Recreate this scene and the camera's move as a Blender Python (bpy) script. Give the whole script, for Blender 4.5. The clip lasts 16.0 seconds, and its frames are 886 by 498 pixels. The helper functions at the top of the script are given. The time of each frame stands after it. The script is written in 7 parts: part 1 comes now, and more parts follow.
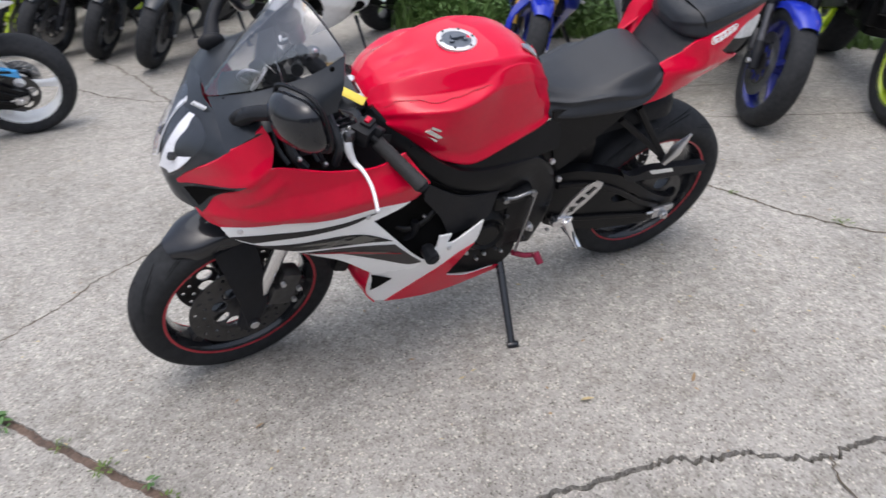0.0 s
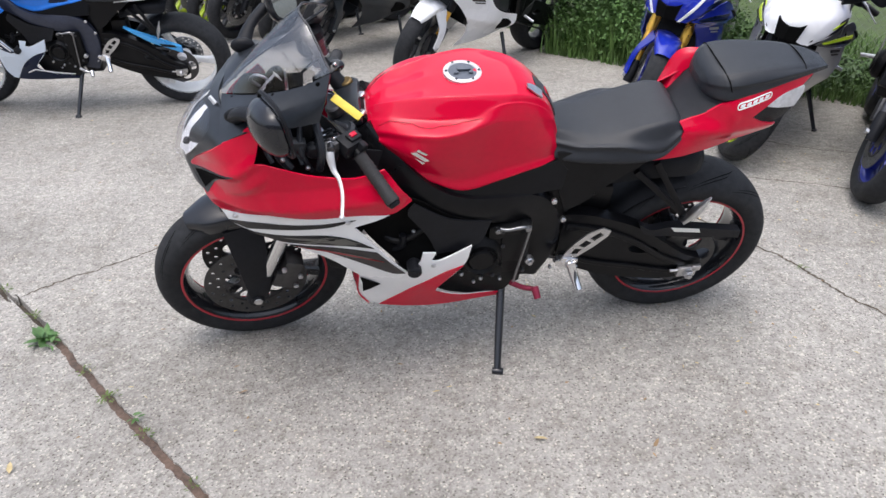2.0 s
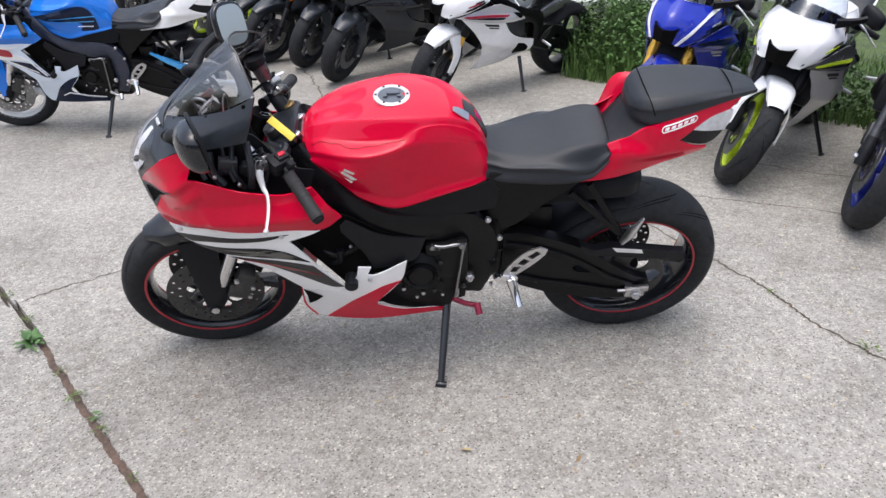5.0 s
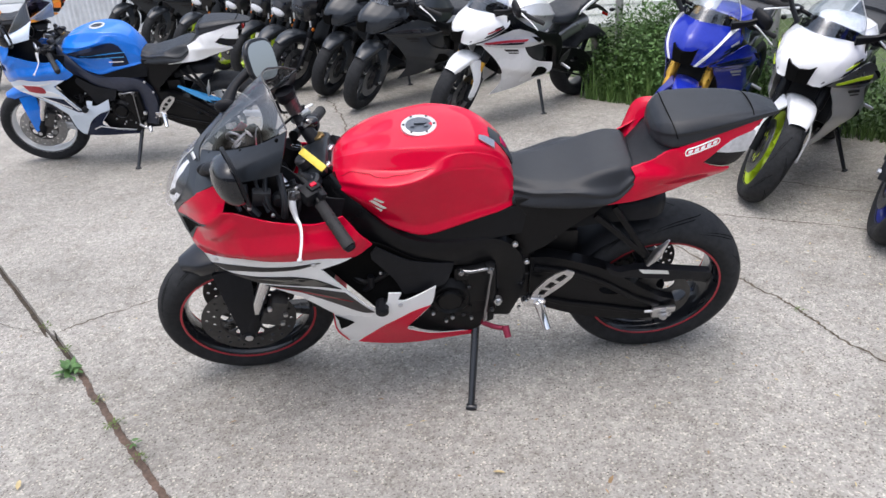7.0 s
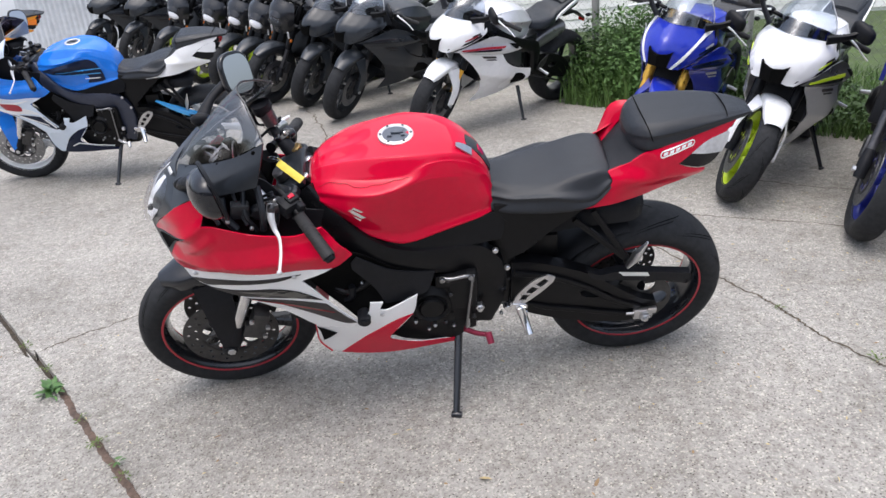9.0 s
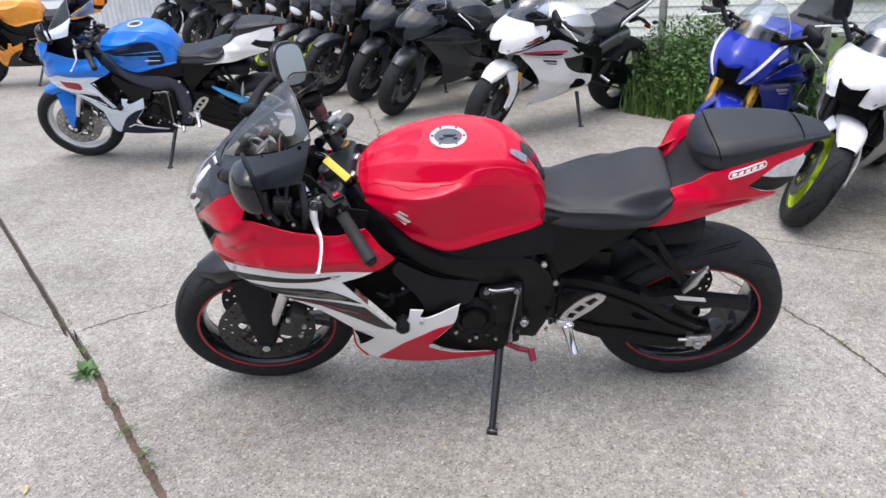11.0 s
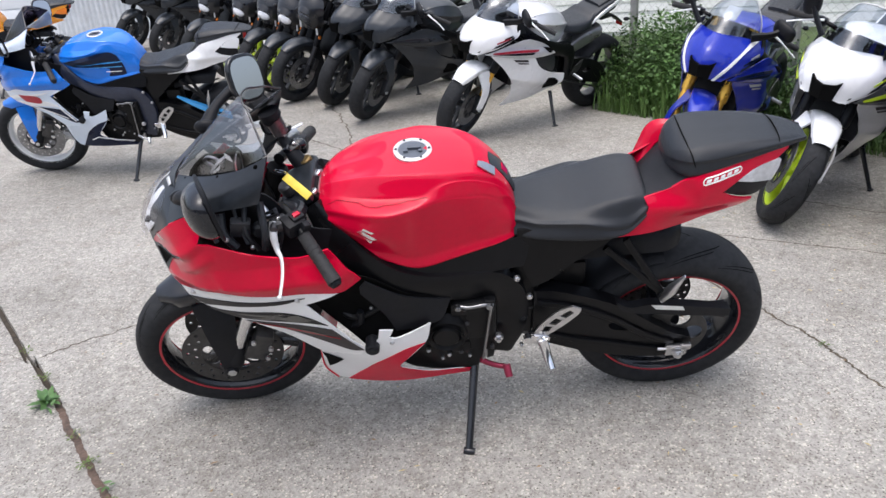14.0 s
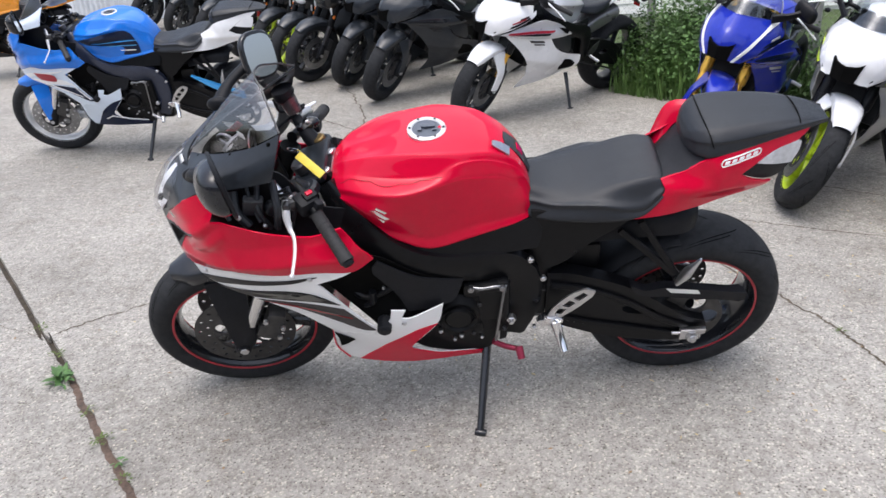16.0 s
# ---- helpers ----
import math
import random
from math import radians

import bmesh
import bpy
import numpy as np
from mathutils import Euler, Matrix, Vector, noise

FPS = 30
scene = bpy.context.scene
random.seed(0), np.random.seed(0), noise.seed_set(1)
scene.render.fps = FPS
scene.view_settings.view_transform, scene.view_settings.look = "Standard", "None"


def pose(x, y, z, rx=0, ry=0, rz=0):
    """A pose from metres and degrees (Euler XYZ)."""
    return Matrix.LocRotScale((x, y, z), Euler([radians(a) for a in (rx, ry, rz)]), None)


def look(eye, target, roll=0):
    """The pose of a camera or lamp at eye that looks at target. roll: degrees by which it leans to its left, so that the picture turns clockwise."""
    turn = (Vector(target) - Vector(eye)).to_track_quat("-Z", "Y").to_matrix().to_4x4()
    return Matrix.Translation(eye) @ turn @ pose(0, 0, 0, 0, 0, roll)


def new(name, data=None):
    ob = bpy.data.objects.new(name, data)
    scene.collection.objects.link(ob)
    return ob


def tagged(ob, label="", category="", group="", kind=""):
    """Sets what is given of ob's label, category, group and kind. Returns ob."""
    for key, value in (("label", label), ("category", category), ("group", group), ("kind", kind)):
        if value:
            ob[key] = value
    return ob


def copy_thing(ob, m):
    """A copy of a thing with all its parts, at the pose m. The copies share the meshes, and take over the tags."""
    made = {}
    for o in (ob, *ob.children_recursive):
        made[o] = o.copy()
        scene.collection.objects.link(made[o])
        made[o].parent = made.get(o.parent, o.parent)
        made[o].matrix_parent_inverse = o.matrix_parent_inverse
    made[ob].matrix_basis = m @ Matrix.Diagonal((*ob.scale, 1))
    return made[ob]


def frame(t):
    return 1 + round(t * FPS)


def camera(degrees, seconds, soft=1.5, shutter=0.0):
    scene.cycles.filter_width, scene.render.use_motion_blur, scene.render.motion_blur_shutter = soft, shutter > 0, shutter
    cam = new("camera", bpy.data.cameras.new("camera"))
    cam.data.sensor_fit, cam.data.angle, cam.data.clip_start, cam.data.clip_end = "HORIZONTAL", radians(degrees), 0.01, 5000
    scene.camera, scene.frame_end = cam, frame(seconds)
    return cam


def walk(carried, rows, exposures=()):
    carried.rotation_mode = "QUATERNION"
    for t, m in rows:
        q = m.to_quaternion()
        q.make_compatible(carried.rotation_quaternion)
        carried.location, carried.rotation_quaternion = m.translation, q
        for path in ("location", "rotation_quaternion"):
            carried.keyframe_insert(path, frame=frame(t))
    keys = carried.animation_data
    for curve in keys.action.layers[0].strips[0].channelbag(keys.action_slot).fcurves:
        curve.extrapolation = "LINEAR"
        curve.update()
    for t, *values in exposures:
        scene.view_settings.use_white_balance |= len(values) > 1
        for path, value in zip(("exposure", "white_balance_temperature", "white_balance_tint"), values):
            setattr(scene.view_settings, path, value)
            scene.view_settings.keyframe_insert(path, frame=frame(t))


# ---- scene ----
cam = camera(60.0, 16.0, 1.5, 0.3)
PATH = [
    (0, (-0.761, -2.05, 1.394), (-0.179, -0.399, 0.428), -4.4),
    (0.5, (-0.655, -2.113, 1.44), (-0.325, -0.389, 0.48), -4.8),
    (1, (-0.618, -2.229, 1.445), (-0.222, -0.53, 0.467), -0.1),
    (1.5, (-0.451, -2.262, 1.461), (-0.179, -0.532, 0.494), -1.0),
    (2, (-0.282, -2.243, 1.442), (-0.134, -0.476, 0.516), -0.7),
    (2.5, (-0.188, -2.35, 1.453), (-0.121, -0.576, 0.532), -3.0),
    (3, (-0.122, -2.425, 1.48), (-0.153, -0.661, 0.536), -3.0),
    (3.5, (-0.01, -2.351, 1.454), (-0.112, -0.569, 0.552), -4.0),
    (4, (0.053, -2.267, 1.431), (-0.08, -0.485, 0.533), -2.9),
    (4.5, (0.073, -2.304, 1.444), (0.001, -0.497, 0.588), -1.6),
    (4.7, (0.084, -2.331, 1.451), (0.068, -0.531, 0.579), -1.9),
    (7, (0.063, -2.382, 1.488), (-0.007, -0.558, 0.67), -3.8),
    (7.5, (0.061, -2.384, 1.497), (0.009, -0.549, 0.703), -4.0),
    (8, (0.071, -2.39, 1.493), (0.043, -0.549, 0.711), -4.6),
    (8.2, (0.079, -2.389, 1.499), (0.054, -0.55, 0.714), -4.8),
    (10.3, (0.08, -2.351, 1.468), (-0.005, -0.534, 0.637), -4.5),
    (10.5, (0.075, -2.336, 1.47), (-0.034, -0.522, 0.636), -4.2),
    (11, (0.076, -2.287, 1.475), (-0.075, -0.459, 0.678), -2.5),
    (11.5, (0.109, -2.244, 1.467), (-0.076, -0.408, 0.697), -1.9),
    (12, (0.109, -2.232, 1.467), (-0.049, -0.414, 0.65), -1.6),
    (12.5, (0.067, -2.262, 1.482), (-0.005, -0.434, 0.674), -1.9),
    (13, (0.052, -2.269, 1.484), (0.041, -0.442, 0.67), -2.1),
    (13.5, (0.083, -2.214, 1.495), (0.042, -0.388, 0.68), -2.8),
    (14, (0.107, -2.191, 1.486), (0.004, -0.363, 0.682), -3.7),
    (14.5, (0.128, -2.189, 1.494), (0.006, -0.369, 0.674), -3.6),
    (15, (0.096, -2.197, 1.48), (-0.042, -0.386, 0.641), -4.6),
    (15.5, (0.096, -2.188, 1.471), (-0.096, -0.391, 0.615), -4.7),
    (16, (0.105, -2.18, 1.473), (-0.033, -0.371, 0.631), -3.6),
]
walk(cam, [(t, look(eye, target, roll)) for t, eye, target, roll in PATH], [(0, -0.12), (0.7, 0.02), (16, 0.02)])

# ---- world, sun and exposure ----
world = bpy.data.worlds.new("overcast_sky")
scene.world = world
world.use_nodes = True
wn = world.node_tree.nodes
sky = wn.new("ShaderNodeTexSky")
sky.sky_type = "NISHITA"
sky.sun_disc = False
sky.sun_elevation, sky.sun_rotation = radians(72), radians(205)
sky.air_density, sky.dust_density, sky.ozone_density = 1.0, 6.0, 1.0
sky_soft = wn.new("ShaderNodeHueSaturation")
sky_soft.inputs["Saturation"].default_value = 0.66
world.node_tree.links.new(sky.outputs[0], sky_soft.inputs["Color"])
tint = wn.new("ShaderNodeMix")
tint.data_type, tint.blend_type = "RGBA", "MULTIPLY"
tint.inputs[0].default_value, tint.inputs[7].default_value = 1.0, (0.966, 1.0, 1.066, 1)
world.node_tree.links.new(sky_soft.outputs[0], tint.inputs[6])
world.node_tree.links.new(tint.outputs[2], wn["Background"].inputs["Color"])
wn["Background"].inputs["Strength"].default_value = 0.265
sun = new("sun", bpy.data.lights.new("sun", "SUN"))
sun.data.energy, sun.data.angle, sun.data.color = 0.9, radians(60), (1.0, 0.99, 0.985)
sun.matrix_world = look((0.4, 2.0, 5.0), (0, 0, 0))


# ---- geometry kit ----
def cr(points, n, axis=0):
    """Catmull-Rom through the points along an axis, n samples."""
    p = np.moveaxis(np.asarray(points, float), axis, 0)
    m = len(p)
    if m == 2:
        s = np.linspace(0, 1, n).reshape((-1,) + (1,) * (p.ndim - 1))
        return np.moveaxis(p[0] * (1 - s) + p[1] * s, 0, axis)
    p = np.concatenate([[2 * p[0] - p[1]], p, [2 * p[-1] - p[-2]]])
    t = np.linspace(0, m - 1, n)
    i = np.minimum(t.astype(int), m - 2)
    f = (t - i).reshape((-1,) + (1,) * (p.ndim - 1))
    a, b, c, d = p[i], p[i + 1], p[i + 2], p[i + 3]
    out = 0.5 * (2 * b + (c - a) * f + (2 * a - 5 * b + 4 * c - d) * f**2 + (3 * b - a - 3 * c + d) * f**3)
    return np.moveaxis(out, 0, axis)


def geo(bm):
    bm.verts.index_update()
    g = ([v.co[:] for v in bm.verts], [[v.index for v in f.verts] for f in bm.faces])
    bm.free()
    return g


def join(*parts):
    verts, faces = [], []
    for v, f in parts:
        k = len(verts)
        verts += [tuple(p) for p in v]
        faces += [[i + k for i in q] for q in f]
    return verts, faces


def xf(g, m):
    v = np.asarray(g[0], float).reshape(-1, 3)
    r = np.array(m)
    flip = np.linalg.det(r[:3, :3]) < 0
    return (v @ r[:3, :3].T + r[:3, 3]).tolist(), [f[::-1] for f in g[1]] if flip else g[1]


MIRROR = Matrix.Diagonal((1, -1, 1, 1))


def grid_faces(nu, nv, k=0, wrap_u=False, wrap_v=False):
    return [[k + i * nv + j, k + i * nv + (j + 1) % nv, k + (i + 1) % nu * nv + (j + 1) % nv, k + (i + 1) % nu * nv + j]
            for i in range(nu if wrap_u else nu - 1) for j in range(nv if wrap_v else nv - 1)]


def sheet(ctrl, nu, nv, thick):
    """A smooth sheet through a grid of control points, with thickness."""
    g = cr(cr(np.array(ctrl, float), nu, 0), nv, 1)
    n = np.cross(np.gradient(g, axis=0), np.gradient(g, axis=1))
    n /= np.linalg.norm(n, axis=-1, keepdims=True) + 1e-9
    v = np.concatenate([g.reshape(-1, 3), (g - n * thick).reshape(-1, 3)])
    k = nu * nv
    f = [q[::-1] for q in grid_faces(nu, nv)] + grid_faces(nu, nv, k)
    rim = [i * nv for i in range(nu)] + [(nu - 1) * nv + j for j in range(1, nv)]
    rim += [i * nv + nv - 1 for i in range(nu - 2, -1, -1)] + [j for j in range(nv - 2, 0, -1)]
    f += [[a, b, b + k, a + k] for a, b in zip(rim, rim[1:] + rim[:1])]
    return v.tolist(), f


def sym(row):
    """A row of points from the left edge to the middle, made whole."""
    return list(row) + [(x, -y, z) for x, y, z in row[-2::-1]]


def loft(sections, along, around, capped=True):
    """Half sections from the top middle to the bottom middle at left, mirrored and lofted into a closed body."""
    rows = []
    for x, half in sections:
        ring = [(x, -abs(y), z) for y, z in half]
        rows.append(ring)
    g = cr(cr(np.array(rows, float), along, 0), around, 1)
    g[..., 1] = np.minimum(g[..., 1], 0)
    right = g[:, -2:0:-1].copy()
    right[..., 1] *= -1
    g = np.concatenate([g, right], 1)
    nu, nv = g.shape[:2]
    f = [q[::-1] for q in grid_faces(nu, nv, 0, False, True)]
    if capped:
        f += [list(range(nv)), list(range((nu - 1) * nv, nu * nv))[::-1]]
    f = [q[::-1] for q in f]
    return g.reshape(-1, 3).tolist(), f


def tube(path, r, n=8, samples=0, squash=1.0):
    """A round bar along a path; r may be a list along it."""
    p = np.array(path, float)
    if samples:
        p = cr(p, samples)
    m = len(p)
    rad = np.interp(np.linspace(0, 1, m), np.linspace(0, 1, len(r)), r) if isinstance(r, (list, tuple)) else np.full(m, r)
    t = np.gradient(p, axis=0)
    t /= np.linalg.norm(t, axis=1, keepdims=True) + 1e-9
    up = np.array([0, 0, 1.0]) if abs(t[0, 2]) < 0.9 else np.array([1.0, 0, 0])
    v = []
    for i in range(m):
        side = np.cross(t[i], up)
        side /= np.linalg.norm(side) + 1e-9
        up = np.cross(side, t[i])
        a = np.arange(n) * 2 * np.pi / n
        v.append(p[i] + rad[i] * (np.cos(a)[:, None] * side + squash * np.sin(a)[:, None] * up))
    f = grid_faces(m, n, 0, False, True) + [list(range(n))[::-1], list(range((m - 1) * n, m * n))]
    return np.concatenate(v).tolist(), f


def beam(path, sizes, samples=12, up=(0, 1, 0), round_=0.3):
    """A bar with a rounded rectangular section: sizes are (across, along up) at even steps."""
    p = cr(np.array(path, float), samples)
    s = cr(np.array(sizes, float), samples) if len(sizes) > 1 else np.repeat(np.array(sizes, float), samples, 0)
    t = np.gradient(p, axis=0)
    t /= np.linalg.norm(t, axis=1, keepdims=True) + 1e-9
    ring = []
    for cx, cz in ((1, 1), (-1, 1), (-1, -1), (1, -1)):
        pair = [(cx, cz * (1 - round_)), (cx * (1 - round_), cz)]
        ring += pair if cx * cz > 0 else pair[::-1]
    ring = np.array(ring) / 2
    v = []
    for i in range(samples):
        side = np.cross(t[i], np.array(up, float))
        side /= np.linalg.norm(side) + 1e-9
        u = np.cross(side, t[i])
        v.append(p[i] + ring[:, :1] * s[i, 0] * side + ring[:, 1:] * s[i, 1] * u)
    n = len(ring)
    return np.concatenate(v).tolist(), grid_faces(samples, n, 0, False, True) + [list(range(n))[::-1], list(range((samples - 1) * n, samples * n))]


def lathe(profile, n=48, closed=True):
    """Turns a profile of (radius, y) round the y axis."""
    p = np.array(profile, float)
    a = np.arange(n) * 2 * np.pi / n
    v = np.stack([p[None, :, 0] * np.cos(a)[:, None], np.repeat(p[None, :, 1], n, 0), p[None, :, 0] * np.sin(a)[:, None]], -1)
    f = grid_faces(n, len(p), 0, True, closed)
    if not closed:
        f += [[i * len(p) for i in range(n)], [i * len(p) + len(p) - 1 for i in range(n)][::-1]]
    return v.reshape(-1, 3).tolist(), f


def disc(c, r, depth, n=20, bevel=0.15):
    """A round boss along y at c."""
    b = r * bevel
    return xf(lathe([(r * 0.001, -depth / 2), (r - b, -depth / 2), (r, -depth / 2 + b), (r, depth / 2 - b), (r - b, depth / 2), (r * 0.001, depth / 2)], n, False), Matrix.Translation(c))


def block(c, size, bevel=0.008, turn=(0, 0, 0)):
    bm = bmesh.new()
    bmesh.ops.create_cube(bm, size=1, matrix=Matrix.Diagonal((*size, 1)))
    bmesh.ops.bevel(bm, geom=bm.edges[:], offset=min(bevel, min(size) * 0.45), segments=2, affect="EDGES", profile=0.6)
    return xf(geo(bm), pose(*c, *turn))


def ball(c, size, turn=(0, 0, 0), n=16):
    """An ellipsoid of the given half sizes."""
    th = np.linspace(0.06, np.pi - 0.06, n)
    g = lathe([(np.sin(a), -np.cos(a)) for a in th], n * 2, False)
    return xf(g, pose(*c, *turn) @ Matrix.Diagonal((*size, 1)))


class Swell:
    """A smooth y over (x, z) through a few given points: a thin plate."""

    def __init__(self, *pts):
        p = np.array(pts, float)
        self.p = p[:, :2]
        n = len(p)
        a = np.zeros((n + 3, n + 3))
        a[:n, :n] = self.kernel(self.p) + 1e-4 * np.eye(n)
        a[:n, n:] = np.c_[np.ones(n), self.p]
        a[n:, :n] = a[:n, n:].T
        self.w = np.linalg.solve(a, np.r_[p[:, 2], 0, 0, 0])

    def kernel(self, q):
        r2 = ((q[:, None] - self.p[None]) ** 2).sum(-1) + 1e-12
        return 0.5 * r2 * np.log(r2)

    def __call__(self, x, z):
        q = np.c_[np.ravel(x), np.ravel(z)]
        return self.kernel(q) @ self.w[:-3] + np.c_[np.ones(len(q)), q] @ self.w[-3:]


def folded(base, *folds):
    """A swell with crisp ridges: each fold is (x0, z0, x1, z1, height, width)."""
    def y(x, z):
        q = np.c_[np.ravel(x), np.ravel(z)]
        out, rise = base(x, z), 0.0
        for x0, z0, x1, z1, h, w in folds:
            a, b = np.array((x0, z0)), np.array((x1, z1))
            u = (q - a) @ (b - a) / ((b - a) @ (b - a))
            d = np.linalg.norm(q - a - np.clip(u, 0, 1)[:, None] * (b - a), axis=1)
            rise = np.maximum(rise, h * np.maximum(0, 1 - d / w))
        return out - rise
    return y


def outline(*arcs, step=0.02):
    """A closed outline of smooth arcs with corners between them."""
    out = []
    for arc in arcs:
        a = np.array(arc, float)
        length = np.linalg.norm(np.diff(a, axis=0), axis=1).sum()
        out += cr(a, max(2, int(length / step) + 1))[:-1].tolist()
    if np.linalg.norm(a[-1] - np.array(arcs[0][0])) > 1e-6:
        out.append(a[-1].tolist())
    return out


def panel(shape, y, thick, fine=0.04, holes=(), lift=0.0):
    """A plate in side view, bent to y(x, z), thickened to the inside (towards +y)."""
    bm = bmesh.new()
    edges = []
    for loop in (shape, *holes):
        vs = [bm.verts.new((p[0], 0, p[1])) for p in loop]
        edges += [bm.edges.new((a, b)) for a, b in zip(vs, vs[1:] + vs[:1])]
    bmesh.ops.triangle_fill(bm, use_beauty=True, use_dissolve=False, edges=edges)
    if callable(y):
        for _ in range(5):
            longer = [e for e in bm.edges if e.calc_length() > fine and not e.is_boundary]
            if not longer:
                break
            bmesh.ops.subdivide_edges(bm, edges=longer, cuts=1)
            bmesh.ops.triangulate(bm, faces=bm.faces[:])
            bmesh.ops.beautify_fill(bm, faces=bm.faces[:], edges=[e for e in bm.edges if not e.is_boundary])
    bm.verts.index_update()
    v = np.array([p.co[:] for p in bm.verts])
    v[:, 1] = (y(v[:, 0], v[:, 2]) if callable(y) else y) - lift
    bm.normal_update()
    f = [[p.index for p in q.verts] if q.normal.y < 0 else [p.index for p in q.verts][::-1] for q in bm.faces]
    k = len(v)
    back = v.copy()
    back[:, 1] += thick
    sides = []
    uses = {}
    for q in f:
        for a, b in zip(q, q[1:] + q[:1]):
            uses[(a, b)] = 1
    for a, b in uses:
        if (b, a) not in uses:
            sides.append([b, a, a + k, b + k])
    bm.free()
    return np.concatenate([v, back]).tolist(), f + [[i + k for i in q[::-1]] for q in f] + sides


def ring_pts(x, z, r, n=14, a0=0.0, sx=1.0, sz=1.0):
    return [(x + sx * r * math.cos(a0 + 2 * math.pi * i / n), z + sz * r * math.sin(a0 + 2 * math.pi * i / n)) for i in range(n)]


def part(name, g, material, parent=None, label="", sharp=38):
    me = bpy.data.meshes.new(name)
    me.from_pydata([tuple(p) for p in g[0]], [], g[1])
    me.materials.append(material)
    me.polygons.foreach_set("use_smooth", [True] * len(me.polygons))
    me.set_sharp_from_angle(angle=radians(sharp))
    me.update()
    ob = new(name, me)
    if parent:
        ob.parent = parent
    if label:
        ob["label"] = label
    return ob


# ---- materials ----
def material(name, colour, rough=0.5, metal=0.0, coat=0.0, grain=0.0, scale=40.0, bump=0.0, bump_scale=200.0, dust=0.0, spec=0.5, coat_ior=1.5):
    """A surface with mottled colour (grain, at scale), worn roughness, and fine relief."""
    m = bpy.data.materials.new(name)
    m.use_nodes = True
    n, l = m.node_tree.nodes, m.node_tree.links
    b = n["Principled BSDF"]
    b.inputs["Metallic"].default_value, b.inputs["Coat Weight"].default_value = metal, coat
    b.inputs["Coat Roughness"].default_value, b.inputs["Coat IOR"].default_value = 0.035, coat_ior
    b.inputs["Specular IOR Level"].default_value = spec
    co = n.new("ShaderNodeTexCoord")
    big = n.new("ShaderNodeTexNoise")
    big.inputs["Scale"].default_value, big.inputs["Detail"].default_value = scale / 6, 4
    small = n.new("ShaderNodeTexNoise")
    small.inputs["Scale"].default_value, small.inputs["Detail"].default_value = scale, 5
    for t in (big, small):
        l.new(co.outputs["Object"], t.inputs["Vector"])
    mix = n.new("ShaderNodeMath")
    mix.operation = "ADD"
    l.new(big.outputs["Fac"], mix.inputs[0])
    l.new(small.outputs["Fac"], mix.inputs[1])
    ramp = n.new("ShaderNodeValToRGB")
    c = np.array(colour)
    lo, hi = c * (1 - grain), np.minimum(c * (1 + grain) + dust * 0.15, 1)
    ramp.color_ramp.elements[0].position, ramp.color_ramp.elements[1].position = 0.7, 1.3
    ramp.color_ramp.elements[0].color, ramp.color_ramp.elements[1].color = (*lo, 1), (*hi, 1)
    half = n.new("ShaderNodeMath")
    half.operation = "MULTIPLY"
    half.inputs[1].default_value = 0.5
    ramp.color_ramp.elements[0].position, ramp.color_ramp.elements[1].position = 0.35, 0.65
    l.new(mix.outputs[0], half.inputs[0])
    l.new(half.outputs[0], ramp.inputs["Fac"])
    l.new(ramp.outputs["Color"], b.inputs["Base Color"])
    rr = n.new("ShaderNodeMapRange")
    rr.inputs["From Min"].default_value, rr.inputs["From Max"].default_value = 0.3, 0.7
    rr.inputs["To Min"].default_value, rr.inputs["To Max"].default_value = max(rough * 0.8, 0.02), min(rough * 1.25, 1)
    l.new(big.outputs["Fac"], rr.inputs["Value"])
    l.new(rr.outputs[0], b.inputs["Roughness"])
    if bump:
        fine = n.new("ShaderNodeTexNoise")
        fine.inputs["Scale"].default_value, fine.inputs["Detail"].default_value = bump_scale, 3
        l.new(co.outputs["Object"], fine.inputs["Vector"])
        bp = n.new("ShaderNodeBump")
        bp.inputs["Strength"].default_value, bp.inputs["Distance"].default_value = bump, 0.002
        l.new(fine.outputs["Fac"], bp.inputs["Height"])
        l.new(bp.outputs[0], b.inputs["Normal"])
    return m


def glass(name, colour, rough=0.02, see=0.85, sheen=0.55):
    """A thin tinted pane: mostly clear, with gloss."""
    m = bpy.data.materials.new(name)
    m.use_nodes = True
    n, l = m.node_tree.nodes, m.node_tree.links
    n.remove(n["Principled BSDF"])
    clear, gloss, mix, fres = (n.new("ShaderNode" + k) for k in ("BsdfTransparent", "BsdfGlossy", "MixShader", "LayerWeight"))
    clear.inputs["Color"].default_value = (*colour, 1)
    gloss.inputs["Roughness"].default_value = rough
    fres.inputs["Blend"].default_value = 0.35
    steep = n.new("ShaderNodeMath")
    steep.operation = "POWER"
    steep.inputs[1].default_value = 2.5
    l.new(fres.outputs["Facing"], steep.inputs[0])
    boost = n.new("ShaderNodeMath")
    boost.operation = "MULTIPLY_ADD"
    boost.inputs[1].default_value, boost.inputs[2].default_value = sheen, 1 - see - 0.1
    l.new(steep.outputs[0], boost.inputs[0])
    l.new(boost.outputs[0], mix.inputs["Fac"])
    l.new(clear.outputs[0], mix.inputs[1])
    l.new(gloss.outputs[0], mix.inputs[2])
    l.new(mix.outputs[0], n["Material Output"].inputs["Surface"])
    return m


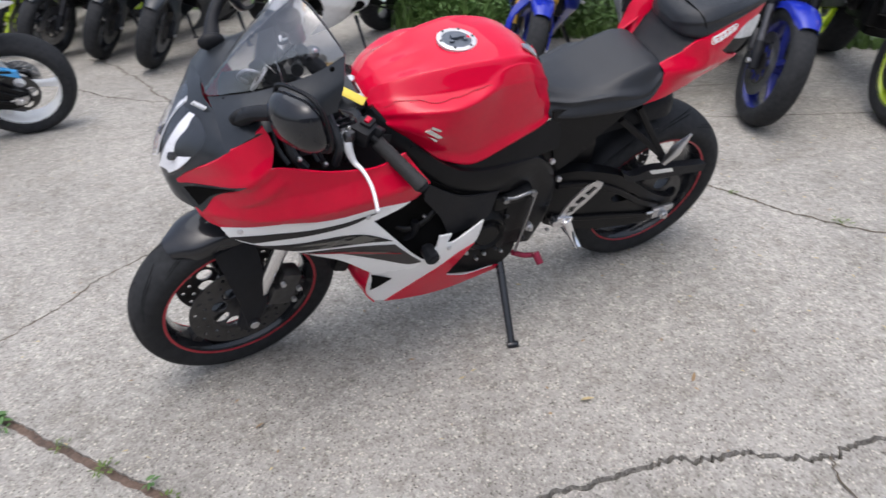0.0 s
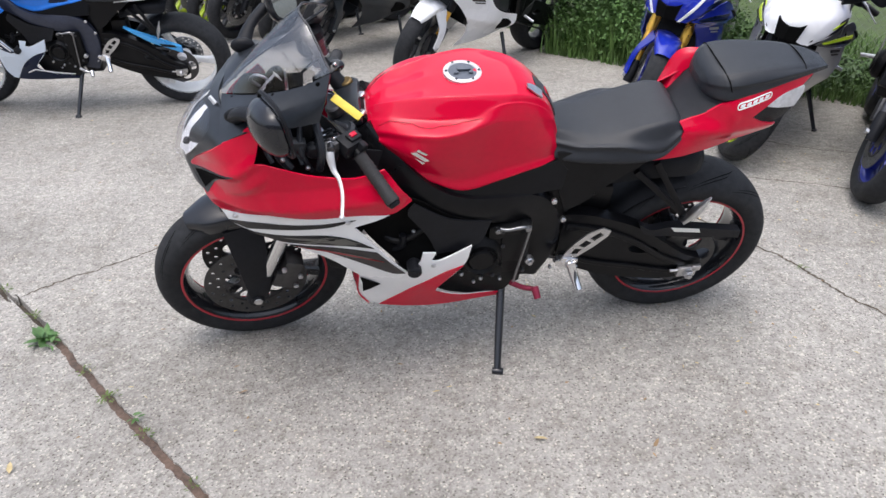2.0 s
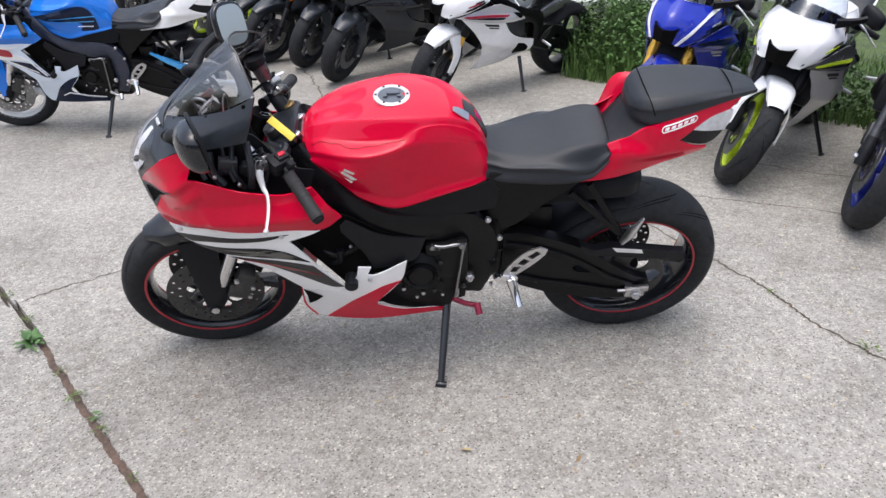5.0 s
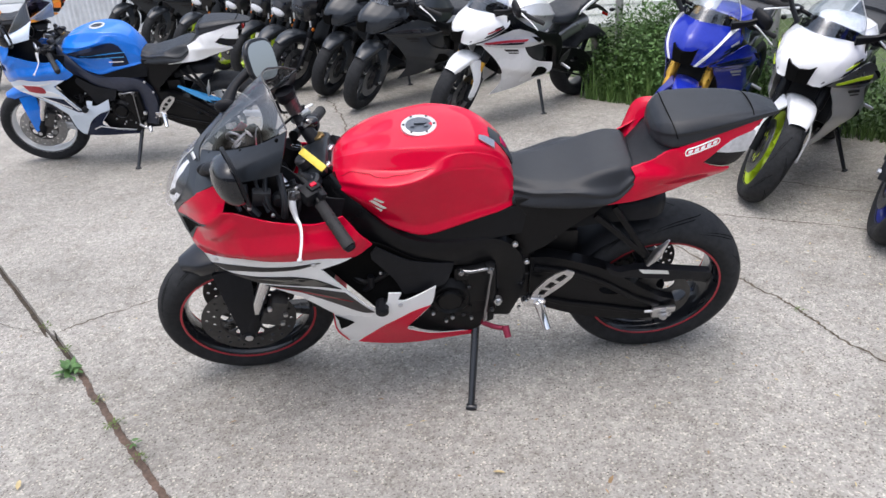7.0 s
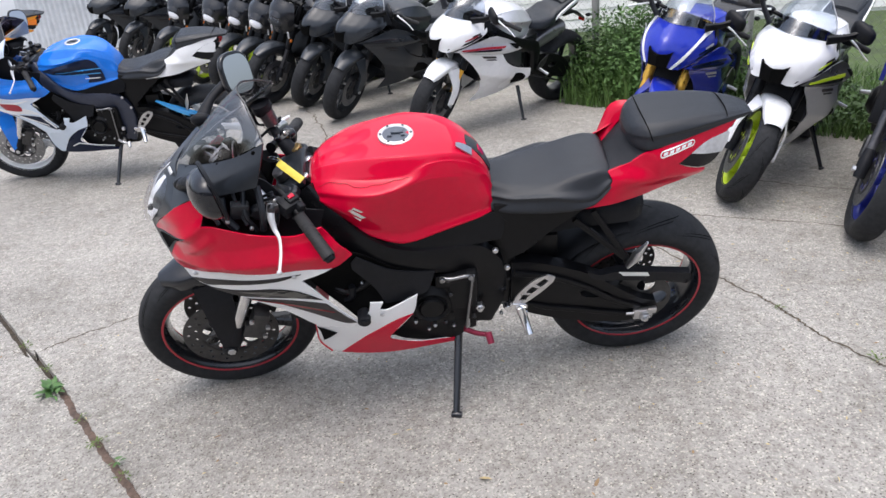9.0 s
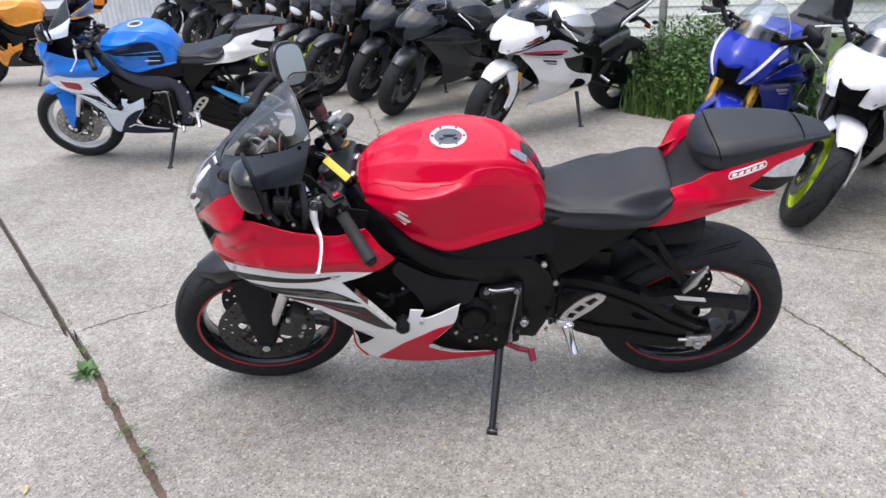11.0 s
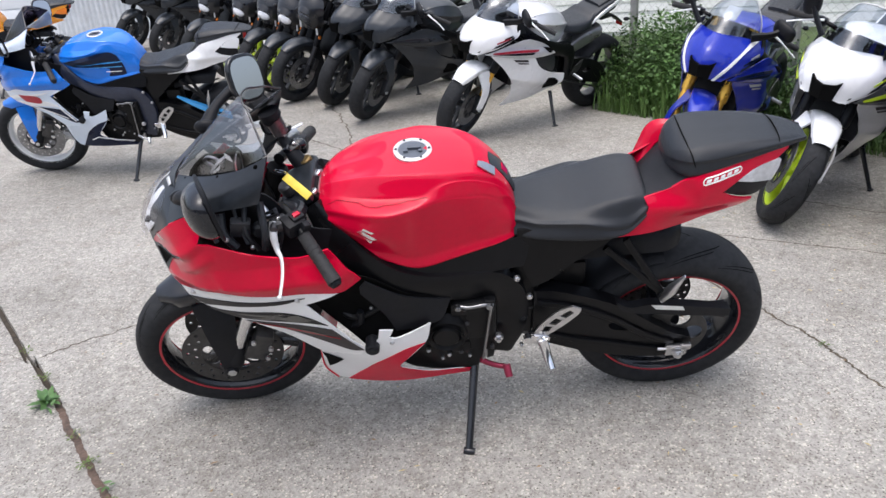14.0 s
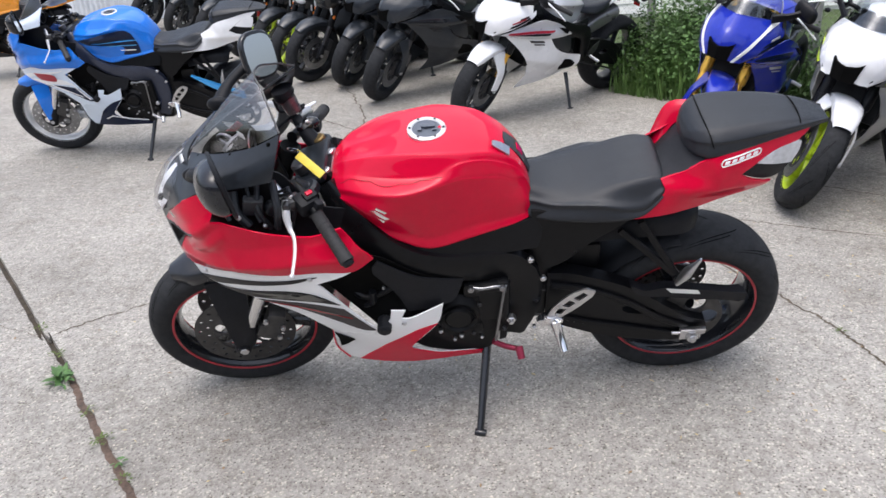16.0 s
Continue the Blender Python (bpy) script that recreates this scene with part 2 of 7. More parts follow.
def concrete_material():
    """Broom-worn exposed-aggregate concrete with dark and pale grit, stains and wear."""
    m = bpy.data.materials.new("aggregate_concrete")
    m.use_nodes = True
    n, l = m.node_tree.nodes, m.node_tree.links
    b = n["Principled BSDF"]
    b.inputs["Roughness"].default_value = 0.88
    co = n.new("ShaderNodeTexCoord")

    def tex(kind, scale, detail=4, rough=0.6):
        t = n.new("ShaderNodeTex" + kind)
        t.inputs["Scale"].default_value = scale
        if kind == "Noise":
            t.inputs["Detail"].default_value, t.inputs["Roughness"].default_value = detail, rough
        l.new(co.outputs["Object"], t.inputs["Vector"])
        return t

    def ramp(src, stops):
        r = n.new("ShaderNodeValToRGB")
        e = r.color_ramp.elements
        while len(e) < len(stops):
            e.new(0.5)
        for q, (p, c) in zip(e, stops):
            q.position, q.color = p, (*c, 1)
        l.new(src, r.inputs["Fac"])
        return r.outputs["Color"]

    def mix(kind, fac, a, c):
        x = n.new("ShaderNodeMix")
        x.data_type, x.blend_type = "RGBA", kind
        for value, sock in ((fac, x.inputs[0]), (a, x.inputs[6]), (c, x.inputs[7])):
            if isinstance(value, (int, float)):
                sock.default_value = value
            else:
                l.new(value, sock)
        return x.outputs[2]

    stains = ramp(tex("Noise", 1.3, 6, 0.62).outputs["Fac"], [(0.3, (0.226, 0.218, 0.202)), (0.52, (0.300, 0.291, 0.271)), (0.75, (0.362, 0.352, 0.330))])
    mott = ramp(tex("Noise", 26, 5, 0.7).outputs["Fac"], [(0.3, (0.80, 0.80, 0.80)), (0.7, (1.17, 1.165, 1.16))])
    base = mix("MULTIPLY", 1.0, stains, mott)
    blotch = ramp(tex("Noise", 6.5, 7, 0.72).outputs["Fac"], [(0.33, (0.86, 0.845, 0.82)), (0.5, (1.0, 1.0, 1.0)), (0.68, (1.09, 1.09, 1.085))])
    base = mix("MULTIPLY", 1.0, base, blotch)
    grit = tex("Voronoi", 165)
    tone = ramp(grit.outputs["Color"], [(0.0, (0.42, 0.40, 0.37)), (0.22, (0.75, 0.73, 0.70)), (0.45, (1.0, 0.98, 0.96)), (0.75, (1.12, 1.10, 1.08)), (0.93, (1.75, 1.68, 1.56))])
    base = mix("MULTIPLY", 0.9, base, tone)
    fleck = tex("Voronoi", 85)
    spot = ramp(fleck.outputs["Distance"], [(0.0, (1, 1, 1)), (0.20, (1, 1, 1)), (0.27, (0, 0, 0))])
    few = ramp(fleck.outputs["Color"], [(0.0, (0, 0, 0)), (0.60, (0, 0, 0)), (0.64, (1, 1, 1))])
    dark = mix("MULTIPLY", 1.0, spot, few)
    low = n.new("ShaderNodeRGB")
    low.outputs[0].default_value = (0.085, 0.075, 0.065, 1)
    base = mix("MIX", dark, base, low.outputs[0])
    stone = tex("Voronoi", 58)
    spot = ramp(stone.outputs["Distance"], [(0.0, (1, 1, 1)), (0.17, (1, 1, 1)), (0.24, (0, 0, 0))])
    few = ramp(stone.outputs["Color"], [(0.0, (0, 0, 0)), (0.70, (0, 0, 0)), (0.74, (1, 1, 1))])
    pale = n.new("ShaderNodeRGB")
    pale.outputs[0].default_value = (0.52, 0.47, 0.40, 1)
    base = mix("MIX", mix("MULTIPLY", 1.0, spot, few), base, pale.outputs[0])
    l.new(base, b.inputs["Base Color"])
    bp = n.new("ShaderNodeBump")
    bp.inputs["Strength"].default_value, bp.inputs["Distance"].default_value = 0.55, 0.004
    l.new(grit.outputs["Distance"], bp.inputs["Height"])
    l.new(bp.outputs[0], b.inputs["Normal"])
    return m


RED = material("red_gloss_paint", (0.58, 0.002, 0.032), 0.35, 0.0, 1.0, 0.05, 60, spec=0.03, coat_ior=1.33)
RED_DARK = material("dark_red_paint", (0.30, 0.012, 0.02), 0.35, 0.2, 0.6, 0.1, 60)
WHITE = material("white_paint", (0.86, 0.87, 0.88), 0.25, 0, 0.8, 0.03, 30)
BLACK_GLOSS = material("black_gloss_paint", (0.010, 0.011, 0.014), 0.28, 0, 0.7, 0.2, 50, spec=0.2)
BLACK_SATIN = material("black_satin_paint", (0.0135, 0.0165, 0.021), 0.38, 0, 0.25, 0.2, 50, spec=0.3)
PLASTIC = material("black_plastic", (0.0085, 0.0092, 0.0115), 0.45, 0, 0, 0.25, 60, 0.25, 500, spec=0.2)
FRAME_BLACK = material("black_frame_paint", (0.0048, 0.0050, 0.0060), 0.33, 0.0, 0.10, 0.25, 50, 0.08, 600, spec=0.15)
ENGINE = material("engine_black", (0.0050, 0.0052, 0.0060), 0.36, 0.0, 0, 0.35, 50, 0.2, 400, spec=0.20)
RUBBER = material("tyre_rubber", (0.021, 0.0222, 0.0245), 0.68, 0, 0, 0.3, 45, 0.3, 350, 0.02, spec=0.18)
GROOVE = material("tyre_groove", (0.004, 0.004, 0.004), 0.95, 0, 0, 0.2, 50, spec=0.05)
SEAT = material("seat_vinyl", (0.0135, 0.0160, 0.0205), 0.38, 0, 0, 0.16, 40, 0.4, 900, spec=0.42)
GRIP = material("grip_rubber", (0.022, 0.022, 0.023), 0.75, 0, 0, 0.25, 60, 0.8, 260)
ALU = material("bare_aluminium", (0.60, 0.60, 0.61), 0.32, 1.0, 0, 0.12, 60, 0.05, 300)
CHROME = material("polished_metal", (0.75, 0.75, 0.76), 0.12, 1.0, 0, 0.05, 40)
STEEL = material("brake_steel", (0.29, 0.295, 0.305), 0.33, 1.0, 0, 0.2, 60, 0.1, 300)
DARK_METAL = material("dark_metal", (0.08, 0.08, 0.085), 0.42, 0.8, 0, 0.3, 60)
MAROON = material("maroon_anodised", (0.25, 0.02, 0.05), 0.4, 0.4, 0, 0.15, 60)
STRIPE_RED = material("red_rim_tape", (0.36, 0.010, 0.025), 0.4, 0, 0.2, 0.1, 60)
GREY_DECAL = material("charcoal_decal", (0.030, 0.026, 0.027), 0.38, 0, 0.25, 0.2, 60, spec=0.3)
DECAL_BLACK = material("black_decal", (0.012, 0.011, 0.012), 0.38, 0, 0.2, 0.2, 60, spec=0.2)
YELLOW_TAG = material("yellow_tag", (0.75, 0.58, 0.06), 0.5, 0, 0, 0.1, 60)
DISC_DARK = material("worn_disc_steel", (0.070, 0.069, 0.069), 0.45, 0.7, 0, 0.25, 60, 0.1, 300)
DECAL_GREY = material("grey_decal_stroke", (0.085, 0.082, 0.072), 0.35, 0, 0.5, 0.2, 60)
CAP_GREY = material("grey_cap_metal", (0.10, 0.115, 0.14), 0.5, 0.3, 0, 0.12, 60)
STEP = material("ribbed_step_vinyl", (0.014, 0.015, 0.018), 0.55, 0, 0, 0.2, 60, 0.9, 420, spec=0.3)
CAP_SILVER = material("satin_silver", (0.62, 0.62, 0.63), 0.45, 0.45, 0, 0.08, 60)
LENS_GREY = material("frosted_lens", (0.58, 0.59, 0.61), 0.25, 0, 0.5, 0.15, 90)
LENS_CLEAR = glass("clear_lens", (0.97, 0.97, 0.98), 0.03, 0.88, 0.4)
SCREEN = glass("smoked_screen", (0.86, 0.86, 0.87), 0.06, 0.79, 0.30)
SCREEN_CLEAR = glass("clear_screen", (0.80, 0.83, 0.87), 0.06, 0.80, 0.34)
REFLECTOR = material("lamp_reflector", (0.93, 0.94, 0.95), 0.25, 0.08, 0.6, 0.05, 30, 0.6, 70)
MIRROR_GLASS = material("mirror_glass", (0.58, 0.59, 0.60), 0.03, 1.0, 0, 0.02, 10)
ORANGE_LENS = material("amber_lens", (0.85, 0.22, 0.02), 0.2, 0, 0.6, 0.1, 80)
RED_LENS = material("red_lens", (0.45, 0.01, 0.01), 0.2, 0, 0.6, 0.1, 80)
BRASS = material("dull_brass", (0.22, 0.15, 0.06), 0.45, 0.7, 0, 0.2, 60)
GOLD = material("gold_anodised", (0.75, 0.42, 0.06), 0.28, 0.8, 0.2, 0.08, 50)
BLUE = material("bright_blue_paint", (0.012, 0.17, 0.66), 0.35, 0.0, 1.0, 0.06, 60, spec=0.06)
ROYAL = material("royal_blue_paint", (0.012, 0.028, 0.36), 0.35, 0.0, 1.0, 0.08, 60, spec=0.06)
NAVY = material("navy_decal", (0.005, 0.011, 0.034), 0.3, 0, 0.5, 0.15, 60, spec=0.1, coat_ior=1.4)
NAVY_FRAME = material("navy_frame_paint", (0.022, 0.028, 0.05), 0.38, 0.1, 0.3, 0.2, 60)
SKY_BLUE = material("light_blue_paint", (0.06, 0.36, 0.75), 0.3, 0, 0.5, 0.08, 60)
SILVER = material("silver_paint", (0.62, 0.63, 0.65), 0.32, 0.35, 0.7, 0.05, 60)
DARK_SILVER = material("dark_silver_paint", (0.20, 0.20, 0.20), 0.3, 0.5, 0.8, 0.06, 60)
MATTE_BLACK = material("satin_black_paint", (0.020, 0.0245, 0.031), 0.36, 0.0, 0.4, 0.15, 40, spec=0.3)
ORANGE = material("orange_paint", (0.82, 0.30, 0.015), 0.28, 0.1, 1.0, 0.06, 60)
LIME = material("lime_wheel_paint", (0.55, 0.72, 0.03), 0.4, 0, 0.4, 0.08, 60)
WHITE_RIM = material("white_rim_paint", (0.86, 0.87, 0.87), 0.38, 0, 0.3, 0.05, 50)
PALE_BLUE = material("pale_blue_white_paint", (0.66, 0.75, 0.86), 0.25, 0, 0.8, 0.04, 30)
DARK_SCREEN = glass("dark_screen", (0.22, 0.20, 0.25), 0.05, 0.80, 0.45)
BLUE_RIM = material("blue_rim_paint", (0.018, 0.030, 0.26), 0.35, 0.2, 0.4, 0.08, 60)
PAPER = material("white_paper", (0.75, 0.75, 0.72), 0.8, 0, 0, 0.03, 30)
# near-black: the shade inside openings is put into this colour; also dark inner parts
DEEP = material("shade_black", (0.005, 0.005, 0.005), 0.85, 0, 0, 0.2, 40, spec=0.05)
TAN = material("smoky_cup_plastic", (0.075, 0.068, 0.070), 0.3, 0, 0.4, 0.15, 50)


# ---- the ground: slabs, joints and cracks ----
CONCRETE = concrete_material()
SOIL = material("dark_soil", (0.06, 0.048, 0.036), 0.95, 0, 0, 0.5, 60, 0.8, 120)
CRACK = material("crack_dirt", (0.078, 0.061, 0.043), 0.95, 0, 0, 0.5, 90, 0.6, 200)
JOINT_DIRT = material("brown_joint_dirt", (0.098, 0.066, 0.050), 0.95, 0, 0, 0.5, 90, 0.6, 200)
MOSS = material("crack_moss", (0.10, 0.15, 0.035), 0.9, 0, 0, 0.5, 120)


def wander(points, n, amp, seed):
    """A broken, wandering line through the points, on the ground."""
    rng = np.random.default_rng(seed)
    p = cr(np.array(points, float), n)
    t = np.gradient(p, axis=0)
    t /= np.linalg.norm(t, axis=1, keepdims=True) + 1e-9
    off = np.convolve(rng.normal(0, 1, n + 8), np.ones(5) / 5, "same")[4:-4] * amp + rng.normal(0, amp * 0.35, n)
    off[0] = off[-1] = 0
    return p + off[:, None] * np.c_[-t[:, 1], t[:, 0]]


def crack_strip(points, n, amp, width, seed, z=0.0012):
    """The filled mouth of a crack: a narrow uneven strip."""
    rng = np.random.default_rng(seed + 50)
    p = wander(points, n, amp, seed)
    t = np.gradient(p, axis=0)
    t /= np.linalg.norm(t, axis=1, keepdims=True) + 1e-9
    side = np.c_[-t[:, 1], t[:, 0]]
    w1, w2 = (width * (0.35 + rng.random(n) * 0.9) for _ in range(2))
    w1[0] = w1[-1] = w2[0] = w2[-1] = width * 0.05
    a, b = p + side * w1[:, None], p - side * w2[:, None]
    v = [(x, y, z) for x, y in a] + [(x, y, z) for x, y in b]
    f = [[i, i + 1, n + i + 1, n + i] for i in range(n - 1)]
    return v, [q[::-1] for q in f]

ground = part("ground", ([(-60, -60, -0.03), (60, -60, -0.03), (60, 60, -0.03), (-60, 60, -0.03)], [[0, 1, 2, 3]]), SOIL)
tagged(ground, "bare dark soil round the concrete yard", "ground", kind="structure")


def slab(name, points, z=0.0, thick=0.03):
    bm = bmesh.new()
    loops = []
    for h in (z, z - thick):
        vs = [bm.verts.new((x, y, h)) for x, y in points]
        loops.append((vs, [bm.edges.new((p, q)) for p, q in zip(vs, vs[1:] + vs[:1])]))
    bmesh.ops.triangle_fill(bm, use_beauty=True, edges=loops[0][1])
    for p, q, r, t in zip(loops[0][0], loops[0][0][1:] + loops[0][0][:1], loops[1][0][1:] + loops[1][0][:1], loops[1][0]):
        bm.faces.new((p, q, r, t))
    bm.normal_update()
    bmesh.ops.recalc_face_normals(bm, faces=bm.faces[:])
    if sum(f.normal.z * f.calc_area() for f in bm.faces) < 0:
        bmesh.ops.reverse_faces(bm, faces=bm.faces[:])
    ob = part(name, geo(bm), CONCRETE, sharp=20)
    return tagged(ob, "worn grey aggregate concrete slab", "pavement", kind="structure")


edge_line = wander([(-0.715, -0.835), (-0.5, -0.818), (-0.33, -0.834), (-0.18, -0.888), (0.12, -0.912), (0.336, -0.976), (0.52, -1.068), (0.70, -1.09), (1.5, -1.35), (9.0, -3.0)], 220, 0.012, 3)
joint = wander([(-0.715, -0.835), (-1.03, -0.46), (-1.38, -0.02), (-1.635, 0.285), (-2.6, 1.41), (-10.5, 10.87)], 160, 0.005, 5)
jn = np.array((2.5, 2.09)) / np.hypot(2.5, 2.09)
slab("pavement", np.concatenate([edge_line, [(9.0, -4.2), (9, 30), (-10.5, 30)], joint[:0:-1] + jn * 0.011]).tolist())
slab("pavement", np.concatenate([joint - jn * 0.013, [(-30, 10.9), (-30, -9), (-1.5, -9), (-0.74, -2.2)]]).tolist(), -0.006)
slab("pavement", np.concatenate([edge_line + (0.0, -0.014), [(9, -9), (-1.45, -9), (-0.72, -2.2)]]).tolist(), -0.004)

for name, pts, n, amp, w, seed, mat in (("crack", [(-1.62, 0.30), (-1.49, 0.43), (-1.34, 0.53), (-1.15, 0.72), (-0.94, 0.865), (-0.55, 1.10), (-0.2, 1.45)], 90, 0.012, 0.0045, 1, CRACK),
                                        ("crack", [(0.95, 0.95), (1.18, 0.465), (1.29, 0.24), (1.335, 0.06), (1.44, -0.18), (1.55, -0.33), (2.2, -1.0)], 110, 0.010, 0.006, 2, CRACK),
                                        ("crack", [(1.0, 1.33), (1.40, 1.14), (1.80, 0.965), (2.6, 0.55), (4.0, -0.2)], 90, 0.007, 0.0045, 3, CRACK),
                                        ("crack", [(-1.55, 4.0), (-1.26, 3.53), (-1.0, 3.15), (-0.74, 2.91), (-0.3, 2.6)], 60, 0.02, 0.007, 4, CRACK),
                                        ("crack", [(-1.25, 4.45), (-1.05, 4.1), (-0.83, 3.29), (-0.68, 2.62)], 70, 0.02, 0.006, 6, CRACK),
                                        ("crack", [(-2.9, 1.0), (-2.2, 0.55), (-1.66, 0.28)], 50, 0.01, 0.0016, 7, CRACK),
                                        ("crack", [(0.53, -1.075), (0.485, -1.17), (0.46, -1.5)], 24, 0.006, 0.003, 8, CRACK),
                                        ("crack", [(1.6, 1.75), (2.0, 1.45), (2.6, 1.2)], 30, 0.015, 0.005, 9, CRACK)):
    tagged(part(name, crack_strip(pts, n, amp, w, seed), mat), "dirt-filled crack in the concrete", "crack", kind="structure")

# dirt, moss and weeds in the open joint, and litter on the slab
fill_line = joint[:70] - jn * 0.001
nf = len(fill_line)
rng = np.random.default_rng(12)
bump_z = -0.010 + 0.004 * rng.random(nf)
filler = part("joint_dirt", ([(*(p + jn * 0.021), z) for p, z in zip(fill_line, bump_z)] + [(*(p - jn * 0.021), z) for p, z in zip(fill_line, bump_z)], [[i + 1, i, nf + i, nf + i + 1] for i in range(nf - 1)]), JOINT_DIRT)
tagged(filler, "brown dirt filling the open joint", "dirt", kind="structure")
WEED = material("weed_green", (0.065, 0.15, 0.035), 0.55, 0, 0, 0.35, 40, 0.2, 90)
DRY = material("dry_leaf", (0.26, 0.17, 0.09), 0.8, 0, 0, 0.35, 70, 0.3, 120)
STRAW = material("pale_dry_leaf", (0.48, 0.38, 0.20), 0.8, 0, 0, 0.3, 70, 0.3, 120)


def sprig(count, spread, size, seed, rise):
    """Leaves fanning out from one root."""
    r = np.random.default_rng(seed)
    v, f = [], []
    for _ in range(count):
        a, d = r.random() * 6.28, spread * r.random() ** 0.7
        s = size * (0.6 + 0.8 * r.random())
        m = np.array(Euler((r.normal(0.25, 0.25), r.normal(0, 0.25), a - 1.57)).to_matrix())
        shape = np.array([(0, -0.5, 0), (0.2, -0.15, 0.04), (0.17, 0.25, 0.03), (0, 0.6, -0.05), (-0.17, 0.25, 0.03), (-0.2, -0.15, 0.04), (0, 0.05, -0.01)]) * s
        k = len(v)
        v += (shape @ m.T + np.array((d * math.cos(a), d * math.sin(a), 0.006 + rise * r.random()))).tolist()
        f += [[k, k + 1, k + 6], [k + 1, k + 2, k + 6], [k + 2, k + 3, k + 6], [k + 3, k + 4, k + 6], [k + 4, k + 5, k + 6], [k + 5, k, k + 6]]
    return v, f


for name, x, y, n, sp, sz, rise, seed, mat, label in (("weed", -1.435, 0.005, 18, 0.060, 0.050, 0.028, 21, WEED, "small green weed growing in the joint"), ("weed", -1.40, -0.045, 10, 0.03, 0.024, 0.025, 22, WEED, "small green weed growing in the joint"),
                                                      ("moss", -1.13, -0.335, 26, 0.035, 0.013, 0.008, 23, MOSS, "moss in the joint"), ("moss", -1.24, -0.195, 18, 0.03, 0.011, 0.008, 24, MOSS, "moss in the joint"), ("moss", -0.98, -0.52, 22, 0.03, 0.012, 0.008, 25, MOSS, "moss in the joint"),
                                                      ("moss", -0.80, -0.73, 16, 0.025, 0.010, 0.008, 26, MOSS, "moss in the joint"), ("moss", -1.70, 0.36, 20, 0.03, 0.011, 0.008, 27, MOSS, "moss in the joint"), ("moss", -1.53, 0.16, 20, 0.03, 0.012, 0.008, 28, MOSS, "moss in the joint"),
                                                      ("moss", 1.46, -0.20, 26, 0.04, 0.013, 0.012, 29, MOSS, "moss in the crack"), ("moss", 1.30, 0.20, 16, 0.03, 0.010, 0.008, 30, MOSS, "moss in the crack"), ("weed", -1.02, -0.45, 7, 0.02, 0.018, 0.02, 31, WEED, "tiny weed in the joint")):
    o = part(name, sprig(n, sp, sz, seed, rise), mat)
    o.matrix_basis = pose(x, y, -0.004)
    tagged(o, label, "weed", "weeds in the joint")
for k, (x, y, a, mat) in enumerate(((0.669, -0.358, 20, STRAW), (-0.727, -0.358, 70, DRY), (0.112, -0.648, 120, STRAW), (0.32, -0.965, 10, DRY), (-0.30, -0.62, 200, STRAW), (0.42, -0.70, 40, DRY), (1.0, -0.30, 90, STRAW), (0.95, 0.42, 30, DRY), (0.62, 2.1, 60, STRAW), (1.05, 0.15, 150, STRAW), (-0.2, 1.9, 80, DRY), (-1.3, -0.62, 15, STRAW))):
    o = part("fallen_leaf", sprig(1, 0.0, 0.018 + 0.006 * (k % 3), 60 + k, 0.002), mat)
    o.matrix_basis = pose(x, y, 0, 0, 0, a)
    tagged(o, "small dry brown leaf lying on the concrete", "leaf", "fallen leaves")
rng = np.random.default_rng(77)
for name, mat, count, label in (("leaf_litter", STRAW, 190, "pale crumbs of dry leaf scattered over the concrete"), ("bark_litter", DRY, 130, "brown crumbs of leaf and bark scattered over the concrete")):
    v, f = [], []
    for _ in range(count):
        x, y = (rng.normal(0.9, 0.7), rng.normal(0.3, 0.8)) if rng.random() < 0.55 else (rng.uniform(-2.8, 2.2), rng.uniform(-0.75, 2.6))
        if y < -0.75 - 0.28 * max(0, x - 0.2):
            continue
        a, ln, wd = rng.random() * 6.28, rng.uniform(0.004, 0.013), rng.uniform(0.0015, 0.0045)
        d, w = np.array((math.cos(a), math.sin(a))) * ln, np.array((-math.sin(a), math.cos(a))) * wd
        k, p = len(v), np.array((x, y))
        for q, h in ((p - d, 0.0008), (p - w, 0.0015), (p + w, 0.0025), (p + d, 0.0012), (p, 0.0042)):
            v.append((*q, h))
        f += [[k, k + 1, k + 4], [k + 1, k + 3, k + 4], [k + 3, k + 2, k + 4], [k + 2, k, k + 4]]
    tagged(part(name, (v, f), mat), label, "litter", kind="stuff")


# ---- parts shared by the motorcycles ----
RAKE = radians(23.8)
STEER_AXIS = Vector((math.sin(RAKE), 0, math.cos(RAKE)))


def steering(degrees, axle):
    p = Vector((axle[0] + 0.04, 0, axle[1]))
    return Matrix.Translation(p) @ Matrix.Rotation(radians(degrees), 4, STEER_AXIS) @ Matrix.Translation(-p)


def tyre_r(phi, r):
    return 0.246 + (r - 0.246) * np.cos(phi) ** 0.75


def tyre(r, hw, n):
    ph = np.linspace(-1.5, 1.5, 15)
    prof = [(tyre_r(a, r), hw * np.sin(a)) for a in ph]
    prof += [(0.228, hw * 0.90), (0.214, hw * 0.74), (0.210, hw * 0.5), (0.210, -hw * 0.5), (0.214, -hw * 0.74), (0.228, -hw * 0.90)]
    return lathe(prof, n)


